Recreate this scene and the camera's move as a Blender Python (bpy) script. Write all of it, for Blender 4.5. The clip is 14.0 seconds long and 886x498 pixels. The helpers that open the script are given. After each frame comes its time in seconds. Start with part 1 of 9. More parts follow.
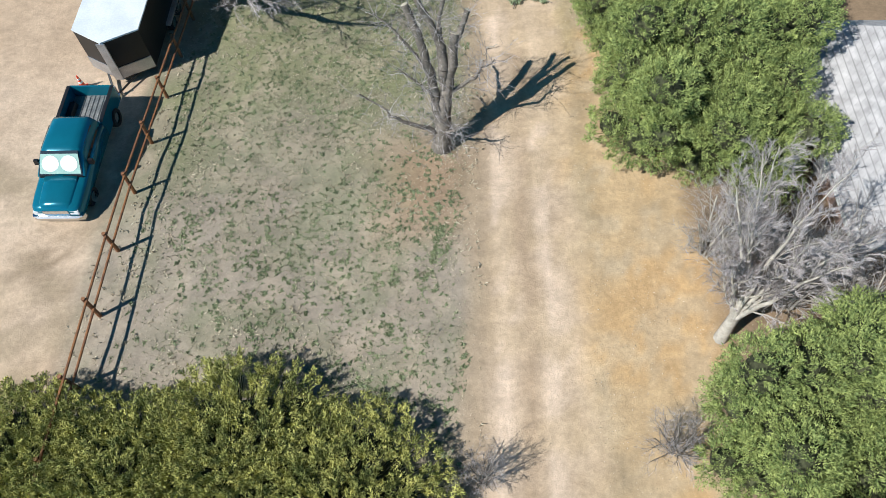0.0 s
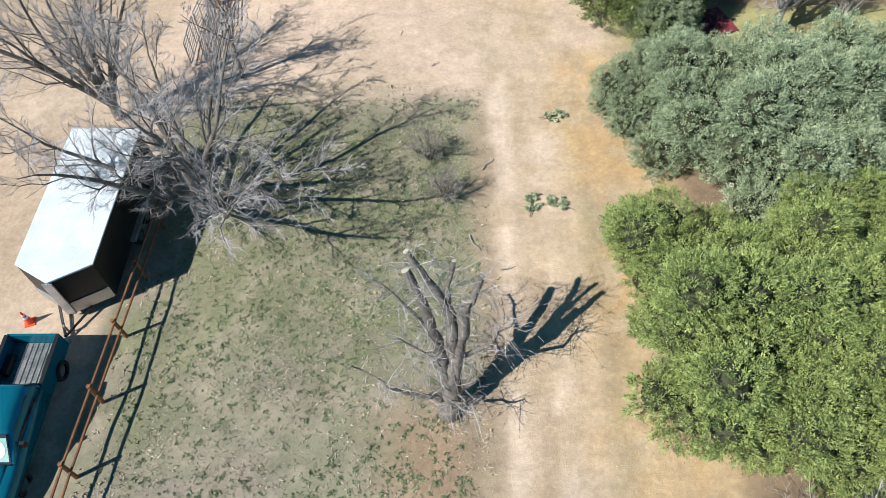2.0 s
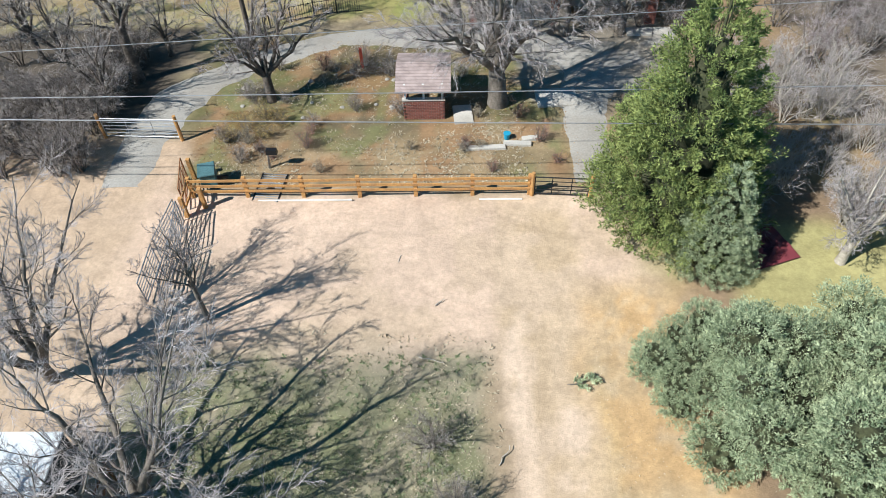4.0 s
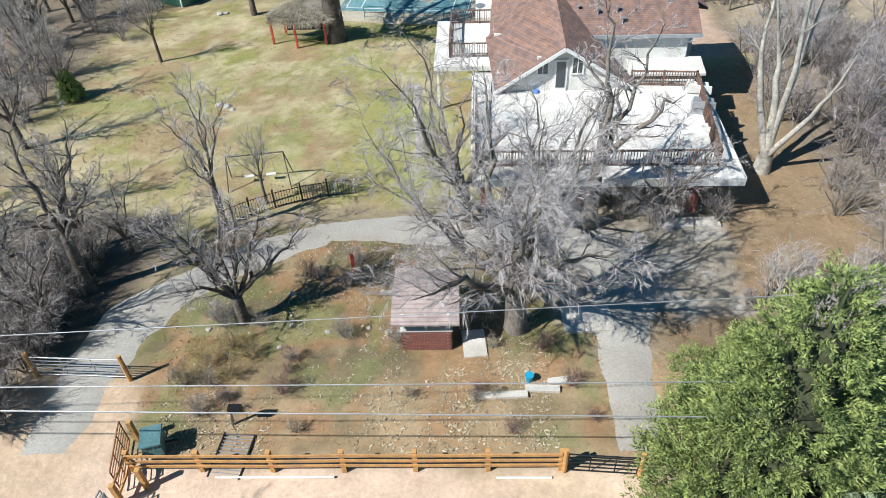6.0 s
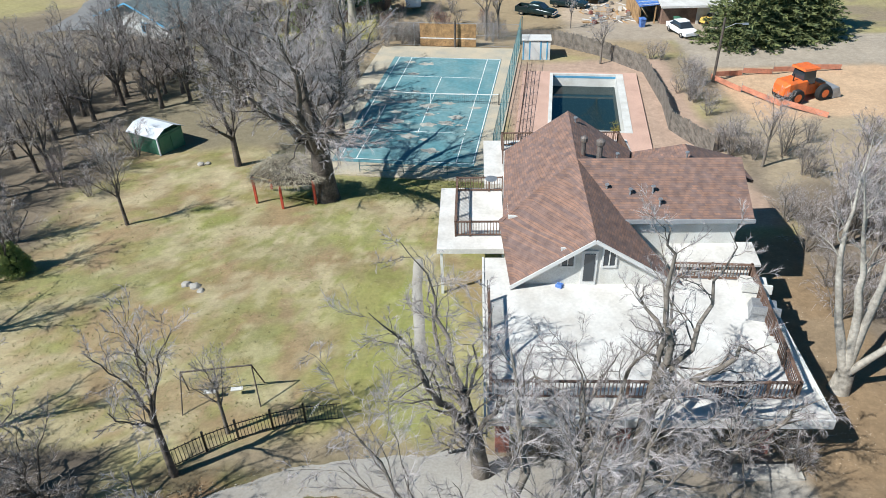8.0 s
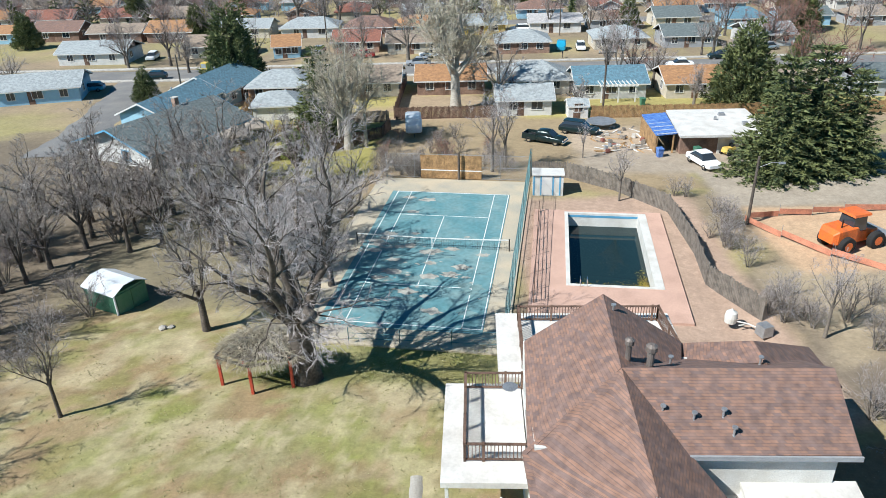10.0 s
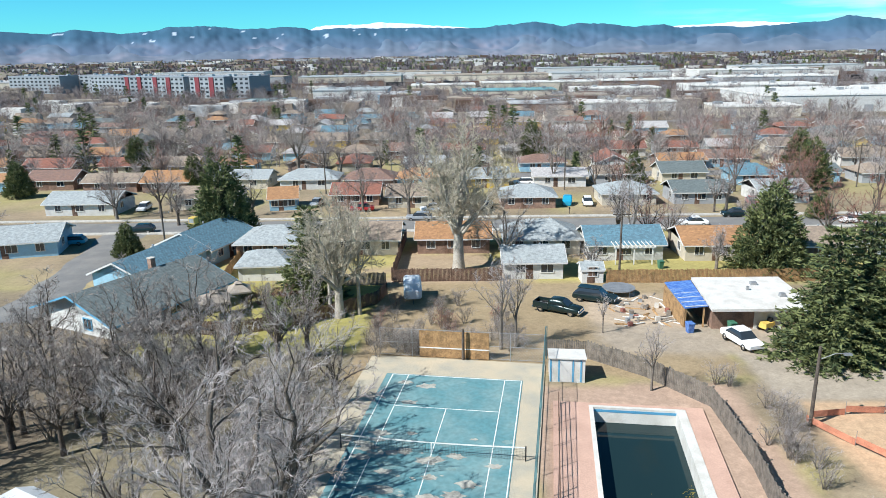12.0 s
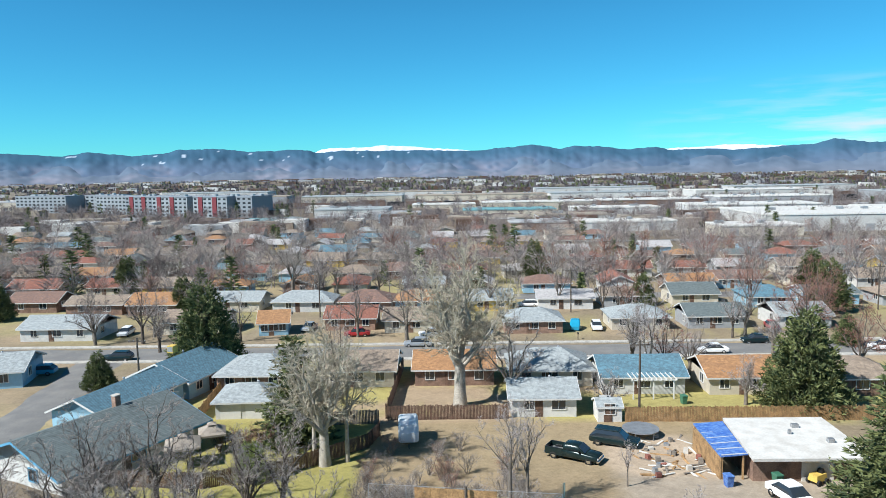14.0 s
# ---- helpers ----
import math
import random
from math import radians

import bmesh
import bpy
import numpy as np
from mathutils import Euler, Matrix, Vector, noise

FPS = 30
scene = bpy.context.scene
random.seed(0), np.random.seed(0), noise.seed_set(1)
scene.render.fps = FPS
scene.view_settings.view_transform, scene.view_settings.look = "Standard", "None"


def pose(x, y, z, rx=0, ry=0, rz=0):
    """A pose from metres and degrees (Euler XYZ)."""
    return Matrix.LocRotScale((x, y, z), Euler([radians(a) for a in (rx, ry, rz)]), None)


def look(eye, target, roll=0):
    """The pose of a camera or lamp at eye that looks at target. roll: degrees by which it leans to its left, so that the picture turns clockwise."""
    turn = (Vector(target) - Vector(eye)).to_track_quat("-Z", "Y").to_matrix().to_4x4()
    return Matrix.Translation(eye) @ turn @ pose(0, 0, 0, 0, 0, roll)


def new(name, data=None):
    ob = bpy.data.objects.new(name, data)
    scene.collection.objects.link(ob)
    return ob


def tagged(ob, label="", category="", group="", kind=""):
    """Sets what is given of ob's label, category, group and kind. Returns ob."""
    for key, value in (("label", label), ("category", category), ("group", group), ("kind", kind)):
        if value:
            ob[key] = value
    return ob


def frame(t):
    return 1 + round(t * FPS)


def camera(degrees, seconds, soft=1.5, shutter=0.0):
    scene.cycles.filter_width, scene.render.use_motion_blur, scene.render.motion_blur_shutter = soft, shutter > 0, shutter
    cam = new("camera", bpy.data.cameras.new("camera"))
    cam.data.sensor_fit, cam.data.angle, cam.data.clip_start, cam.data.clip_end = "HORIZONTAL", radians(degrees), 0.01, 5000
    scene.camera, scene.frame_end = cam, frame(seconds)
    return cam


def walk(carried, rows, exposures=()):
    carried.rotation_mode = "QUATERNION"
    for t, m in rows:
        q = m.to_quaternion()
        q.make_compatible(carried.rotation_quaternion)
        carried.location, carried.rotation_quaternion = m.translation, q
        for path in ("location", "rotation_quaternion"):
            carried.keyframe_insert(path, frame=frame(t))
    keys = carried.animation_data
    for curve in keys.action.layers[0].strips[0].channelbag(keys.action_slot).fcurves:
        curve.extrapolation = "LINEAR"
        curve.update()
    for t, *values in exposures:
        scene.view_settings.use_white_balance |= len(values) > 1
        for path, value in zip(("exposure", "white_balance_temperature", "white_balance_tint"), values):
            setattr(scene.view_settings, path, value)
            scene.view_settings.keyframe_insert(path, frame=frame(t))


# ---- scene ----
cam = camera(63.6, 14.0, soft=0.62)
PATH = [
    (0, (0.35, 0.589, 26.852), (0.299, 1.587, 25.12), -2.6),
    (0.5, (0.354, 2.485, 26.812), (0.299, 3.477, 25.077), -2.8),
    (1, (0.302, 4.571, 26.761), (0.244, 5.614, 25.055), -2.9),
    (1.5, (0.146, 6.754, 26.757), (0.091, 7.852, 25.086), -2.6),
    (2, (-0.053, 9.138, 26.775), (-0.101, 10.28, 25.134), -2.2),
    (2.1, (-0.09, 9.65, 26.778), (-0.136, 10.798, 25.141), -2.1),
    (2.5, (-0.194, 11.649, 26.825), (-0.237, 12.83, 25.212), -2.0),
    (3, (-0.24, 14.078, 26.76), (-0.286, 15.307, 25.182), -1.9),
    (3.5, (-0.24, 16.551, 26.739), (-0.292, 17.82, 25.194), -2.2),
    (4, (-0.308, 19.093, 26.687), (-0.361, 20.404, 25.177), -2.2),
    (4.2, (-0.329, 20.082, 26.675), (-0.384, 21.407, 25.178), -2.2),
    (6.3, (-0.411, 30.425, 26.682), (-0.485, 31.929, 25.366), -2.8),
    (6.5, (-0.46, 31.378, 26.69), (-0.533, 32.898, 25.392), -2.9),
    (7, (-0.669, 33.728, 26.674), (-0.737, 35.294, 25.43), -2.5),
    (7.5, (-0.802, 36.107, 26.679), (-0.866, 37.712, 25.488), -2.3),
    (8, (-0.91, 38.555, 26.692), (-0.972, 40.202, 25.558), -2.0),
    (10.3, (-1.408, 49.866, 26.792), (-1.464, 51.669, 25.929), -1.6),
    (10.5, (-1.453, 50.838, 26.79), (-1.508, 52.654, 25.956), -1.5),
    (11, (-1.588, 53.367, 26.801), (-1.642, 55.222, 26.054), -1.3),
    (11.5, (-1.694, 55.851, 26.764), (-1.745, 57.742, 26.113), -1.1),
    (12, (-1.748, 58.355, 26.735), (-1.8, 60.28, 26.194), -1.0),
    (12.5, (-1.863, 60.603, 26.694), (-1.912, 62.554, 26.256), -1.0),
    (13, (-1.888, 62.291, 26.644), (-1.936, 64.256, 26.274), -1.1),
    (13.5, (-1.848, 64.005, 26.583), (-1.897, 65.983, 26.288), -1.0),
    (14, (-1.813, 65.724, 26.534), (-1.863, 67.711, 26.313), -1.0),
]
walk(cam, [(t, look(eye, target, roll)) for t, eye, target, roll in PATH], [(0, 0.08), (1.5, 0.14), (3, 0.23), (4, 0.25), (6.5, 0.35), (8, 0.17), (10.5, 0.28), (12.5, 0.30), (14, 0.22)])

# ---- light ----
SUN_EL, SUN_AZ = 45.0, 240.0
world = bpy.data.worlds.new("world")
scene.world = world
world.use_nodes = True
wn, wl = world.node_tree.nodes, world.node_tree.links
sky = wn.new("ShaderNodeTexSky")
sky.sky_type = "NISHITA"
sky.sun_disc = False
sky.sun_elevation, sky.sun_rotation = radians(SUN_EL), radians(SUN_AZ)
sky.altitude, sky.air_density, sky.dust_density, sky.ozone_density = 1600, 1.0, 0.05, 5.0
wn["Background"].inputs["Strength"].default_value = 0.108
deep, tint = wn.new("ShaderNodeHueSaturation"), wn.new("ShaderNodeMix")
deep.inputs["Saturation"].default_value = 1.0
tint.data_type, tint.blend_type = "RGBA", "MULTIPLY"
tint.inputs["Factor"].default_value = 1.0
# the sky deepens steadily from the horizon to the zenith
wpos, wup, deepen, wtone = wn.new("ShaderNodeTexCoord"), wn.new("ShaderNodeSeparateXYZ"), wn.new("ShaderNodeMapRange"), wn.new("ShaderNodeMix")
wl.new(wpos.outputs["Generated"], wup.inputs["Vector"])
wl.new(wup.outputs["Z"], deepen.inputs["Value"])
deepen.inputs["From Min"].default_value, deepen.inputs["From Max"].default_value = 0.2, 1.0
wtone.data_type = "RGBA"
wtone.inputs["A"].default_value, wtone.inputs["B"].default_value = (0.26, 0.98, 1.10, 1), (0.09, 0.36, 0.43, 1)
wl.new(deepen.outputs["Result"], wtone.inputs["Factor"])
wl.new(wtone.outputs["Result"], tint.inputs["B"])
wl.new(sky.outputs["Color"], deep.inputs["Color"])
wl.new(deep.outputs["Color"], tint.inputs["A"])
# thin cloud low over the eastern end of the mountains
wtc, wsep, wmap, wns = wn.new("ShaderNodeTexCoord"), wn.new("ShaderNodeSeparateXYZ"), wn.new("ShaderNodeMapping"), wn.new("ShaderNodeTexNoise")
wmap.inputs["Scale"].default_value = (7, 7, 60)
wns.inputs["Scale"].default_value, wns.inputs["Detail"].default_value = 1.0, 5
wl.new(wtc.outputs["Generated"], wsep.inputs["Vector"])
wl.new(wtc.outputs["Generated"], wmap.inputs["Vector"])
wl.new(wmap.outputs["Vector"], wns.inputs["Vector"])
veil = None
for out, a0, a1 in ((wsep.outputs["X"], 0.22, 0.50), (wsep.outputs["Z"], 0.115, 0.03), (wns.outputs["Fac"], 0.50, 0.72)):
    mr = wn.new("ShaderNodeMapRange")
    mr.inputs["From Min"].default_value, mr.inputs["From Max"].default_value = a0, a1
    wl.new(out, mr.inputs["Value"])
    if veil is None:
        veil = mr.outputs["Result"]
    else:
        mu = wn.new("ShaderNodeMath")
        mu.operation = "MULTIPLY"
        wl.new(veil, mu.inputs[0])
        wl.new(mr.outputs["Result"], mu.inputs[1])
        veil = mu.outputs["Value"]
cloud = wn.new("ShaderNodeMix")
cloud.data_type = "RGBA"
cloud.inputs["B"].default_value = (6.5, 7.0, 7.2, 1)
wl.new(veil, cloud.inputs["Factor"])
wl.new(tint.outputs["Result"], cloud.inputs["A"])
wl.new(cloud.outputs["Result"], wn["Background"].inputs["Color"])

sun = new("sun", bpy.data.lights.new("sun", "SUN"))
sun.data.energy, sun.data.angle, sun.data.color = 5.9, radians(0.55), (0.985, 1.0, 0.985)
sun.matrix_world = look((-0.612 * 50, -0.354 * 50, 0.707 * 50), (0, 0, 0))


# ---- materials ----
def mat(name, c, rough=0.85, metal=0.0, var=0.2, scale=1.5, fine=14.0, bump=0.15, rnd=0.0, c2=None):
    """A two-scale mottled surface; c2 is the colour of its stains."""
    m = bpy.data.materials.new(name)
    m.use_nodes = True
    n, l = m.node_tree.nodes, m.node_tree.links
    b = n["Principled BSDF"]
    b.inputs["Roughness"].default_value, b.inputs["Metallic"].default_value = rough, metal
    tc = n.new("ShaderNodeTexCoord")
    big, small = n.new("ShaderNodeTexNoise"), n.new("ShaderNodeTexNoise")
    for node, s in ((big, scale), (small, fine)):
        node.inputs["Scale"].default_value, node.inputs["Detail"].default_value = s, 5
        l.new(tc.outputs["Object"], node.inputs["Vector"])
    mix = n.new("ShaderNodeMix")
    mix.data_type = "RGBA"
    mix.inputs["A"].default_value = (*c, 1)
    mix.inputs["B"].default_value = (*(c2 or [x * (1 - 1.6 * var) for x in c]), 1)
    ramp = n.new("ShaderNodeMapRange")
    ramp.inputs["From Min"].default_value, ramp.inputs["From Max"].default_value = 0.4, 0.68
    l.new(big.outputs["Fac"], ramp.inputs["Value"])
    l.new(ramp.outputs["Result"], mix.inputs["Factor"])
    val = n.new("ShaderNodeMapRange")
    val.inputs["From Min"].default_value, val.inputs["From Max"].default_value = 0.3, 0.7
    val.inputs["To Min"].default_value, val.inputs["To Max"].default_value = 1 - var, 1 + var
    l.new(small.outputs["Fac"], val.inputs["Value"])
    hsv = n.new("ShaderNodeHueSaturation")
    l.new(mix.outputs["Result"], hsv.inputs["Color"])
    if rnd:
        info, mr, mul = n.new("ShaderNodeObjectInfo"), n.new("ShaderNodeMapRange"), n.new("ShaderNodeMath")
        mr.inputs["To Min"].default_value, mr.inputs["To Max"].default_value = 1 - rnd, 1 + rnd
        l.new(info.outputs["Random"], mr.inputs["Value"])
        mul.operation = "MULTIPLY"
        l.new(mr.outputs["Result"], mul.inputs[0])
        l.new(val.outputs["Result"], mul.inputs[1])
        l.new(mul.outputs["Value"], hsv.inputs["Value"])
    else:
        l.new(val.outputs["Result"], hsv.inputs["Value"])
    l.new(hsv.outputs["Color"], b.inputs["Base Color"])
    if bump:
        bp = n.new("ShaderNodeBump")
        bp.inputs["Strength"].default_value, bp.inputs["Distance"].default_value = bump, 0.05
        l.new(small.outputs["Fac"], bp.inputs["Height"])
        l.new(bp.outputs["Normal"], b.inputs["Normal"])
    return m


def island_mat(name, dark, light, rough=0.8, own=1.0, scale=0.6):
    """Leaves, twigs and litter: every loose piece gets its own tone between two colours."""
    m = bpy.data.materials.new(name)
    m.use_nodes = True
    n, l = m.node_tree.nodes, m.node_tree.links
    b = n["Principled BSDF"]
    b.inputs["Roughness"].default_value = rough
    g = n.new("ShaderNodeNewGeometry")
    tc, ns = n.new("ShaderNodeTexCoord"), n.new("ShaderNodeTexNoise")
    ns.inputs["Scale"].default_value = scale
    l.new(tc.outputs["Object"], ns.inputs["Vector"])
    add = n.new("ShaderNodeMath")
    add.operation = "MULTIPLY_ADD"
    add.inputs[1].default_value, add.inputs[2].default_value = 1.6 + (1 - own), -0.8 - 0.5 * (1 - own) + 0.5 * (1 - own)
    l.new(ns.outputs["Fac"], add.inputs[0])
    sm = n.new("ShaderNodeMath")
    sm.operation, sm.use_clamp = "ADD", True
    l.new(add.outputs["Value"], sm.inputs[0])
    part_own = n.new("ShaderNodeMath")
    part_own.operation = "MULTIPLY"
    part_own.inputs[1].default_value = own
    l.new(g.outputs["Random Per Island"], part_own.inputs[0])
    l.new(part_own.outputs["Value"], sm.inputs[1])
    mix = n.new("ShaderNodeMix")
    mix.data_type = "RGBA"
    mix.inputs["A"].default_value, mix.inputs["B"].default_value = (*dark, 1), (*light, 1)
    l.new(sm.outputs["Value"], mix.inputs["Factor"])
    l.new(mix.outputs["Result"], b.inputs["Base Color"])
    return m


def shingle_mat(name, c, c2, mortar, tab=0.5, course=0.16, rough=0.9):
    """Courses of roofing tabs that follow the height, with blended tones."""
    m = bpy.data.materials.new(name)
    m.use_nodes = True
    n, l = m.node_tree.nodes, m.node_tree.links
    b = n["Principled BSDF"]
    b.inputs["Roughness"].default_value = rough
    tc, sep, cmb, add = n.new("ShaderNodeTexCoord"), n.new("ShaderNodeSeparateXYZ"), n.new("ShaderNodeCombineXYZ"), n.new("ShaderNodeMath")
    l.new(tc.outputs["Object"], sep.inputs["Vector"])
    add.operation = "ADD"
    l.new(sep.outputs["X"], add.inputs[0])
    l.new(sep.outputs["Y"], add.inputs[1])
    l.new(add.outputs["Value"], cmb.inputs["X"])
    l.new(sep.outputs["Z"], cmb.inputs["Y"])
    br = n.new("ShaderNodeTexBrick")
    br.inputs["Color1"].default_value, br.inputs["Color2"].default_value, br.inputs["Mortar"].default_value = (*c, 1), (*c2, 1), (*mortar, 1)
    br.inputs["Scale"].default_value, br.inputs["Brick Width"].default_value, br.inputs["Row Height"].default_value = 1.0, tab, course * 0.5
    br.inputs["Mortar Size"].default_value, br.inputs["Bias"].default_value = 0.008, 0.0
    l.new(cmb.outputs["Vector"], br.inputs["Vector"])
    ns = n.new("ShaderNodeTexNoise")
    ns.inputs["Scale"].default_value, ns.inputs["Detail"].default_value = 2.5, 6
    l.new(tc.outputs["Object"], ns.inputs["Vector"])
    mr = n.new("ShaderNodeMapRange")
    mr.inputs["From Min"].default_value, mr.inputs["From Max"].default_value = 0.3, 0.7
    mr.inputs["To Min"].default_value, mr.inputs["To Max"].default_value = 0.75, 1.25
    l.new(ns.outputs["Fac"], mr.inputs["Value"])
    hsv = n.new("ShaderNodeHueSaturation")
    l.new(br.outputs["Color"], hsv.inputs["Color"])
    l.new(mr.outputs["Result"], hsv.inputs["Value"])
    l.new(hsv.outputs["Color"], b.inputs["Base Color"])
    bp = n.new("ShaderNodeBump")
    bp.inputs["Strength"].default_value, bp.inputs["Distance"].default_value = 0.4, 0.03
    l.new(br.outputs["Fac"], bp.inputs["Height"])
    bp.invert = True
    l.new(bp.outputs["Normal"], b.inputs["Normal"])
    return m


def glass_mat(name, tint):
    m = bpy.data.materials.new(name)
    m.use_nodes = True
    b = m.node_tree.nodes["Principled BSDF"]
    b.inputs["Base Color"].default_value = (*tint, 1)
    b.inputs["Roughness"].default_value = 0.05
    b.inputs["Specular IOR Level"].default_value = 0.8
    return m


def ground_mat():
    """Soil, grass and litter tones, in places darkened for shade, are carried by the sheet; grain and clods come from
    noise.
    """
    m = bpy.data.materials.new("earth")
    m.use_nodes = True
    n, l = m.node_tree.nodes, m.node_tree.links
    b = n["Principled BSDF"]
    b.inputs["Roughness"].default_value = 0.95
    b.inputs["Specular IOR Level"].default_value = 0.15
    at = n.new("ShaderNodeAttribute")
    at.attribute_name = "soil"
    tc = n.new("ShaderNodeTexCoord")
    prev = None
    for s, lo, hi in ((0.35, 0.90, 1.10), (1.8, 0.86, 1.14), (6.0, 0.88, 1.12), (22.0, 0.91, 1.09)):
        ns, mr = n.new("ShaderNodeTexNoise"), n.new("ShaderNodeMapRange")
        ns.inputs["Scale"].default_value, ns.inputs["Detail"].default_value, ns.inputs["Roughness"].default_value = s, 4, 0.65
        l.new(tc.outputs["Object"], ns.inputs["Vector"])
        mr.inputs["From Min"].default_value, mr.inputs["From Max"].default_value = 0.3, 0.7
        mr.inputs["To Min"].default_value, mr.inputs["To Max"].default_value = lo, hi
        l.new(ns.outputs["Fac"], mr.inputs["Value"])
        if prev is None:
            prev = mr.outputs["Result"]
        else:
            mu = n.new("ShaderNodeMath")
            mu.operation = "MULTIPLY"
            l.new(prev, mu.inputs[0])
            l.new(mr.outputs["Result"], mu.inputs[1])
            prev = mu.outputs["Value"]
    hsv = n.new("ShaderNodeHueSaturation")
    l.new(at.outputs["Color"], hsv.inputs["Color"])
    l.new(prev, hsv.inputs["Value"])
    l.new(hsv.outputs["Color"], b.inputs["Base Color"])
    bp = n.new("ShaderNodeBump")
    bp.inputs["Strength"].default_value, bp.inputs["Distance"].default_value = 0.5, 0.05
    l.new(prev, bp.inputs["Height"])
    l.new(bp.outputs["Normal"], b.inputs["Normal"])
    return m


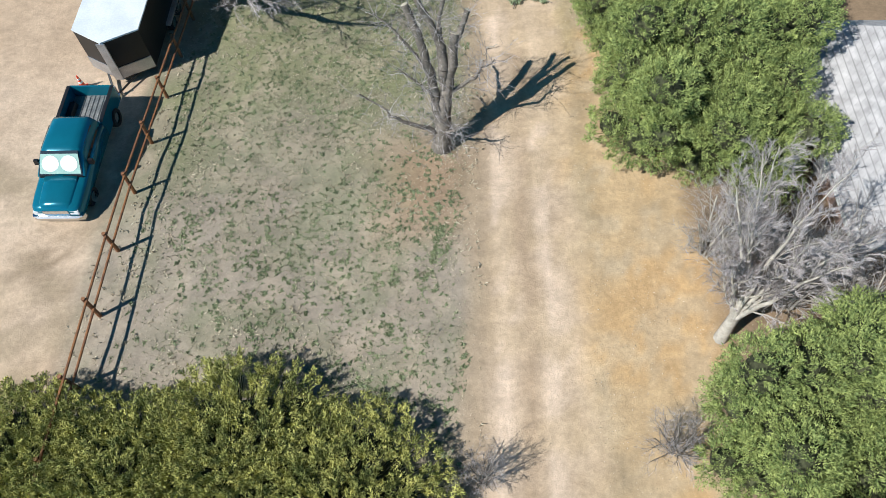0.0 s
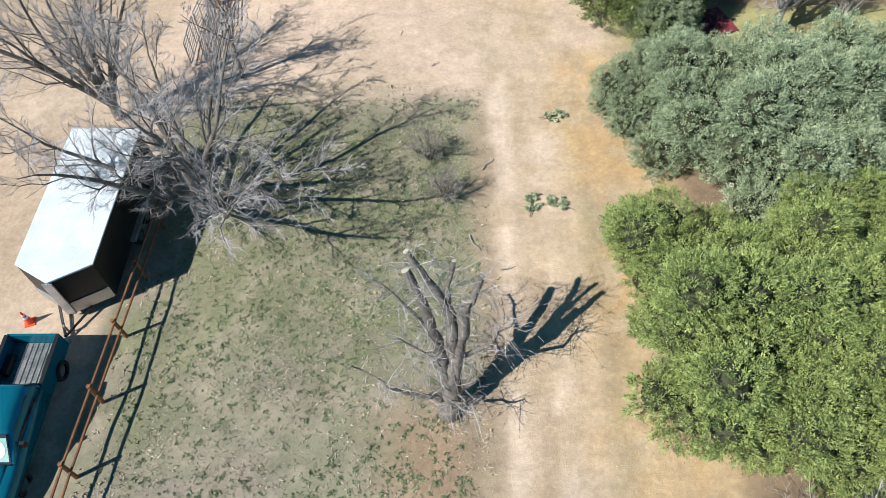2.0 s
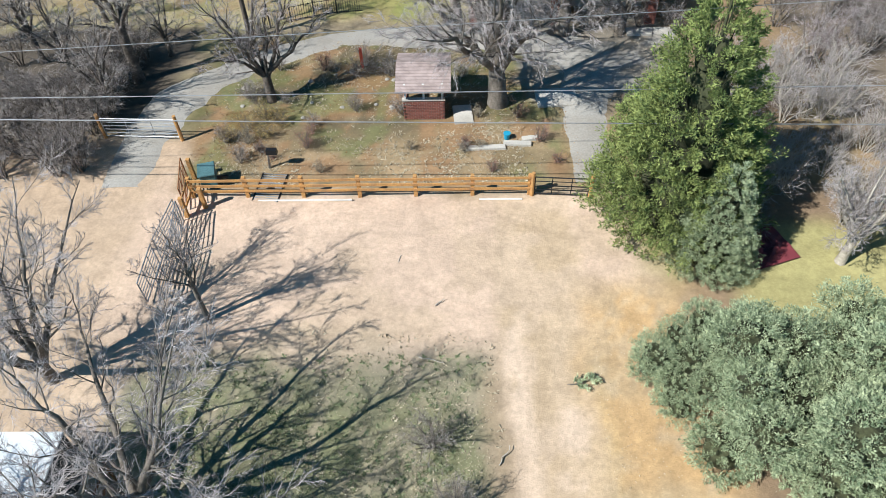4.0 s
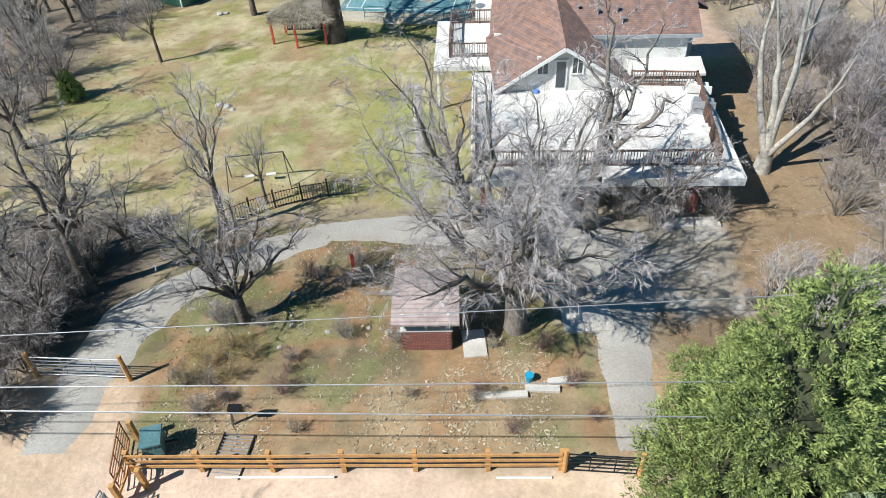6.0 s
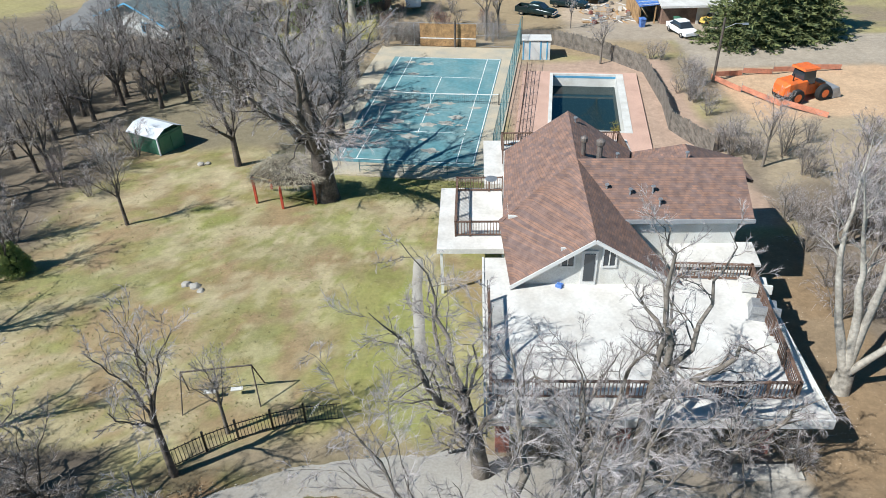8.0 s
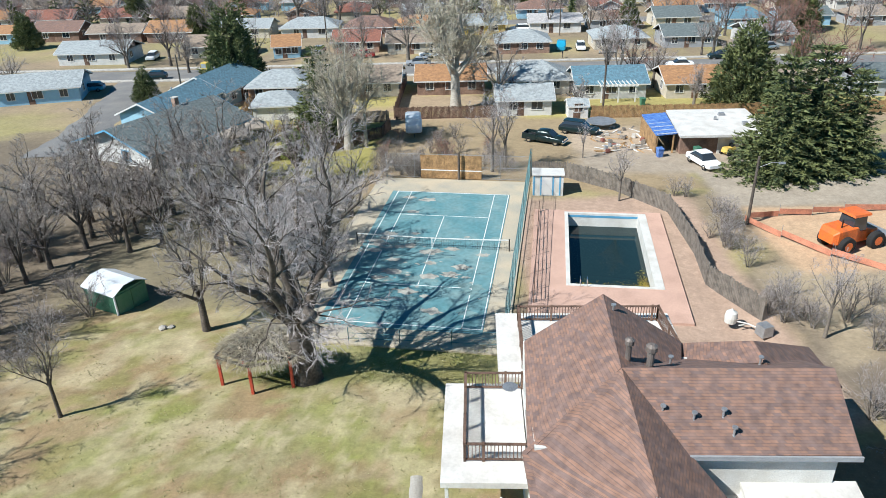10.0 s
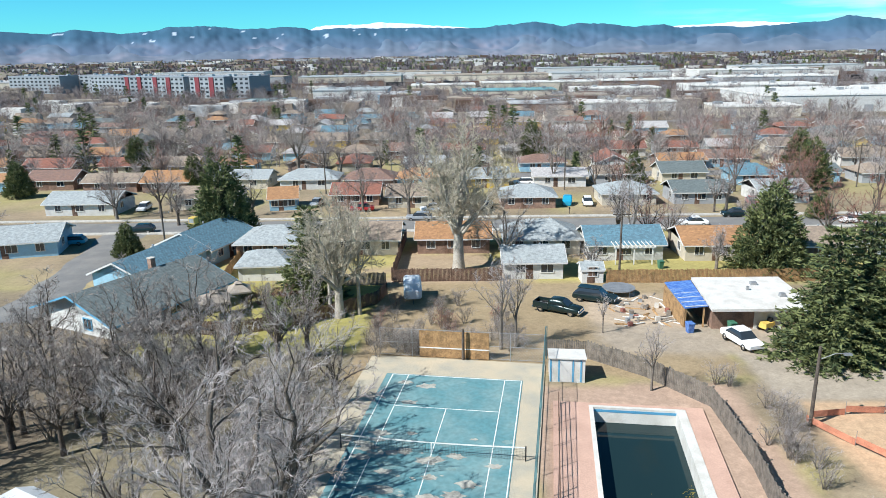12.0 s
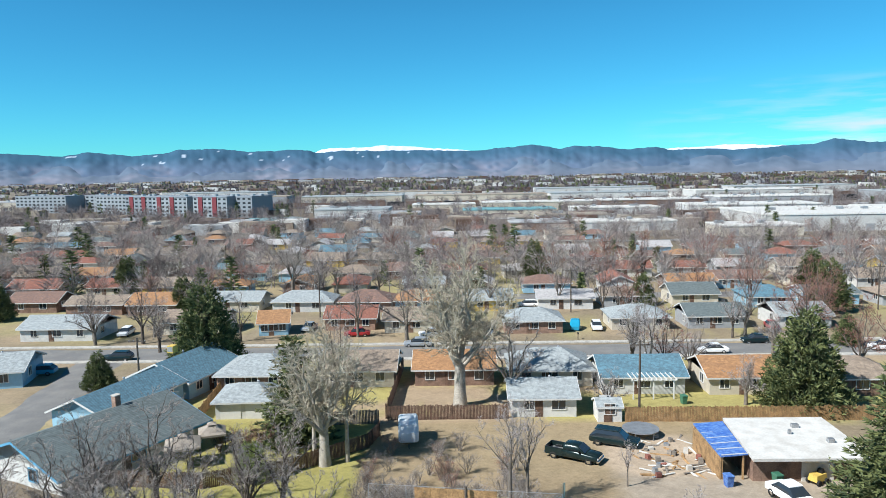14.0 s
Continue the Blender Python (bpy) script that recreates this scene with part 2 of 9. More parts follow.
M = dict(
    earth=ground_mat(),
    bark=mat("grey_bark", (0.20, 0.17, 0.14), 0.9, var=0.3, scale=1.2, fine=9, bump=0.6),
    palebark=mat("pale_bark", (0.43, 0.39, 0.33), 0.85, var=0.25, scale=0.8, fine=6, bump=0.4),
    darkbark=mat("dark_bark", (0.13, 0.105, 0.085), 0.95, var=0.35, scale=1.5, fine=8, bump=0.8),
    twig=island_mat("grey_twigs", (0.235, 0.203, 0.195), (0.51, 0.46, 0.445)),
    twigpale=island_mat("tan_twigs", (0.31, 0.27, 0.20), (0.54, 0.48, 0.37)),
    twigdark=island_mat("brown_twigs", (0.19, 0.16, 0.145), (0.46, 0.41, 0.375)),
    twigred=island_mat("red_twigs", (0.18, 0.075, 0.06), (0.40, 0.21, 0.16)),
    twigmauve=island_mat("mauve_twigs", (0.22, 0.175, 0.18), (0.47, 0.40, 0.405)),
    twigochre=island_mat("ochre_leaves", (0.30, 0.20, 0.06), (0.55, 0.42, 0.16)),
    juniper=island_mat("juniper_green", (0.075, 0.12, 0.03), (0.43, 0.49, 0.155), 0.75, 0.3, 3.2),
    juniperblue=island_mat("spruce_green", (0.085, 0.135, 0.065), (0.50, 0.56, 0.34), 0.75, 0.3, 3.2),
    cedar=island_mat("cedar_green", (0.05, 0.085, 0.022), (0.33, 0.38, 0.115), 0.75, 0.3, 3.2),
    hedge=island_mat("hedge_green", (0.13, 0.155, 0.038), (0.56, 0.53, 0.155), 0.75, 0.3, 1.8),
    pine=island_mat("pine_green", (0.035, 0.055, 0.02), (0.17, 0.19, 0.065), 0.75),
    weed=island_mat("grey_green_weeds", (0.095, 0.125, 0.058), (0.245, 0.275, 0.145)),
    straw=island_mat("dry_straw", (0.30, 0.25, 0.17), (0.52, 0.45, 0.33)),
    lawngrass=island_mat("lawn_blades", (0.23, 0.22, 0.09), (0.37, 0.33, 0.17)),
    fieldgrass=island_mat("faded_field_grass", (0.16, 0.165, 0.09), (0.36, 0.34, 0.22)),
    rustleaves=island_mat("rust_leaves", (0.20, 0.10, 0.04), (0.40, 0.25, 0.10)),
    litter=island_mat("fallen_leaves", (0.34, 0.25, 0.17), (0.70, 0.60, 0.46)),
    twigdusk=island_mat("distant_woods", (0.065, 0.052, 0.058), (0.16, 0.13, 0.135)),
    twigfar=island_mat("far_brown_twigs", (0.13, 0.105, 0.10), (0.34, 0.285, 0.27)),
    sawnwood=mat("fresh_sawn_wood", (0.62, 0.54, 0.42), 0.85, var=0.12, scale=4, fine=30),
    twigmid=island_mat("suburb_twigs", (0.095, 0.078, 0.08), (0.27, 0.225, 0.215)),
    # near-black tone for conifer limbs and the hull that stands for inner shade
    coredark=mat("dark_shade_core", (0.06, 0.065, 0.03), 1.0, var=0.3),
    rust=mat("rusty_pipe", (0.30, 0.125, 0.045), 0.7, 0.1, var=0.35, scale=3, fine=25, c2=(0.16, 0.07, 0.04)),
    pinewood=mat("orange_timber", (0.50, 0.26, 0.085), 0.8, var=0.25, scale=2, fine=20, c2=(0.36, 0.19, 0.08)),
    oldwood=mat("weathered_wood", (0.25, 0.215, 0.18), 0.9, var=0.3, scale=2, fine=12, rnd=0.25),
    brownwood=mat("brown_stained_wood", (0.17, 0.10, 0.07), 0.8, var=0.3, scale=2, fine=12, rnd=0.2),
    cedarwood=mat("cedar_boards", (0.40, 0.24, 0.11), 0.85, var=0.3, scale=1.5, fine=10, rnd=0.2),
    tealpaint=mat("teal_car_paint", (0.006, 0.165, 0.235), 0.16, 0.35, var=0.06, scale=2, fine=60, bump=0),
    black=mat("black_panel", (0.010, 0.010, 0.011), 0.45, var=0.2, bump=0.02),
    tyre=mat("tyre_rubber", (0.02, 0.02, 0.02), 0.9),
    chrome=mat("chrome", (0.75, 0.76, 0.78), 0.2, 1.0, var=0.05, bump=0),
    alu=mat("checker_aluminium", (0.55, 0.56, 0.58), 0.4, 0.8, var=0.15, fine=40),
    steel=mat("galvanised_steel", (0.42, 0.43, 0.44), 0.5, 0.6, var=0.15),
    whitemetal=mat("white_painted_metal", (0.68, 0.71, 0.73), 0.4, 0.0, var=0.06, scale=1.2, c2=(0.58, 0.62, 0.65)),
    whitepaint=mat("white_paint", (0.64, 0.63, 0.59), 0.7, var=0.1, scale=0.9, c2=(0.52, 0.50, 0.45)),
    membrane=mat("white_roof_membrane", (0.66, 0.64, 0.60), 0.65, var=0.08, scale=0.7, fine=6, c2=(0.53, 0.50, 0.455), bump=0.05),
    orange=mat("orange_machine_paint", (0.80, 0.16, 0.03), 0.45, var=0.12, scale=2, c2=(0.55, 0.13, 0.04)),
    conered=mat("cone_plastic", (0.85, 0.09, 0.03), 0.5, var=0.08),
    netorange=mat("orange_mesh", (0.58, 0.24, 0.15), 0.7, var=0.2),
    greenmetal=mat("green_corrugated_metal", (0.055, 0.19, 0.12), 0.5, 0.2, var=0.2, c2=(0.10, 0.23, 0.16)),
    redpost=mat("red_paint", (0.48, 0.07, 0.035), 0.7, var=0.2),
    brick=mat("red_brick_courses", (0.30, 0.115, 0.085), 0.9, var=0.25, scale=2, fine=10, rnd=0.2),
    mortar=mat("mortar", (0.45, 0.40, 0.36), 0.95),
    concrete=mat("concrete", (0.52, 0.49, 0.44), 0.9, var=0.12, scale=0.7, fine=12, c2=(0.40, 0.37, 0.32)),
    pinkdeck=mat("pink_concrete", (0.56, 0.36, 0.28), 0.85, var=0.1, scale=0.5, fine=9, c2=(0.47, 0.30, 0.23)),
    court=mat("teal_court_paint", (0.095, 0.235, 0.26), 0.85, var=0.14, scale=0.35, fine=3, c2=(0.185, 0.30, 0.305)),
    courtworn=mat("worn_court_patch", (0.42, 0.41, 0.36), 0.9, var=0.2),
    courtfaded=mat("faded_court_paint", (0.19, 0.31, 0.31), 0.9, var=0.15, scale=2),
    courtedge=mat("court_apron", (0.48, 0.41, 0.30), 0.9, var=0.18, scale=0.5, c2=(0.36, 0.34, 0.28)),
    line=mat("white_line", (0.78, 0.80, 0.78), 0.8, var=0.1),
    net=mat("tennis_net", (0.06, 0.07, 0.07), 0.9),
    link=mat("teal_chain_link", (0.10, 0.21, 0.22), 0.6, 0.3),
    asphalt=mat("asphalt", (0.17, 0.165, 0.16), 0.9, var=0.15, scale=0.4, fine=10, c2=(0.22, 0.21, 0.195)),
    gravel=mat("grey_gravel_drive", (0.36, 0.338, 0.30), 0.95, var=0.12, scale=0.4, fine=10, bump=0.3, c2=(0.30, 0.272, 0.232)),
    kerb=mat("kerb_concrete", (0.50, 0.47, 0.42), 0.9),
    flue=mat("brown_flue_metal", (0.20, 0.165, 0.145), 0.6, 0.3, var=0.2, fine=20),
    brownroof=shingle_mat("brown_shingles", (0.27, 0.15, 0.105), (0.165, 0.112, 0.10), (0.16, 0.105, 0.088), 0.30, 0.15),
    greyroof=shingle_mat("grey_shingles", (0.46, 0.44, 0.43), (0.40, 0.38, 0.375), (0.31, 0.295, 0.29), 0.32, 0.16),
    slateroof=shingle_mat("slate_shingles", (0.145, 0.175, 0.175), (0.12, 0.145, 0.145), (0.085, 0.10, 0.10)),
    blueroof=shingle_mat("blue_grey_shingles", (0.115, 0.235, 0.295), (0.10, 0.20, 0.255), (0.08, 0.12, 0.15)),
    oldroof=shingle_mat("faded_shingles", (0.38, 0.30, 0.28), (0.33, 0.26, 0.24), (0.26, 0.20, 0.185), 0.3, 0.12),
    lightroof=shingle_mat("light_grey_shingles", (0.35, 0.38, 0.385), (0.31, 0.335, 0.34), (0.23, 0.25, 0.25)),
    orangeroof=shingle_mat("rust_shingles", (0.42, 0.22, 0.10), (0.34, 0.18, 0.085), (0.22, 0.12, 0.07)),
    tanroof=shingle_mat("tan_shingles", (0.32, 0.25, 0.19), (0.27, 0.21, 0.16), (0.18, 0.14, 0.11)),
    redroof=shingle_mat("red_shingles", (0.30, 0.12, 0.085), (0.24, 0.10, 0.07), (0.15, 0.07, 0.05)),
    wallwhite=mat("white_siding", (0.62, 0.61, 0.58), 0.8, var=0.1, rnd=0.08),
    wallblue=mat("sky_blue_siding", (0.30, 0.50, 0.62), 0.8, var=0.08),
    wallbrick=mat("tan_brick_wall", (0.30, 0.19, 0.14), 0.9, var=0.25, fine=10, rnd=0.2),
    wallcream=mat("cream_siding", (0.58, 0.52, 0.42), 0.8, var=0.1, rnd=0.1),
    wallyellow=mat("yellow_siding", (0.62, 0.43, 0.10), 0.8, var=0.1),
    wallgrey=mat("grey_siding", (0.36, 0.37, 0.38), 0.8, var=0.1, rnd=0.15),
    trimwhite=mat("white_trim", (0.66, 0.65, 0.62), 0.6, var=0.05),
    trimblue=mat("blue_trim", (0.12, 0.36, 0.55), 0.6, var=0.05),
    glass=glass_mat("window_glass", (0.03, 0.04, 0.05)),
    bluecloth=mat("blue_tarp", (0.05, 0.13, 0.42), 0.5, var=0.25, scale=3, c2=(0.15, 0.28, 0.55)),
    poolblue=mat("pool_tile_blue", (0.10, 0.33, 0.52), 0.5, var=0.1),
    scum=island_mat("pool_algae", (0.10, 0.065, 0.015), (0.42, 0.33, 0.03), 0.6, 0.6, 0.8),
)


# ---- mesh helpers ----
class Mesh:
    """Collects vertices and faces of one part."""

    def __init__(self):
        self.v, self.f = [], []

    def add(self, verts, faces):
        k = len(self.v)
        self.v += [tuple(p) for p in verts]
        self.f += [tuple(k + i for i in q) for q in faces]
        return self

    def box(self, x0, y0, z0, x1, y1, z1, taper=0.0):
        t = taper
        return self.add([(x0, y0, z0), (x1, y0, z0), (x1, y1, z0), (x0, y1, z0), (x0 + t, y0 + t, z1), (x1 - t, y0 + t, z1), (x1 - t, y1 - t, z1), (x0 + t, y1 - t, z1)],
                        [(3, 2, 1, 0), (4, 5, 6, 7), (0, 1, 5, 4), (1, 2, 6, 5), (2, 3, 7, 6), (3, 0, 4, 7)])

    def bar(self, a, b, r, sides=6, r2=None):
        a, b = Vector(a), Vector(b)
        d = (b - a).normalized()
        u = d.orthogonal().normalized()
        w = d.cross(u)
        r2 = r if r2 is None else r2
        vs = []
        for p, q in ((a, r), (b, r2)):
            for i in range(sides):
                an = 2 * math.pi * i / sides
                vs.append(p + u * (q * math.cos(an)) + w * (q * math.sin(an)))
        n = sides
        fs = [(i, (i + 1) % n, n + (i + 1) % n, n + i) for i in range(n)]
        return self.add(vs, fs + [tuple(range(n - 1, -1, -1)), tuple(range(n, 2 * n))])

    def plank(self, a, b, w, h):
        """A squared timber from a to b, w wide across and h high."""
        a, b = Vector(a), Vector(b)
        d = (b - a).normalized()
        s = d.cross(Vector((0, 0, 1)))
        s = s.normalized() if s.length > 1e-4 else Vector((1, 0, 0))
        u = s.cross(d)
        vs = [p + s * (i * w / 2) + u * (j * h / 2) for p in (a, b) for i, j in ((-1, -1), (1, -1), (1, 1), (-1, 1))]
        return self.add(vs, [(3, 2, 1, 0), (4, 5, 6, 7), (0, 1, 5, 4), (1, 2, 6, 5), (2, 3, 7, 6), (3, 0, 4, 7)])

    def solid(self, top, thick):
        """A slab: an outline of points, thickened downwards."""
        n = len(top)
        bot = [(p[0], p[1], p[2] - thick) for p in top]
        return self.add(list(top) + bot, [tuple(range(n)), tuple(range(2 * n - 1, n - 1, -1))] + [(i, n + i, n + (i + 1) % n, (i + 1) % n) for i in range(n)])

    def lathe(self, prof, sides=12, cx=0, cy=0):
        vs = [(cx + r * math.cos(2 * math.pi * i / sides), cy + r * math.sin(2 * math.pi * i / sides), z) for r, z in prof for i in range(sides)]
        fs = []
        for k in range(len(prof) - 1):
            for i in range(sides):
                j = (i + 1) % sides
                fs.append((k * sides + i, k * sides + j, (k + 1) * sides + j, (k + 1) * sides + i))
        fs += [tuple(range(sides - 1, -1, -1)), tuple((len(prof) - 1) * sides + i for i in range(sides))]
        return self.add(vs, fs)

    def data(self, name, smooth=False):
        me = bpy.data.meshes.new(name)
        me.from_pydata(self.v, [], self.f)
        if smooth:
            me.shade_smooth()
        me.update()
        return me


def part(name, me, material, parent=None, label="", at=None, bevel=0.0, smooth=False):
    """One mesh object under a thing or a part."""
    data = me.data(name, smooth) if isinstance(me, Mesh) else me
    if not data.materials:
        data.materials.append(material)
    if bevel and isinstance(me, Mesh):
        bm = bmesh.new()
        bm.from_mesh(data)
        bmesh.ops.bevel(bm, geom=bm.edges[:], offset=bevel, segments=1, affect="EDGES")
        bm.to_mesh(data)
        bm.free()
    ob = new(name, data)
    if parent:
        ob.parent = parent
    if at is not None:
        ob.matrix_basis = at
    if label:
        tagged(ob, label)
    return ob


def thing(name, x, y, z, rz=0, label="", category="", group="", kind=""):
    ob = new(name)
    ob.empty_display_size = 0.3
    ob.matrix_basis = pose(x, y, z, 0, 0, rz)
    return tagged(ob, label, category, group, kind)


# ---- ground ----
GY = (-60, 15, 27, 35, 43, 52, 58, 80, 95, 116, 130, 150, 200, 400, 1000, 5000)
GZ = (5.2, 4.6, 3.6, 3.3, 3.1, 2.9, 2.2, 0.8, 0, 0, -0.7, -1.3, -2.2, -5, -10, -12)


def gz(y):
    return float(np.interp(y, GY, GZ))


LATTICE = {}


def vnoise(x, y, s, seed=0):
    """Smooth value noise of cell size s, 0 to 1."""
    if seed not in LATTICE:
        LATTICE[seed] = np.random.RandomState(seed).rand(256, 256)
    lat = LATTICE[seed]
    u, v = np.asarray(x) / s + 1000.0, np.asarray(y) / s + 1000.0
    i, j = np.floor(u).astype(int), np.floor(v).astype(int)
    a, b = u - i, v - j
    a, b = a * a * (3 - 2 * a), b * b * (3 - 2 * b)
    p = lambda di, dj: lat[(i + di) % 256, (j + dj) % 256]
    return (p(0, 0) * (1 - a) + p(1, 0) * a) * (1 - b) + (p(0, 1) * (1 - a) + p(1, 1) * a) * b


def fbm(x, y, s, seed=0):
    return 0.5 * vnoise(x, y, s, seed) + 0.3 * vnoise(x, y, s / 2.3, seed + 1) + 0.2 * vnoise(x, y, s / 5.1, seed + 2)


def step(e, w, v):
    t = np.clip((v - e) / w + 0.5, 0, 1)
    return t * t * (3 - 2 * t)


def rect(x, y, x0, x1, y0, y1, w, wob=0.0, seed=3):
    """A soft-edged field, 1 inside; its rim wanders by wob metres."""
    dx = (fbm(x, y, 3.0, seed) - 0.5) * 2 * wob
    dy = (fbm(x, y, 3.0, seed + 7) - 0.5) * 2 * wob
    return step(x0, w, x + dx) * (1 - step(x1, w, x + dx)) * step(y0, w, y + dy) * (1 - step(y1, w, y + dy))


def axis(lo, f0, f1, hi, fine, growth):
    a = list(np.arange(f0, f1 + fine / 2, fine))
    s = fine
    while a[-1] < hi:
        s *= growth
        a.append(a[-1] + s)
    s, b = fine, [f0]
    while b[-1] > lo:
        s *= growth
        b.append(b[-1] - s)
    return np.array(b[:0:-1] + a)


POOL = (10.45, 101.1, -7.0)


def in_frame(x, y, cx, cy, deg):
    c, s = math.cos(radians(-deg)), math.sin(radians(-deg))
    return (x - cx) * c - (y - cy) * s, (x - cx) * s + (y - cy) * c


def build_ground():
    xs, ys = axis(-4200, -46, 44, 4200, 0.48, 1.17), axis(-90, -8, 130, 4900, 0.48, 1.14)
    xs = np.sort(np.concatenate([xs[(xs < -14) | (xs > 12)], np.arange(-14, 12.01, 0.26)]))
    ys = np.sort(np.concatenate([ys[(ys < -3) | (ys > 60)], np.arange(-3, 60.01, 0.36)]))
    X, Y = np.meshgrid(xs, ys)
    z = np.interp(Y, GY, GZ)
    near = rect(X, Y, -60, 60, -40, 150, 30)
    z = z + near * ((fbm(X, Y, 5, 11) - 0.5) * 0.25 + (fbm(X, Y, 0.9, 15) - 0.5) * 0.07)
    flat = rect(X, Y, -15, 18, 84, 118, 3)
    z = z * (1 - flat) + (-0.06) * flat
    road = rect(X, Y, 1.2, 4.6, -50, 42, 0.8)
    z = z - 0.05 * road
    px, py = in_frame(X, Y, *POOL)
    z = np.where((np.abs(px) < 3.7) & (np.abs(py) < 7.1), -2.4, z)

    col = np.zeros(X.shape + (3,))

    def lay(mask, c):
        nonlocal col
        m = np.clip(mask, 0, 1)[..., None]
        col = col * (1 - m) + np.array(c) * m

    n1, n2, n3 = fbm(X, Y, 9, 21), fbm(X, Y, 2.5, 31), fbm(X, Y, 0.8, 41)
    lay(1 + 0 * X, (0.25, 0.20, 0.135))
    lay(step(0.55, 0.2, n1) * 0.8, (0.34, 0.30, 0.13))
    lay(step(0.6, 0.2, fbm(X, Y, 16, 51)) * 0.6, (0.36, 0.27, 0.18))
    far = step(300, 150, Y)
    # far suburbs: soil darkened to take in tree shadows between the roofs
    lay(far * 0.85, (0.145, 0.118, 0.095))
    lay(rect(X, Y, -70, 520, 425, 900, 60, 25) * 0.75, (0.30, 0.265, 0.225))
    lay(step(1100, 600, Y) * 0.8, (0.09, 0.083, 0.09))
    # dirt lot and dirt road
    lay(rect(X, Y, -80, -12.7, -60, 47.5, 1.2, 0.7), (0.47, 0.345, 0.24))
    lay(rect(X, Y, -80, -12.7, -60, 47.5, 1.2, 0.7) * step(0.55, 0.3, n1) * 0.6, (0.57, 0.44, 0.33))
    lay(rect(X, Y, -15.6, -13.4, 11.5, 14.2, 1.0, 0.6) * step(0.5, 0.1, n3) * 0.7, (0.23, 0.165, 0.105))
    lay(rect(X, Y, -24, -11.8, -6, 17, 1.5, 1.2) * step(0.40, 0.25, n2) * 0.85, (0.34, 0.26, 0.175))
    field = rect(X, Y, -12.9, 1.1, -60, 34.5, 1.0, 0.8)
    lay(field, (0.30, 0.25, 0.195))
    lay(field * step(0.48, 0.22, n2) * 0.7, (0.235, 0.225, 0.145))
    lay(field * rect(X, Y, -12, 1, 17, 33, 5, 2) * step(0.38, 0.3, n1) * 0.75, (0.195, 0.205, 0.10))
    lay(field * step(0.56, 0.14, n3) * 0.55, (0.39, 0.315, 0.235))
    lay(field * step(0.58, 0.10, fbm(X, Y, 1.3, 97)) * 0.45, (0.215, 0.195, 0.135))
    lay(rect(X, Y, -2.4, 0.6, 14.0, 18.5, 2.5, 1.0) * 0.7, (0.36, 0.23, 0.15))
    lay(rect(X, Y, -15, 7.5, 34.0, 44.0, 2.5, 1.6), (0.565, 0.42, 0.315))
    lay(rect(X, Y, 1.0, 4.7, -60, 43.5, 0.7, 0.35), (0.51, 0.385, 0.275))
    for tx in (1.80, 3.45):
        lay(rect(X, Y, tx - 0.42, tx + 0.42, -60, 36, 0.30, 0.25) * (0.45 + 0.55 * step(0.35, 0.3, n2)), (0.62, 0.475, 0.355))
        for e in (-0.36, 0.3):
            lay(rect(X, Y, tx + e - 0.10, tx + e + 0.10, -60, 30, 0.22, 0.30) * step(0.42, 0.2, n2) * 0.55, (0.40, 0.29, 0.19))
    lay(rect(X, Y, 1.0, 4.7, -60, 43, 0.7, 0.35) * step(0.54, 0.12, fbm(X, Y, 1.7, 91)) * 0.6, (0.44, 0.325, 0.205))
    lay(rect(X, Y, -15, 7, 34, 43, 2.0, 1.0) * step(0.56, 0.12, fbm(X, Y, 2.4, 93)) * 0.5, (0.45, 0.34, 0.235))
    lay(rect(X, Y, 2.35, 2.95, -60, 24, 0.4, 0.35) * (0.35 + 0.6 * step(0.45, 0.2, n2)), (0.40, 0.29, 0.195))
    lay(rect(X, Y, 0.4, 1.3, -60, 33, 0.7, 0.5) * 0.7, (0.37, 0.275, 0.185))
    lay(rect(X, Y, 4.7, 11.5, -60, 37.0, 2.2, 1.0), (0.47, 0.335, 0.195))
    lay(rect(X, Y, 4.7, 9.5, -60, 37.0, 2.0, 1.0) * step(0.50, 0.2, n2) * 0.8, (0.49, 0.315, 0.155))
    lay(rect(X, Y, 4.7, 9.5, -60, 37.0, 2.0, 1.0) * step(0.54, 0.12, n3) * 0.5, (0.46, 0.37, 0.26))
    lay(rect(X, Y, 9.0, 40, -60, 46.0, 2.0, 1.0), (0.24, 0.17, 0.11))
    lay(rect(X, Y, 10.5, 30, 33, 41.0, 1.5, 1.0), (0.37, 0.33, 0.15))
    # verge and garden
    lay(rect(X, Y, -14, 20, 43.2, 48.2, 1.0, 0.6), (0.215, 0.165, 0.095))
    lay(rect(X, Y, -14, 20, 43.2, 48.2, 1.0, 0.6) * step(0.46, 0.2, n2) * 0.85, (0.345, 0.245, 0.145))
    lay(rect(X, Y, -14.5, 4, 48, 58, 1.5, 1.0), (0.145, 0.115, 0.07))
    lay(rect(X, Y, -14.5, 4, 48, 58, 1.5, 1.0) * step(0.5, 0.2, n2) * 0.7, (0.135, 0.135, 0.05))
    gard = rect(X, Y, -14, 5, 44, 57, 1.5, 1.0)
    lay(gard * step(0.56, 0.12, fbm(X, Y, 2.0, 81)) * 0.7, (0.29, 0.22, 0.13))
    lay(gard * step(0.53, 0.12, fbm(X, Y, 1.6, 83)) * 0.7, (0.29, 0.17, 0.09))
    lay(gard * step(0.58, 0.10, fbm(X, Y, 2.6, 87)) * 0.7, (0.165, 0.175, 0.075))
    lay(rect(X, Y, -60, -15.5, 49, 60, 2.0, 1.5), (0.11, 0.09, 0.07))
    # lawn
    lawn = rect(X, Y, -60, 1.5, 59.5, 92, 1.5, 0.8)
    lay(lawn, (0.305, 0.27, 0.145))
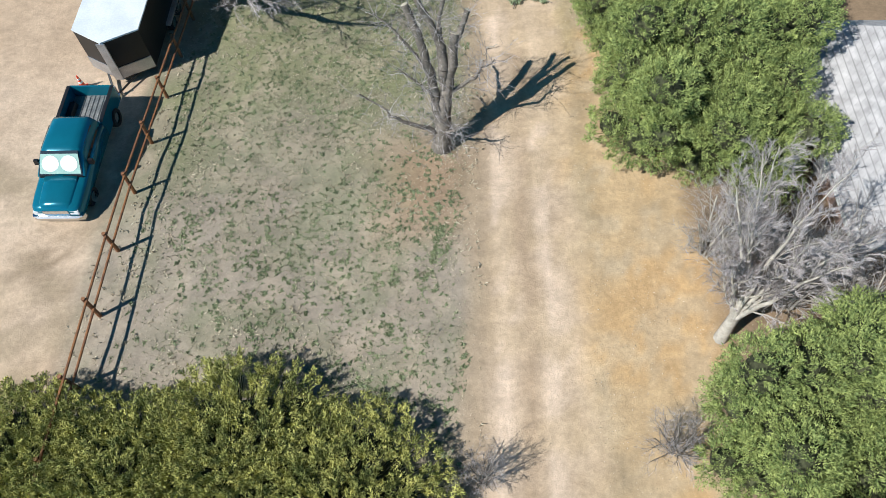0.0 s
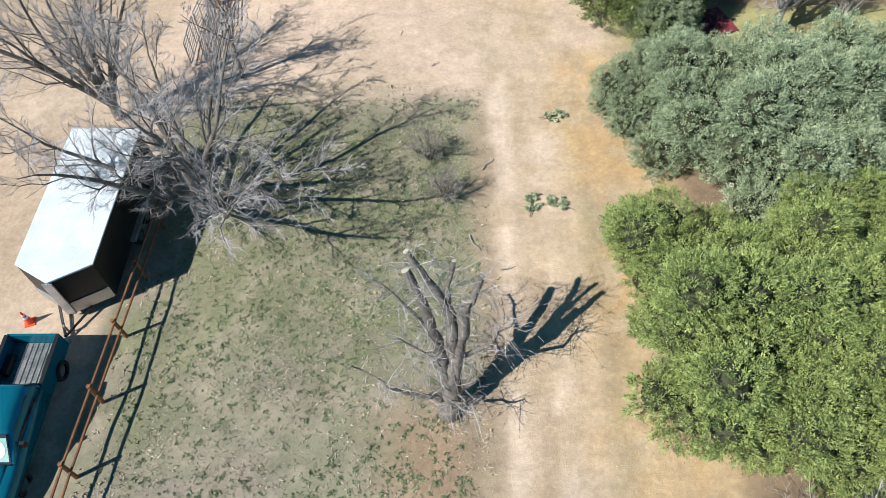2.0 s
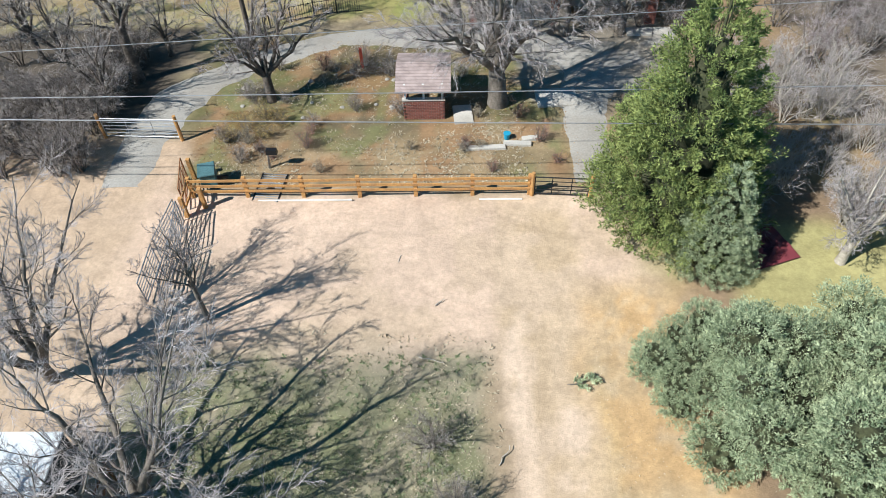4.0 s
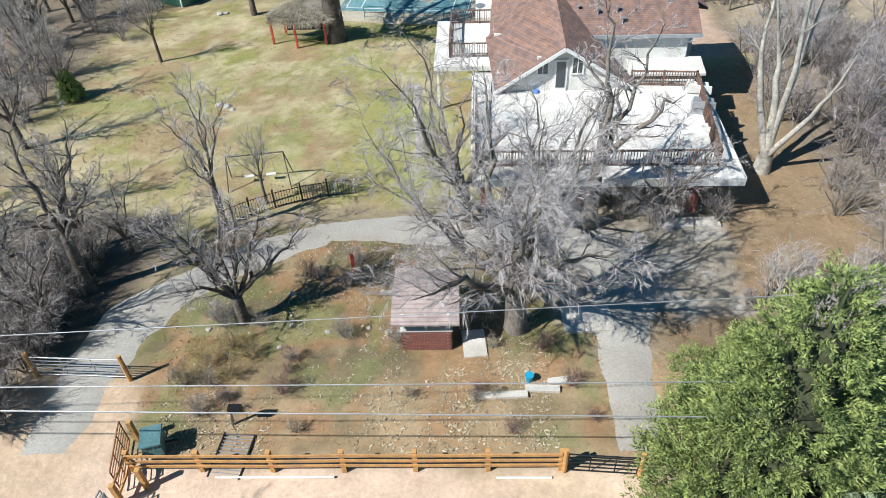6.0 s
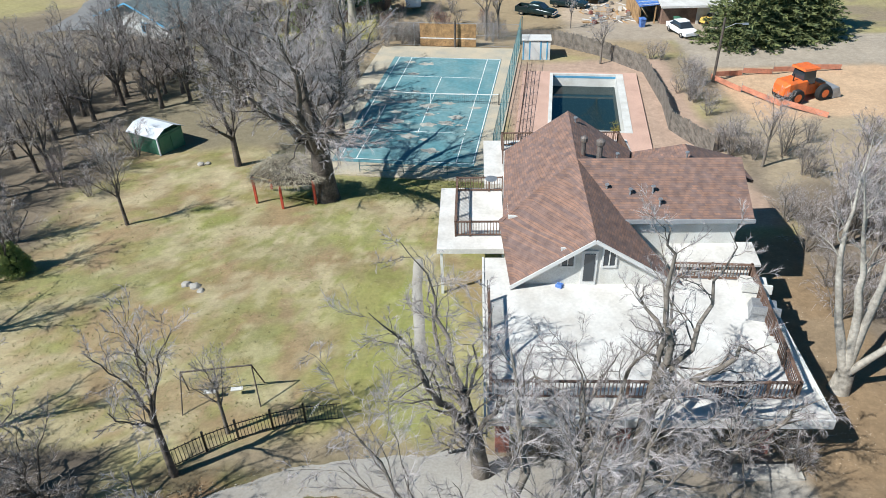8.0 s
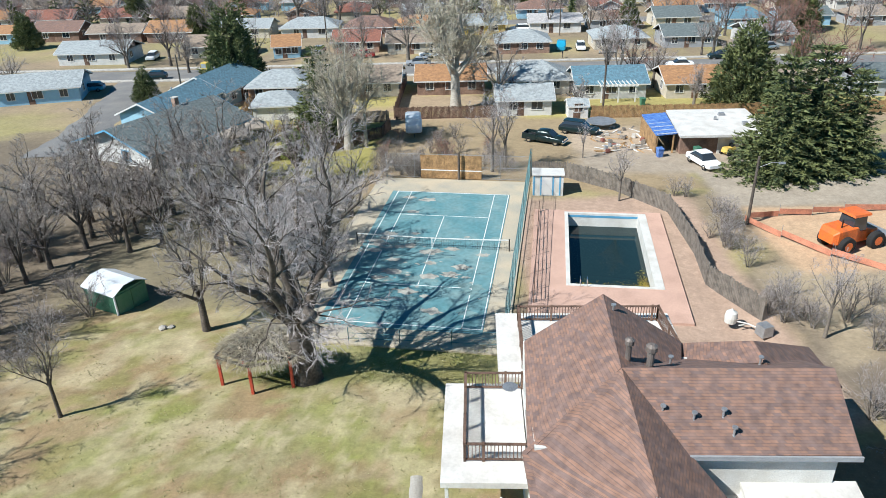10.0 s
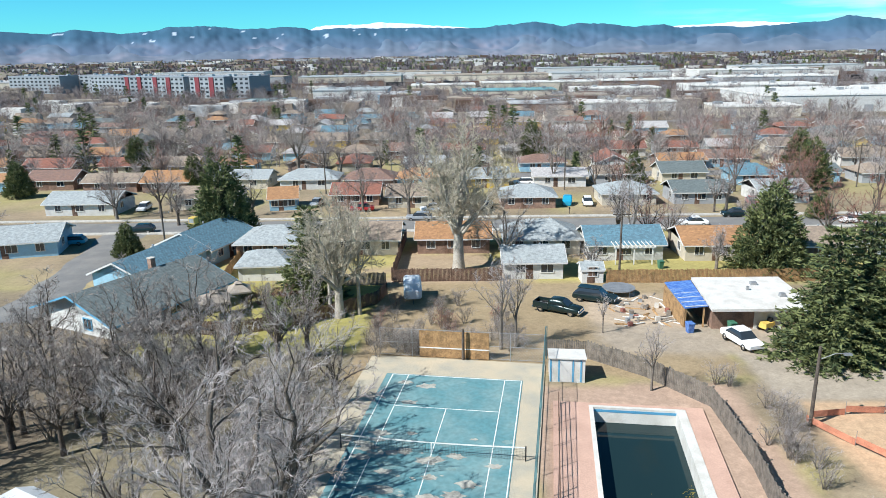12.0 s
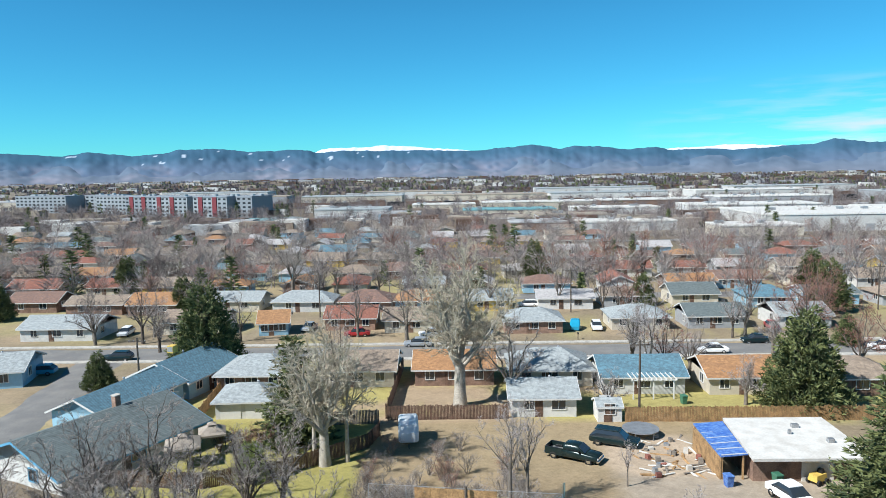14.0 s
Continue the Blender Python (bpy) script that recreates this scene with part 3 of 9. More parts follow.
    lay(lawn * step(0.52, 0.2, fbm(X, Y, 6, 61)) * 0.9, (0.235, 0.24, 0.075))
    lay(lawn * step(0.50, 0.10, fbm(X, Y, 4, 67)) * 0.9, (0.30, 0.21, 0.12))
    lay(lawn * step(0.60, 0.1, fbm(X, Y, 3, 69)) * 0.8, (0.45, 0.38, 0.24))
    lay(lawn * step(0.55, 0.15, n2) * 0.4, (0.36, 0.30, 0.18))
    lay(lawn * step(0.54, 0.10, fbm(X, Y, 1.9, 101)) * 0.55, (0.25, 0.185, 0.10))
    lay(lawn * step(0.55, 0.10, fbm(X, Y, 1.4, 103)) * 0.5, (0.215, 0.225, 0.07))
    lay(lawn * step(0.60, 0.08, fbm(X, Y, 1.6, 107)) * 0.6, (0.42, 0.36, 0.22))
    lay(rect(X, Y, -8, -1.5, 60, 72, 3, 1.5) * 0.6, (0.25, 0.27, 0.075))
    lay(rect(X, Y, -12, 2, 82, 88.5, 2.0, 1.0) * 0.6, (0.20, 0.215, 0.06))
    lay(rect(X, Y, -90, -29, 60, 135, 4, 3), (0.18, 0.145, 0.105))
    lay(rect(X, Y, -32, -11, 93, 122, 3, 2), (0.21, 0.18, 0.12))
    # house forecourt and east side
    lay(rect(X, Y, 8, 17.5, 47.5, 58.8, 1.5, 0.8), (0.19, 0.135, 0.085))
    # brown earth, its colour lowered further for brush and elm shadows
    lay(rect(X, Y, 11.0, 20.5, 50, 76, 2.5, 1.4), (0.26, 0.19, 0.12))
    lay(rect(X, Y, 11.0, 20.5, 46, 76, 2.5, 1.4) * step(0.52, 0.15, n2) * 0.6, (0.26, 0.175, 0.10))
    lay(rect(X, Y, 3.4, 12.6, 50.2, 58.6, 1.0, 1.6), (0.35, 0.325, 0.285))
    lay(rect(X, Y, 3.4, 12.6, 50.2, 58.6, 1.0, 1.6) * step(0.52, 0.12, n2) * 0.6, (0.27, 0.215, 0.15))
    lay(rect(X, Y, 20, 80, 46, 96, 2, 1.5), (0.20, 0.16, 0.12))
    lay(rect(X, Y, 3, 20, 78, 112, 1.5, 0.6), (0.40, 0.285, 0.215))
    lay(rect(X, Y, 21.5, 80, 84, 98, 2, 1.5), (0.35, 0.28, 0.19))
    lay(rect(X, Y, 24, 90, 96.5, 109, 1.5, 0.8), (0.50, 0.345, 0.22))
    lay(rect(X, Y, 23, 90, 109, 119, 1.5, 0.8), (0.36, 0.305, 0.24))
    lay(rect(X, Y, -12, 22, 113.5, 128, 1.5, 0.8), (0.31, 0.235, 0.145))
    lay(rect(X, Y, 11.5, 34, 118, 127, 3, 1.5) * 0.9, (0.36, 0.30, 0.235))
    lay(rect(X, Y, -10.5, 34, 127, 141.5, 1.5, 0.8), (0.32, 0.245, 0.15))
    lay(rect(X, Y, 12, 21, 126, 137, 2, 1.0), (0.43, 0.335, 0.245))
    lay(rect(X, Y, -34, -11.2, 119, 142, 1.5, 0.6), (0.32, 0.285, 0.10))
    lay(rect(X, Y, -40, 60, 141.8, 169, 1.0, 0.4), (0.36, 0.31, 0.12))
    lay(rect(X, Y, -40, 60, 141.8, 169, 1.0, 0.4) * step(0.52, 0.15, fbm(X, Y, 7, 71)), (0.36, 0.27, 0.18))
    lay(rect(X, Y, -260, 260, 181, 186, 1.0, 0.3), (0.40, 0.345, 0.14))

    ny, nx = X.shape
    me = bpy.data.meshes.new("ground")
    idx = np.arange(nx * ny).reshape(ny, nx)
    quads = np.stack([idx[:-1, :-1], idx[:-1, 1:], idx[1:, 1:], idx[1:, :-1]], -1).reshape(-1, 4)
    me.from_pydata(np.stack([X, Y, z], -1).reshape(-1, 3).tolist(), [], quads.tolist())
    at = me.color_attributes.new("soil", "FLOAT_COLOR", "POINT")
    at.data.foreach_set("color", np.concatenate([col.reshape(-1, 3), np.ones((nx * ny, 1))], 1).astype(np.float32).ravel())
    me.shade_smooth()
    part("ground", me, M["earth"])
    tagged(bpy.data.objects["ground"], "sandy earth with patchy weeds, dry lawn and dirt tracks", "ground", kind="structure")


build_ground()


def ribbon(name, pts, widths, material, label, category, lift=0.04, step_m=0.8):
    """A drive or road: a strip along a smooth line, laid on the ground."""
    m = Mesh()
    P = [Vector((x, y, 0)) for x, y in pts]
    line, wide = [], []
    for i in range(len(P) - 1):
        k = max(2, int((P[i + 1] - P[i]).length / step_m))
        a, b, c, d = P[max(i - 1, 0)], P[i], P[i + 1], P[min(i + 2, len(P) - 1)]
        for j in range(k + (i == len(P) - 2)):
            t = j / k
            line.append(0.5 * ((2 * b) + (c - a) * t + (2 * a - 5 * b + 4 * c - d) * t * t + (3 * b - a - 3 * c + d) * t ** 3))
            wide.append(widths[i] * (1 - t) + widths[i + 1] * t)
    n = 5
    for i, p in enumerate(line):
        d = (line[min(i + 1, len(line) - 1)] - line[max(i - 1, 0)]).normalized()
        s = Vector((d.y, -d.x, 0))
        for j in range(n):
            f = j / (n - 1) - 0.5
            w = wide[i] * (1 + 0.10 * math.sin(i * 1.7 + j) * (abs(f) > 0.4))
            q = p + s * (w * f)
            m.v.append((q.x, q.y, gz(q.y) + lift + 0.10 * (0.5 - abs(f)) - (0.16 if abs(f) > 0.4 else 0)))
    for i in range(len(line) - 1):
        for j in range(n - 1):
            a = i * n + j
            m.f.append((a, a + 1, a + n + 1, a + n))
    return tagged(part(name, m, material, smooth=True), label, category, kind="structure")


# ---- trees ----
def norm(v):
    return v / (np.linalg.norm(v) + 1e-9)


def grow(rng, p, d, length, r, lvl, out, kids, ratio, spread, wob, lift, top, count=(6, 5, 4, 3, 2, 2), bole=1):
    steps = count[lvl]
    for i in range(steps):
        d = norm(d + rng.normal(0, wob, 3) * (0.6 + 0.25 * lvl) + np.array([0, 0, lift[min(lvl, len(lift) - 1)]]))
        q = p + d * length / steps
        r1 = max(r * (1 - 0.62 / steps), 0.004)
        out.append((p, q, r, r1, lvl))
        if lvl < top and (i >= bole or lvl > 0):
            k = kids[lvl] / (steps - (bole if lvl == 0 else 0))
            k = int(k) + (rng.rand() < k - int(k))
            for _ in range(k):
                u = norm(np.cross(d, rng.normal(0, 1, 3)))
                an = radians(spread[lvl] * (0.7 + 0.6 * rng.rand()))
                e = norm(d * math.cos(an) + u * math.sin(an))
                grow(rng, p + (q - p) * rng.rand(), e, length * ratio[lvl] * (0.65 + 0.6 * rng.rand()) * (1.05 - 0.3 * i / steps),
                     r1 * (0.58, 0.44, 0.44, 0.5, 0.5)[lvl], lvl + 1, out, kids, ratio, spread, wob, lift, top, count)
        p, r = q, r1


def tubes(segs, sides):
    """Segments (from, to, radius, radius) as tapered tubes."""
    A, B = np.array([s[0] for s in segs]), np.array([s[1] for s in segs])
    ra, rb = np.array([s[2] for s in segs]), np.array([s[3] for s in segs])
    D = B - A
    D /= np.linalg.norm(D, axis=1, keepdims=True) + 1e-9
    H = np.where(np.abs(D[:, 2:3]) < 0.9, np.array([[0, 0, 1.0]]), np.array([[1.0, 0, 0]]))
    U = np.cross(D, H)
    U /= np.linalg.norm(U, axis=1, keepdims=True)
    W = np.cross(D, U)
    an = np.arange(sides) * 2 * math.pi / sides
    ring = np.cos(an)[None, :, None] * U[:, None] + np.sin(an)[None, :, None] * W[:, None]
    V = np.concatenate([A[:, None] + ring * ra[:, None, None], B[:, None] + ring * rb[:, None, None]], 1)
    n = len(segs)
    base = (np.arange(n) * 2 * sides)[:, None, None]
    i = np.arange(sides)
    j = (i + 1) % sides
    F = base + np.stack([i, j, j + sides, i + sides], -1)[None]
    return V.reshape(-1, 3), F.reshape(-1, 4)


def points(A, B, ra):
    """Slender three-sided points from A to B."""
    D = B - A
    D = D / (np.linalg.norm(D, axis=1, keepdims=True) + 1e-9)
    H = np.where(np.abs(D[:, 2:3]) < 0.9, np.array([[0, 0, 1.0]]), np.array([[1.0, 0, 0]]))
    U = np.cross(D, H)
    U /= np.linalg.norm(U, axis=1, keepdims=True)
    W = np.cross(D, U)
    an = np.arange(3) * 2 * math.pi / 3
    ring = np.cos(an)[None, :, None] * U[:, None] + np.sin(an)[None, :, None] * W[:, None]
    V = np.concatenate([A[:, None] + ring * np.asarray(ra)[:, None, None], B[:, None]], 1)
    base = (np.arange(len(A)) * 4)[:, None, None]
    F = base + np.array([[0, 1, 3], [1, 2, 3], [2, 0, 3]])[None]
    return V.reshape(-1, 3), F.reshape(-1, 3)


def spikes(segs):
    """Fine twigs as slender three-sided points."""
    return points(np.array([s[0] for s in segs]), np.array([s[1] for s in segs]), np.array([s[2] for s in segs]))


def raw(name, V, F, smooth=False):
    me = bpy.data.meshes.new(name)
    me.from_pydata(np.asarray(V).tolist(), [], np.asarray(F).tolist())
    if smooth:
        me.shade_smooth()
    return me


def raw_mixed(name, V, F):
    me = bpy.data.meshes.new(name)
    me.from_pydata(V.tolist(), [], F)
    return me


def bare_shape(seed, H, r=0.22, stems=1, kids=(7, 7, 6, 6), ratio=(0.75, 0.55, 0.55, 0.6), spread=(48, 42, 40, 38), wob=0.10,
               lift=(0.03, 0.06, 0.04, 0.02, 0.0), top=4, lean=0.0, fine=0.010, count=(6, 5, 4, 3, 2, 2), bole=1, trunk=0.62):
    """The branch work of one bare tree: limbs and twigs, as two meshes."""
    rng = np.random.RandomState(seed)
    out = []
    for s in range(stems):
        a = 2 * math.pi * (s / stems + 0.1 * rng.rand())
        tilt = lean if stems == 1 else 0.16 + 0.25 * rng.rand() + lean
        d = norm(np.array([math.cos(a) * tilt, math.sin(a) * tilt, 1.0]))
        p = np.array([math.cos(a) * r * 0.8, math.sin(a) * r * 0.8, -0.25]) if stems > 1 else np.array([0, 0, -0.25])
        grow(rng, p, d, H * (trunk if stems == 1 else 0.7) * (0.8 + 0.3 * rng.rand() if stems > 1 else 1), r / math.sqrt(stems) * 1.1, 0, out, kids, ratio, spread, wob, lift, top, count, bole)
    if stems == 1:
        f = out[0]
        out.append((f[0], f[0] + (f[1] - f[0]) * 0.45, r * 1.5, r * 0.98, 0))

    def join(groups):
        V, F, k = [], [], 0
        for v, q in groups:
            V.append(v)
            F += (q + k).tolist()
            k += len(v)
        me = bpy.data.meshes.new("branches")
        me.from_pydata(np.concatenate(V).tolist(), [], F)
        return me

    lim = min(2, top - 1)
    limbs = join([tubes([s for s in out if s[4] == k], (7, 5, 3)[k]) for k in range(lim + 1)])
    limbs.shade_smooth()
    twigs = []
    for k in range(lim + 1, top + 1):
        g = [(a, b, max(c, fine), max(e, fine * 0.7), q) for a, b, c, e, q in out if q == k]
        twigs.append(spikes([(a, b + (b - a) * 0.5, c, e, q) for a, b, c, e, q in g]) if k == top else tubes(g, 3))
    return limbs, join(twigs)


def put_tree(shape, x, y, s=1.0, rz=0.0, bark="bark", twig="twig", label="", name="bare_tree", category="tree", group="", z=None, sz=None):
    """A bare tree of one of the shapes, with its own bark and twig colours."""
    t = thing(name, x, y, (gz(y) if z is None else z), rz, label, category, group)
    t.scale = (s, s, sz or s)
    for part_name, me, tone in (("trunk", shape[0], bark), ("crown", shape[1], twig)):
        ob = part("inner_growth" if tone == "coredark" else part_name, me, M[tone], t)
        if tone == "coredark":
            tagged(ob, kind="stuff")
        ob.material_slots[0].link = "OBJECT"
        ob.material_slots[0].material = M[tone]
    return t


def needles(rng, C, N, size, slim=0.40, stray=0.95):
    """Leaf sprays at points C that look along N: one small pointed flake each."""
    n = len(C)
    D = N + rng.normal(0, stray, (n, 3))
    D /= np.linalg.norm(D, axis=1, keepdims=True)
    W = np.cross(D, rng.normal(0, 1, (n, 3)))
    W /= np.linalg.norm(W, axis=1, keepdims=True) + 1e-9
    L = (size * (0.6 + 0.8 * rng.rand(n)))[:, None]
    V = np.stack([C - W * L * slim * 0.5, C + W * L * slim * 0.5, C + D * L], 1)
    return V.reshape(-1, 3), np.arange(3 * n).reshape(-1, 3)


def ball_points(n, rng):
    """About evenly spread directions, a little out of step."""
    k = np.arange(n) + 0.5
    z = 1 - 2 * k / n
    a = k * 2.39996 + rng.rand() * 6
    q = np.sqrt(np.maximum(0, 1 - z * z))
    d = np.stack([q * np.cos(a), q * np.sin(a), z], -1) + rng.normal(0, 0.6 / math.sqrt(n), (n, 3))
    return d / np.linalg.norm(d, axis=1, keepdims=True)


def conifer_shape(seed, H, R, clumps=110, per=60, size=0.34, form="round", low=0.05, plume=0.5, slim=0.42):
    """Foliage in pointed plumes that stand off hidden limbs: round (lobed), cone, tier (level boughs) or mat."""
    rng = np.random.RandomState(seed)
    places, limbs, cores = [], [], []
    if form == "round":
        lobes = [(np.array([0, 0, 0.52 * H]), 0.56 * R)]
        for k in range(15):
            a, q = k * 2.4 + rng.rand(), rng.uniform(0.36, 0.80) * R
            z = H * (rng.uniform(0.45, 0.86) if k % 3 else rng.uniform(0.14, 0.3))
            lobes.append((np.array([q * math.cos(a), q * math.sin(a), z]), R * rng.uniform(0.22, 0.40)))
        area = sum(r * r for _, r in lobes)
        for i, (c0, r) in enumerate(lobes):
            for d in ball_points(int(2.0 * clumps * r * r / area), rng):
                c = c0 + d * r * rng.uniform(0.82, 1.0)
                if d[2] < -0.45 or c[2] < 0.1 or any(np.linalg.norm(c - o) < 0.86 * q for j, (o, q) in enumerate(lobes) if j != i):
                    continue
                places.append((c, norm(d + rng.normal(0, 0.3, 3) + np.array([0, 0, 0.45])), plume * rng.uniform(0.6, 1.45)))
        cores = [(c, 0.66 * r, 1.0) for c, r in lobes]
    elif form == "cone":
        bulge = rng.rand(40)
        for k in range(clumps):
            u = (k + 0.5) / clumps
            a = k * 2.39996 + rng.rand() * 0.7
            h = low + (1 - low) * (1 - math.sqrt(1 - u))
            rr = R * (1 - h) ** 0.72 * (0.62 + 0.42 * bulge[int(a * 1.3 + 9 * h) % 40]) * rng.uniform(0.86, 1.08)
            places.append((np.array([rr * math.cos(a), rr * math.sin(a), H * h]), norm(np.array([math.cos(a), math.sin(a), 0.8]) + rng.normal(0, 0.2, 3)), plume * (1.2 - 0.5 * h) * rng.uniform(0.65, 1.35)))
        cores = [(np.array([0, 0, H * (0.08 + 0.13 * i)]), 0.5 * R * (0.92 - 0.13 * i) ** 0.8, 1.2) for i in range(6)]
    elif form == "tier":
        rows = 15
        for k in range(rows):
            h = low + (0.97 - low) * (k / rows) ** 0.92
            n = max(5, int(15 * (1 - h)))
            for j in range(n):
                a = 2 * math.pi * (j + rng.rand() * 0.7) / n + k
                L = R * (1 - h) ** 0.85 * rng.uniform(0.72, 1.12)
                tip = np.array([math.cos(a) * L, math.sin(a) * L, H * h - 0.10 * L])
                limbs.append((np.array([0, 0, H * h]), tip, 0.04, 0.01, 0))
                m = max(2, int(L / (plume * 0.62)))
                for i in range(m):
                    f = (i + 0.7) / m
                    for side in ((-1, 1) if f < 0.85 else (0,)):
                        d = norm(np.array([math.cos(a + 0.75 * side), math.sin(a + 0.75 * side), -0.12 + 0.35 * rng.rand()]))
                        places.append((np.array([0, 0, H * h]) * (1 - f) + tip * f + np.array([0, 0, 0.05]), d, plume * (1.15 - 0.45 * f) * rng.uniform(0.75, 1.25)))
        cores = [(np.array([0, 0, H * (0.08 + 0.13 * i)]), 0.30 * R * (0.92 - 0.13 * i), 1.3) for i in range(6)]
    else:
        for k in range(clumps):
            u = (k + 0.5) / clumps
            a = k * 2.39996 + rng.rand() * 0.7
            rr = math.sqrt(u) * rng.uniform(0.9, 1.08)
            swell = vnoise(R * rr * math.cos(a) + seed, R * rr * math.sin(a), 1.1, seed)
            z = H * (0.30 + 0.50 * math.sqrt(max(0, 1 - u * 0.96)) + 0.28 * (float(swell) - 0.5))
            places.append((np.array([R * rr * math.cos(a), R * rr * math.sin(a), z]), norm(np.array([rr * math.cos(a), rr * math.sin(a), 0.8]) + rng.normal(0, 0.35, 3)), plume * rng.uniform(0.6, 1.4)))
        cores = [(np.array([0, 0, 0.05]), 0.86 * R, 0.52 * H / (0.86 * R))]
    C, N = [], []
    for k, (c, nn, L) in enumerate(places):
        if k % 4 == 0 and form != "tier":
            limbs.append((np.array([0, 0, max(0.2, c[2] * 0.55)]), c * 0.96, 0.045, 0.012, 0))
        m = max(6, int(per * rng.uniform(0.75, 1.25)))
        f = rng.rand(m) ** 0.8
        q = rng.normal(0, 1, (m, 3))
        q -= np.outer(q @ nn, nn)
        q /= np.linalg.norm(q, axis=1, keepdims=True) + 1e-9
        if form == "tier":
            q[:, 2] *= 0.35
        w = (0.31 * L * (0.35 + 1.3 * f * (1.25 - f)) * np.sqrt(rng.rand(m)))[:, None]
        C.append(c + nn * ((f - 0.25) * L)[:, None] + q * w)
        N.append(nn * 1.3 + q * 0.9)
    C, N = np.concatenate(C), np.concatenate(N)
    V, F = needles(rng, C, N, size, slim, 0.45)
    V[:, 2] = np.maximum(V[:, 2], -0.1)
    limbs.append((np.array([0, 0, -0.2]), np.array([0, 0, H * (0.94 if form in ("cone", "tier") else 0.6)]), 0.05 * R + 0.08, 0.03, 0))
    V1, F1 = tubes(limbs, 4)
    # closed dark hull, added to stand for the shade deep between the plumes
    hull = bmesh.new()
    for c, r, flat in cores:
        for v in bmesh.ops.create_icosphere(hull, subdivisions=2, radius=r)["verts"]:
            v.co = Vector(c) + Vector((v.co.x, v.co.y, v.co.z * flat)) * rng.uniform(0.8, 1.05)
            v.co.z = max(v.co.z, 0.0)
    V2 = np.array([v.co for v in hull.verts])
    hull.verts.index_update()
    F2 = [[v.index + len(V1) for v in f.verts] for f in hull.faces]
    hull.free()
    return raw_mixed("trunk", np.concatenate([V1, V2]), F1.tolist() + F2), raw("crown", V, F)


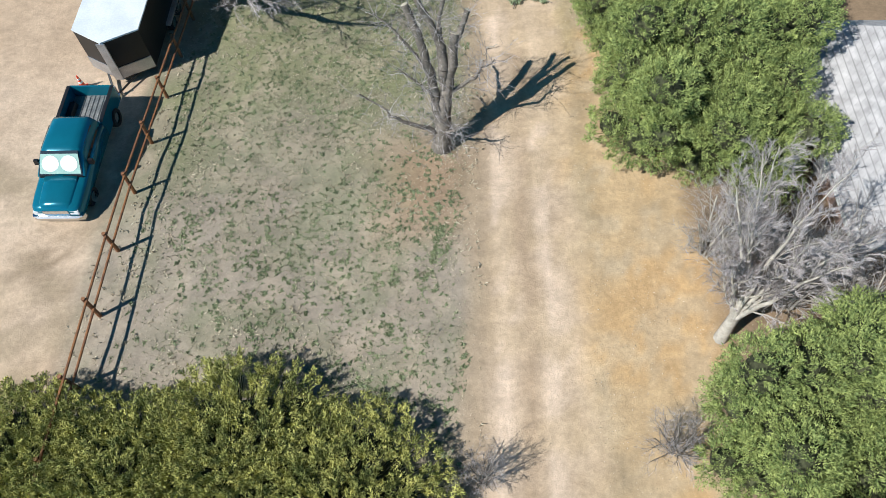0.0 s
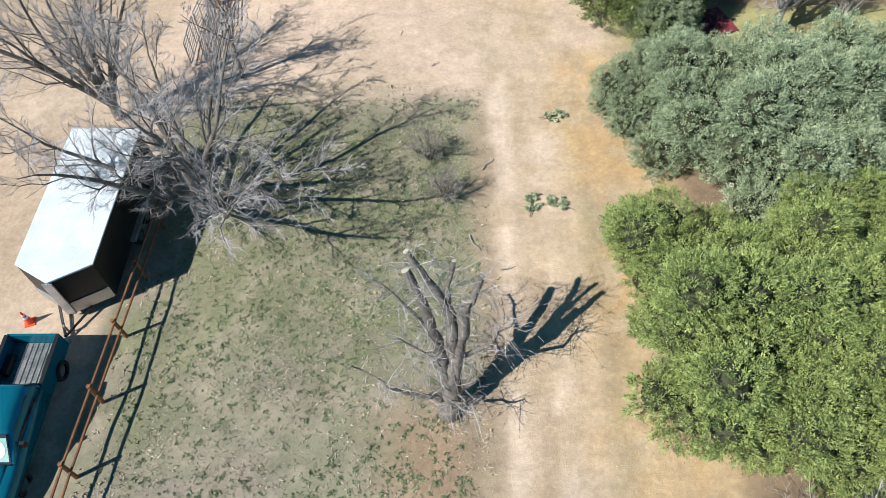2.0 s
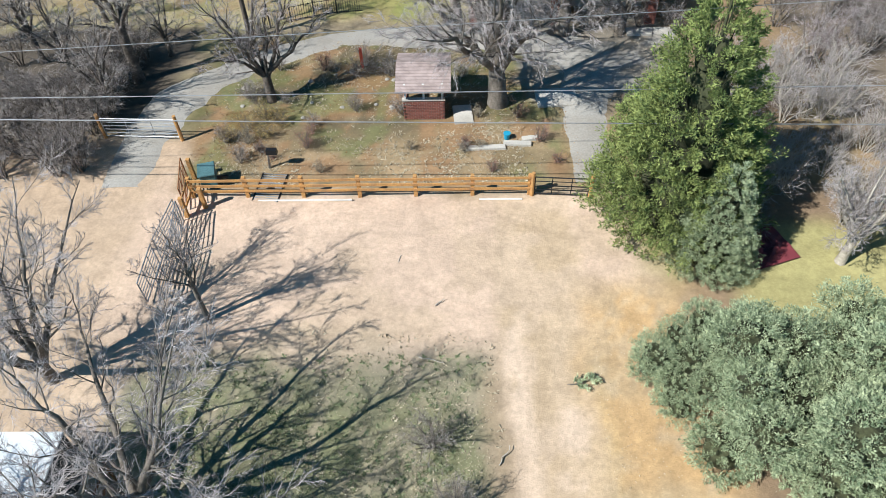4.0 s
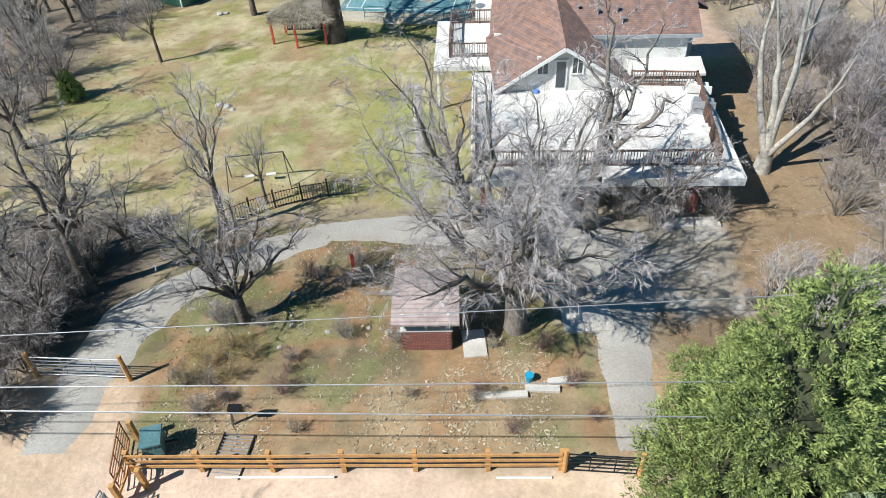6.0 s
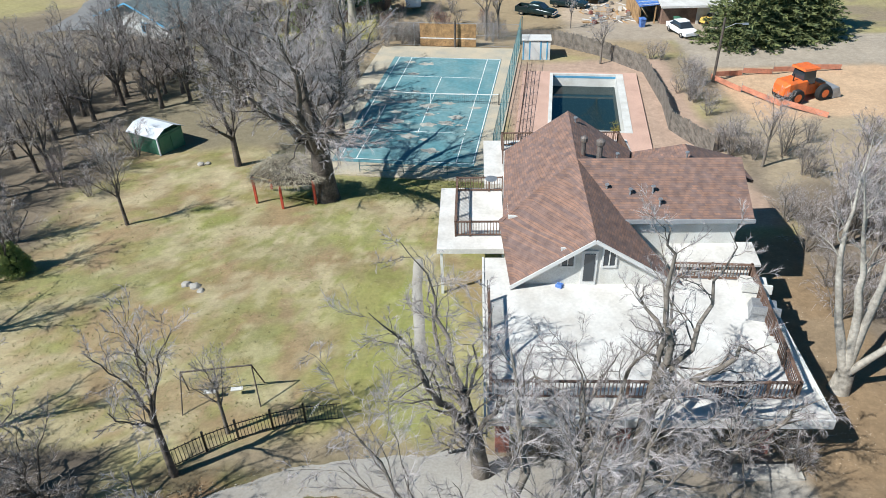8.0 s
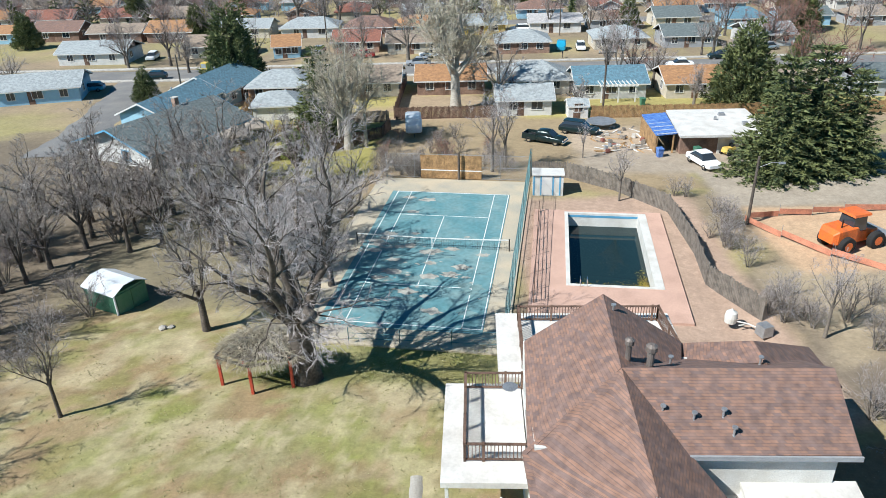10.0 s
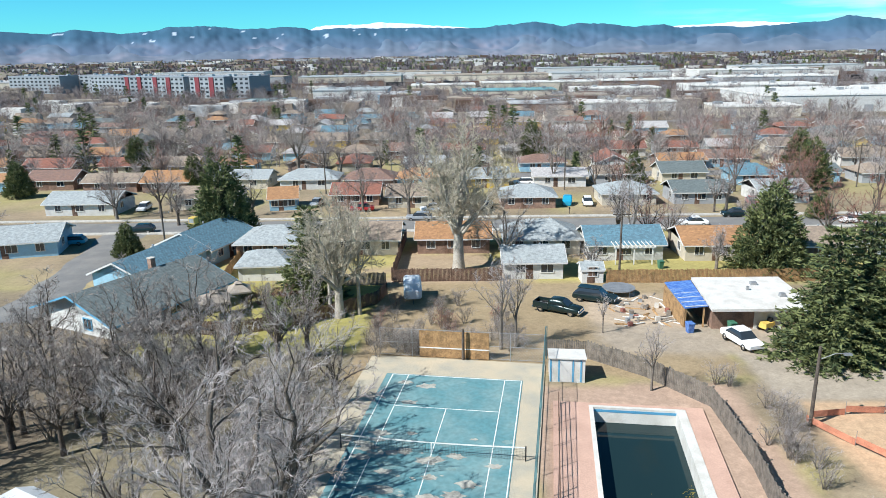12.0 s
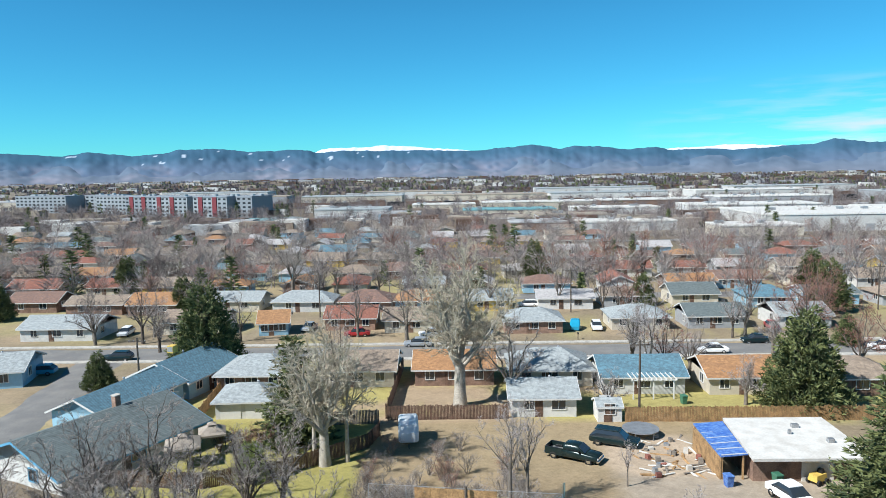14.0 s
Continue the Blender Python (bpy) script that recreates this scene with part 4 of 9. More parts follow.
def limb_tree(seed, H, R, r0, limbs=7, fork=0.25, n2=11, n3=9, n4=9, lean=(0, 0), droop=0.0, rough=0.10, fine=0.006, rise=0.5, second=0.42, sparse=0.15):
    """A bare tree: a short trunk that forks into curved limbs reaching for a domed crown, with branches, twigs and tips."""
    rng = np.random.RandomState(seed)
    lev = [[], [], [], [], []]

    def ring(p, d, L, n, wob, lift):
        pts = [p]
        for i in range(n):
            d = norm(d + rng.normal(0, wob, 3) + np.array([0, 0, lift]))
            pts.append(pts[-1] + d * L / n)
        return np.array(pts)

    def lay(pts, ra, rb, k):
        n = len(pts) - 1
        rr = rb + (ra - rb) * (1 - np.arange(n + 1) / n) ** 1.1
        for i in range(n):
            lev[k].append((pts[i], pts[i + 1], max(rr[i], fine), max(rr[i + 1], fine * 0.7), k))
        return rr

    def at(pts, rr, t):
        f = t * (len(pts) - 1)
        i = min(int(f), len(pts) - 2)
        g = f - i
        return pts[i] * (1 - g) + pts[i + 1] * g, norm(pts[i + 1] - pts[i]), rr[i] * (1 - g) + rr[i + 1] * g

    def side(tan):
        u = norm(np.cross(tan, rng.normal(0, 1, 3)))
        return u

    top = np.array([lean[0] * fork, lean[1] * fork, fork * H])
    foot = np.array([-0.3 * top[0] * (fork < 0.2), -0.3 * top[1] * (fork < 0.2), -0.7])
    tr = [foot + (top - foot) * f for f in (0.0, 0.3, 0.5, 0.75, 1.0)]
    rt = [r0 * 1.5, r0 * 1.15, r0 * 1.02, r0 * 0.94, r0 * 0.86]
    for i in range(4):
        lev[0].append((tr[i], tr[i + 1] + 0.06 * (tr[i + 1] - tr[i]), rt[i], rt[i + 1], 0))
    for i in range(limbs):
        a = 2 * math.pi * (i + 0.6 * rng.rand()) / limbs
        rho = (0.18 + 0.3 * rng.rand()) if i % 3 == 0 else rng.uniform(0.55, 0.95)
        goal = np.array([R * rho * math.cos(a) + lean[0], R * rho * math.sin(a) + lean[1], H * (fork + (1 - fork) * (1 - 0.62 * rho * rho) * rng.uniform(0.82, 1.0))])
        p0 = top * rng.uniform(0.72, 1.0) if fork > 0.06 else np.array([r0 * math.cos(a), r0 * math.sin(a), -0.2])
        mid = p0 + (goal - p0) * 0.45 + np.array([0, 0, rise * 0.3 * np.linalg.norm(goal[:2] - p0[:2])]) + rng.normal(0, 0.05 * H, 3)
        n = 11
        t = (np.arange(n + 1) / n)[:, None]
        pts = p0 * (1 - t) ** 2 + 2 * mid * t * (1 - t) + goal * t * t
        kink = np.cumsum(rng.normal(0, rough * H / n, (n + 1, 3)), 0)
        pts = pts + (kink - kink[0]) * np.minimum(1, 2 * t)
        L1 = np.linalg.norm(np.diff(pts, axis=0), axis=1).sum()
        rl = lay(pts, r0 * rng.uniform(0.40, 0.62), 0.012, 1)
        for j in range(n2):
            tt = sparse + (1 - sparse) * (j + rng.rand()) / n2
            p, tan, r = at(pts, rl, min(tt, 0.99))
            e = norm(tan * 0.85 + side(tan) * 0.8 + np.array([0, 0, 0.18]))
            L2 = second * L1 * (1.05 - 0.62 * tt) * rng.uniform(0.6, 1.25)
            q = ring(p, e, L2, 6, 0.10 + rough, 0.05)
            r2 = lay(q, min(r * 0.45, 0.07), 0.008, 2)
            for k in range(n3):
                t3 = 0.12 + 0.88 * (k + rng.rand()) / n3
                p3, tan3, rr3 = at(q, r2, min(t3, 0.99))
                e3 = norm(tan3 * 0.9 + side(tan3) * 0.75 + np.array([0, 0, 0.12 - droop]))
                L3 = 0.46 * L2 * (1.1 - 0.6 * t3) * rng.uniform(0.6, 1.25)
                w = ring(p3, e3, L3, 3, 0.14 + rough, 0.03 - 0.8 * droop)
                r3 = lay(w, min(rr3 * 0.5, 0.013), fine * 0.9, 3)
                for m in range(n4):
                    t4 = 0.15 + 0.85 * (m + rng.rand()) / n4
                    p4, tan4, _ = at(w, r3, min(t4, 0.99))
                    e4 = norm(tan4 * 0.95 + side(tan4) * 0.6 + np.array([0, 0, 0.08 - 1.2 * droop]))
                    lev[4].append((p4, p4 + e4 * (0.34 * L3 * rng.uniform(0.5, 1.3) + 0.07), fine, fine * 0.7, 4))

    def join(groups):
        V, F, k = [], [], 0
        for v, q in groups:
            V.append(v)
            F += (q + k).tolist()
            k += len(v)
        me = bpy.data.meshes.new("branches")
        me.from_pydata(np.concatenate(V).tolist(), [], F)
        return me

    wood = join([tubes(g, k) for g, k in ((lev[0], 8), (lev[1], 7), (lev[2], 4)) if g])
    wood.shade_smooth()
    return wood, join([tubes(lev[3], 3), spikes(lev[4])])


# ---- shapes of vegetation ----
BROAD = limb_tree(3, 9.5, 4.2, 0.24, 7, 0.28, 11, 9, 10, rough=0.10)
SPRAWL = limb_tree(8, 8.6, 6.6, 0.32, 9, 0.07, 13, 12, 13, rough=0.09, rise=0.3, second=0.46, droop=0.07, fine=0.0055)
VASE = limb_tree(9, 9.5, 5.0, 0.22, 9, 0.08, 12, 11, 12, rough=0.05, rise=0.6, second=0.42, fine=0.0055)
SILVER = limb_tree(10, 6.4, 3.9, 0.22, 9, 0.16, 12, 11, 13, lean=(1.3, 2.2), rough=0.09, rise=0.5, fine=0.0065)
GIANT = limb_tree(12, 16.5, 9.0, 0.78, 10, 0.24, 13, 11, 13, rough=0.13, rise=0.35, second=0.42, fine=0.009, droop=0.04)
ELM = limb_tree(15, 12.6, 7.2, 0.46, 11, 0.20, 13, 12, 16, lean=(-0.9, -0.6), droop=0.15, rough=0.13, rise=0.45, second=0.42, fine=0.0065)
COTTON = limb_tree(5, 19.5, 8.4, 0.66, 11, 0.26, 13, 11, 12, rough=0.13, rise=0.3, second=0.42, fine=0.024)
CROOK = limb_tree(64, 11.0, 5.2, 0.34, 6, 0.24, 11, 11, 13, lean=(-1.4, -0.2), rough=0.19, rise=0.45, second=0.42, droop=0.03, fine=0.0065)
CROOK2 = limb_tree(91, 13.0, 2.9, 0.34, 5, 0.34, 10, 9, 12, lean=(0.5, 0.4), rough=0.16, rise=0.7, second=0.36, fine=0.0065)
OAK = limb_tree(37, 8.5, 4.6, 0.30, 7, 0.22, 12, 11, 11, rough=0.14, rise=0.4, fine=0.0065)
TALL = limb_tree(17, 16.0, 3.6, 0.48, 5, 0.07, 9, 10, 10, rough=0.05, rise=0.8, second=0.24, sparse=0.5, fine=0.007)
SLIM = limb_tree(23, 8.0, 2.2, 0.13, 5, 0.40, 9, 8, 9, rough=0.10, rise=0.7, second=0.5)
BROAD2 = limb_tree(71, 9.5, 4.0, 0.22, 6, 0.26, 9, 8, 8, rough=0.11, fine=0.010)
OAK2 = limb_tree(73, 9.0, 4.4, 0.24, 6, 0.22, 9, 8, 8, rough=0.15, rise=0.4, fine=0.010)
TALL2 = limb_tree(79, 11.0, 3.0, 0.20, 5, 0.16, 9, 8, 8, rough=0.08, rise=0.7, fine=0.011)
BUSH = bare_shape(29, 3, r=0.10, stems=8, kids=(6, 6, 5), ratio=(0.5, 0.5, 0.55), spread=(38, 40, 40), wob=0.16, top=3, fine=0.005, lift=(0.0, 0.02, 0.02), count=(5, 3, 1, 1))
BUSH2 = bare_shape(31, 3, r=0.09, stems=6, kids=(5, 5, 4), ratio=(0.5, 0.5, 0.6), spread=(40, 42, 42), wob=0.16, top=3, fine=0.007, lift=(0.0, 0.02, 0.02), count=(4, 2, 1, 1))
JUN = conifer_shape(41, 5.5, 3.1, 960, 88, 0.082, plume=0.54, slim=0.48)
JUN2 = conifer_shape(43, 5.0, 3.0, 960, 88, 0.082, plume=0.54, slim=0.48)
CONE = conifer_shape(47, 9.0, 3.0, 1100, 100, 0.092, "cone", plume=0.62, slim=0.44)
SPRUCE = conifer_shape(53, 9.0, 3.7, 0, 17, 0.32, "tier", low=0.03, plume=0.80)
CONE2 = conifer_shape(47, 8.5, 3.3, 320, 38, 0.36, "cone", plume=1.1)
MAT = conifer_shape(59, 1.35, 3.4, 1050, 72, 0.08, "mat", plume=0.38, slim=0.45)


# ---- ground cover ----
def strewn(name, boxes, material, blades, size, label, seed, flat=False, patchy=1.0, width=0.2, ragged=0.0, rosette=0.35):
    """Uncountable small growth strewn over stretches of ground: (x0, x1, y0, y1, how many)."""
    g = np.random.RandomState(seed)
    P = []
    for x0, x1, y0, y1, n in boxes:
        x, y = g.uniform(x0, x1, n * 3), g.uniform(y0, y1, n * 3)
        x = x + ragged * (fbm(x, y, 3.0, seed + 5) - 0.5) * 4
        keep = (0.5 + patchy * (fbm(x, y, 2.2, seed) - 0.5) + 0.25 * (g.rand(n * 3) - 0.5)) > 0.47
        P.append(np.stack([x, y], -1)[keep][:n])
    P = np.concatenate(P)
    big = np.repeat(g.uniform(0.55, 1.35, len(P)), blades)
    P = np.repeat(P, blades, 0)
    n = len(P)
    z = np.interp(P[:, 1], GY, GZ) + ((fbm(P[:, 0], P[:, 1], 5, 11) - 0.5) * 0.25 + (fbm(P[:, 0], P[:, 1], 0.9, 15) - 0.5) * 0.07)
    A = np.concatenate([P + g.normal(0, 1, (n, 2)) * (size * rosette * big)[:, None], z[:, None] + (0.02 if flat else -0.01)], 1)
    D = g.normal(0, 1, (n, 3)) * np.array([1, 1, 0.05 if flat else 0.3])
    D[:, 2] = np.abs(D[:, 2]) + (0.0 if flat else 0.5)
    D /= np.linalg.norm(D, axis=1, keepdims=True)
    L = size * big * g.uniform(0.6, 1.4, n)
    tagged(part(name, raw(name, *points(A, A + D * L[:, None], L * width)), M[material]), label, "ground cover", kind="stuff")


strewn("weeds", [(-11.4, 0.2, -3, 34, 2600), (-9.5, 0.2, 5, 16, 1300), (-11, 0.3, 20, 31, 900)], "weed", 13, 0.075, "grey-green weed tufts scattered over the field", 1, False, 0.34, 0.34, 0.6, 0.5)
strewn("field_grass", [(-11.8, 0.6, -3, 34, 9000), (-8, 0.4, 18, 33, 3500)], "fieldgrass", 4, 0.075, "short faded grass over the field", 12, False, 0.6, 0.22, 0.4, 0.8)
strewn("dry_stalks", [(-12.6, 1.2, -3, 35, 5200), (-13, 3, 43.6, 48, 1800), (-13, 3, 47, 57, 1500)], "straw", 3, 0.11, "pale dry straw and stalks on the ground", 2, ragged=0.4)
strewn("fallen_leaves", [(-12, 1, -3, 34, 15000), (4.6, 11, -3, 36, 5000), (-14, 4, 44, 58, 5000), (8, 17, 46, 60, 2500), (14, 30, 52, 90, 2500), (-3, 1, 13, 19, 900)], "litter", 1, 0.038, "fallen pale brown leaves strewn on the earth", 3, True, 0.5, 0.3)
strewn("ochre_leaves", [(-12.8, -9.0, 46.4, 49.6, 2600), (-14, 4, 44, 58, 4200), (4.8, 9.5, 43.5, 52, 1600)], "rustleaves", 1, 0.05, "rust and ochre leaves under the garden trees", 13, True, 0.7, 0.35)
strewn("lawn_grass", [(-30, 1, 60, 86, 8000), (-12, 1, 82, 88, 1200), (-30, -11.5, 119, 140, 1500)], "lawngrass", 3, 0.08, "short patchy lawn grass", 4)

# ---- drives and streets ----
ribbon("driveway_1", [(-16.6, 43.6), (-16.6, 47), (-15.9, 50.5), (-13.4, 53.6), (-9.8, 56.2), (-5.5, 57.4), (-0.5, 57.2), (4.5, 56.2), (8.2, 54.6)], [3.6, 3.5, 3.5, 3.3, 3.4, 3.9, 3.9, 4.6, 5.0], M["gravel"],
       "grey gravel driveway curving up to the house", "driveway")
ribbon("driveway_2", [(5.9, 43.6), (6.0, 47), (6.2, 49.6), (6.8, 52.8), (7.4, 56.0)], [3.1, 3.2, 3.6, 4.2, 3.8], M["gravel"], "grey gravel driveway beside the rail gate", "driveway")
ribbon("road_1", [(-330, 175.6), (-120, 175.2), (0, 175.2), (120, 175.2), (330, 176)], [8.6] * 5, M["asphalt"], "worn grey asphalt street", "road", lift=0.10, step_m=6)
ribbon("road_2", [(-50.5, 128), (-51.5, 140), (-54.5, 158), (-57, 171.5)], [8.0, 8.0, 8.2, 9.0], M["asphalt"], "side street of patched grey asphalt", "road", lift=0.08, step_m=3)


def kerb(name, y):
    m = Mesh()
    x = -300.0
    while x < 300:
        m.box(x, y, gz(y) - 0.1, x + 5.98, y + 1.3, gz(y) + 0.16, 0.02)
        x += 6
    tagged(part(name, m, M["kerb"]), "pale concrete kerb and pavement along the street", "pavement", kind="structure")


kerb("pavement_1", 169.6)
kerb("pavement_2", 179.6)


# ---- fences ----
def rail_fence():
    """Two-rail fence of rusty pipe between leaning posts along the dirt lot."""
    f = thing("rail_fence", -12.1, 15, gz(15), 0, "rust-brown two-rail pipe fence beside the dirt lot", "fence")
    ys = [5.6 - 2.62 * 3 + 2.6 * i for i in range(13)]
    post = Mesh().bar((0, 0, -0.3), (0, 0, 1.28), 0.075, 8, 0.07).data("post")
    for y in ys:
        part("post", post, M["rust"], f, at=pose(0.02 * math.sin(y * 3), y - 15, gz(y) - gz(15), 2 * math.sin(y), 2 * math.cos(y * 2)))
    for h in (0.62, 1.18):
        for a, b in zip(ys, ys[1:]):
            part("rail", Mesh().bar((0.07, a - 15, gz(a) - gz(15) + h), (0.07, b - 15, gz(b) - gz(15) + h), 0.045, 6), M["rust"], f)
    f2 = thing("rail_fence", -4, 42.9, gz(42.9), 0, "orange timber post and rail fence beside the verge", "fence")
    xs = [2.83 - 2.63 * i for i in range(6)] + [-12.9]
    post = Mesh().box(-0.09, -0.09, -0.3, 0.09, 0.09, 1.28, 0.004).data("post")
    for x in xs:
        part("post", post, M["pinewood"], f2, at=pose(x + 4, 0, 0, 0, 0, 5 * math.sin(x)))
    for h in (0.5, 0.82, 1.15):
        for a, b in zip(xs, xs[1:]):
            part("rail", Mesh().plank((a + 4, -0.11, h + 0.02 * math.sin(a)), (b + 4, -0.11, h + 0.02 * math.sin(b)), 0.05, 0.13), M["pinewood"], f2)
    for x, y in ((-12.9, 41.6), (-13.2, 44.2), (-12.2, 42.2)):
        part("post", post, M["pinewood"], f2, at=pose(x + 4, y - 42.9, 0))
    for h in (0.5, 1.15):
        part("rail", Mesh().plank((-8.9, 0, h), (-8.9, -1.3, h), 0.05, 0.13), M["pinewood"], f2)


rail_fence()


def pipe_gate(name, x0, y0, x1, y1, h, bars, colour, label, posts=None):
    """A farm gate of level tubes with uprights, between two posts."""
    zx = gz(y0)
    L = math.hypot(x1 - x0, y1 - y0)
    g = thing(name, x0, y0, zx, math.degrees(math.atan2(y1 - y0, x1 - x0)), label, "gate")
    dz = gz(y1) - gz(y0)
    part("gate_frame", Mesh().bar((0.1, 0, 0.2), (L - 0.1, 0, 0.2 + dz), 0.03).bar((0.1, 0, h), (L - 0.1, 0, h + dz), 0.03).bar((0.1, 0, 0.2), (0.1, 0, h), 0.03).bar((L - 0.1, 0, 0.2 + dz), (L - 0.1, 0, h + dz), 0.03), M[colour], g)
    for i in range(1, bars):
        z = 0.2 + (h - 0.2) * i / bars
        part("bar", Mesh().bar((0.1, 0, z), (L - 0.1, 0, z + dz), 0.022, 5), M[colour], g)
    for k in (1 / 3, 2 / 3):
        part("brace", Mesh().bar((L * k, 0.03, 0.2 + dz * k), (L * k, 0.03, h + dz * k), 0.022, 5), M[colour], g)
    if posts:
        for px in (0, L):
            part("post", Mesh().bar((px, 0, -0.3), (px, 0, h + 0.25), 0.1, 8, 0.09), M[posts], g)
    return g


pipe_gate("pipe_gate", 2.95, 42.8, 5.6, 42.6, 1.2, 4, "black", "dark tubular steel gate across the dirt road", "pinewood")
pipe_gate("pipe_gate", -18.6, 47.4, -14.6, 47.2, 1.3, 5, "steel", "grey tubular gate across the gravel drive", "pinewood")
for a, b in (((-12.95, 41.3), (-12.6, 39.0)), ((-12.6, 38.9), (-12.5, 36.6)), ((-13.1, 41.4), (-13.3, 38.8)), ((-13.3, 38.7), (-13.2, 36.4)), ((-13.5, 44.2), (-13.0, 41.9))):
    pipe_gate("corral_panel", *a, *b, 1.45, 6, "steel" if a[1] < 44 else "rust", "rust-stained tubular corral panel standing on dirt")


def picket_run(name, pts, h, material, label, lean=0.03, gap=0.02, w=0.14, rails=True):
    """A board fence along a line of points; boards are uneven in height."""
    rng = random.Random(len(pts) * 7 + int(h * 10))
    f = thing(name, pts[0][0], pts[0][1], gz(pts[0][1]), 0, label, "fence")
    x0, y0, z0 = pts[0][0], pts[0][1], gz(pts[0][1])
    m = Mesh()
    for (ax, ay), (bx, by) in zip(pts, pts[1:]):
        L = math.hypot(bx - ax, by - ay)
        ux, uy = (bx - ax) / L, (by - ay) / L
        d = 0.0
        while d < L - 0.01:
            e = min(d + 2.4, L)
            s = d
            while s < e - 0.05:
                x, y = ax + ux * s - x0, ay + uy * s - y0
                z = gz(y + y0) - z0
                t = h * (0.93 + 0.1 * rng.random())
                o = lean * (rng.random() - 0.5)
                m.add([(x, y, z - 0.1), (x + ux * w, y + uy * w, z - 0.1), (x + ux * w - uy * o, y + uy * w + ux * o, z + t), (x - uy * o, y + ux * o, z + t),
                       (x - uy * 0.02, y + ux * 0.02, z - 0.1), (x + ux * w - uy * 0.02, y + uy * w + ux * 0.02, z - 0.1), (x + ux * w - uy * (o + 0.02), y + uy * w + ux * (o + 0.02), z + t), (x - uy * (o + 0.02), y + ux * (o + 0.02), z + t)],
                      [(0, 1, 2, 3), (7, 6, 5, 4), (3, 2, 6, 7), (0, 3, 7, 4), (1, 5, 6, 2)])
                s += w + gap
            x, y = ax + ux * d - x0, ay + uy * d - y0
            z = gz(y + y0) - z0
            part("post", Mesh().box(x - 0.05 - uy * 0.08, y - 0.05 + ux * 0.08, z - 0.2, x + 0.05 - uy * 0.08, y + 0.05 + ux * 0.08, z + h + 0.05), material, f)
            d = e
    tagged(part("board_facing", m, material, f), kind="stuff")
    return f


picket_run("board_fence", [(5.6, 117.8), (9.3, 117.2), (13.5, 113.5), (17.2, 108.2), (17.2, 100), (16.6, 95), (18.6, 89.5)], 1.7, M["oldwood"], "weathered grey board fence beside the pool yard")
picket_run("board_fence", [(-10.2, 142.4), (3.2, 142.6)], 1.7, M["brownwood"], "dark brown board fence behind the back yards")
picket_run("board_fence", [(15.8, 141.2), (38, 141.0), (60, 141.4)], 1.7, M["cedarwood"], "orange cedar board fence behind the back yards")
picket_run("board_fence", [(-10.6, 137.5), (-11.3, 134), (-18, 127.2), (-24.3, 124.0), (-38.5, 125.0)], 1.5, M["brownwood"], "dark weathered board fence round a lawn")
picket_run("board_fence", [(-10.4, 143), (-10.2, 165)], 1.7, M["brownwood"], "dark brown board fence between two yards")
picket_run("board_fence", [(-31.5, 143), (-33.5, 160)], 1.5, M["cedarwood"], "tan board fence between two yards")
picket_run("board_fence", [(-18.5, 140.6), (-11.0, 141.4)], 1.6, M["oldwood"], "grey board fence behind a small garage")


def iron_fence():
    """Black iron palings along the curved edge of the lawn."""
    pts = [(-13.4, 58.0), (-12.2, 58.9), (-11.0, 59.6), (-9.6, 60.2), (-8.2, 60.6), (-6.6, 60.8)]
    f = thing("iron_fence", pts[0][0], pts[0][1], gz(58), 0, "black iron picket fence on the lawn's curved edge", "fence")
    pale = Mesh().bar((0, 0, 0), (0, 0, 1.15), 0.014, 4).data("picket")
    post = Mesh().box(-0.04, -0.04, -0.2, 0.04, 0.04, 1.3).data("post")
    for a, b in zip(pts, pts[1:]):
        L = math.hypot(b[0] - a[0], b[1] - a[1])
        za, zb = gz(a[1]) - gz(58), gz(b[1]) - gz(58)
        for h in (0.15, 1.05):
            part("rail", Mesh().bar((a[0] - pts[0][0], a[1] - 58, za + h), (b[0] - pts[0][0], b[1] - 58, zb + h), 0.022, 4), M["black"], f)
        k = int(L / 0.14)
        for i in range(k):
            t = i / k
            part("post" if i == 0 else "picket", post if i == 0 else pale, M["black"], f, at=pose(a[0] + (b[0] - a[0]) * t - pts[0][0], a[1] + (b[1] - a[1]) * t - 58, za + (zb - za) * t))


iron_fence()


# ---- the terrace house ----
def railing(parent, pts, h=0.95, step_m=0.16, z=0.0):
    """Brown wooden balustrade along a line of points on a deck."""
    bal = Mesh().box(-0.02, -0.02, 0.08, 0.02, 0.02, h - 0.05).data("baluster")
    post = Mesh().box(-0.06, -0.06, 0, 0.06, 0.06, h + 0.08, 0.004).data("railing_post")
    for a, b in zip(pts, pts[1:]):
        L = math.hypot(b[0] - a[0], b[1] - a[1])
        part("handrail", Mesh().plank((a[0], a[1], z + h), (b[0], b[1], z + h), 0.14, 0.05), M["brownwood"], parent)
        part("bottom_rail", Mesh().plank((a[0], a[1], z + 0.1), (b[0], b[1], z + 0.1), 0.06, 0.08), M["brownwood"], parent)
        k = max(1, int(L / step_m))
        for i in range(k + 1):
            t = i / k
            isp = i % 12 == 0 or i == k
            part("railing_post" if isp else "baluster", post if isp else bal, M["brownwood"], parent, at=pose(a[0] + (b[0] - a[0]) * t, a[1] + (b[1] - a[1]) * t, z))


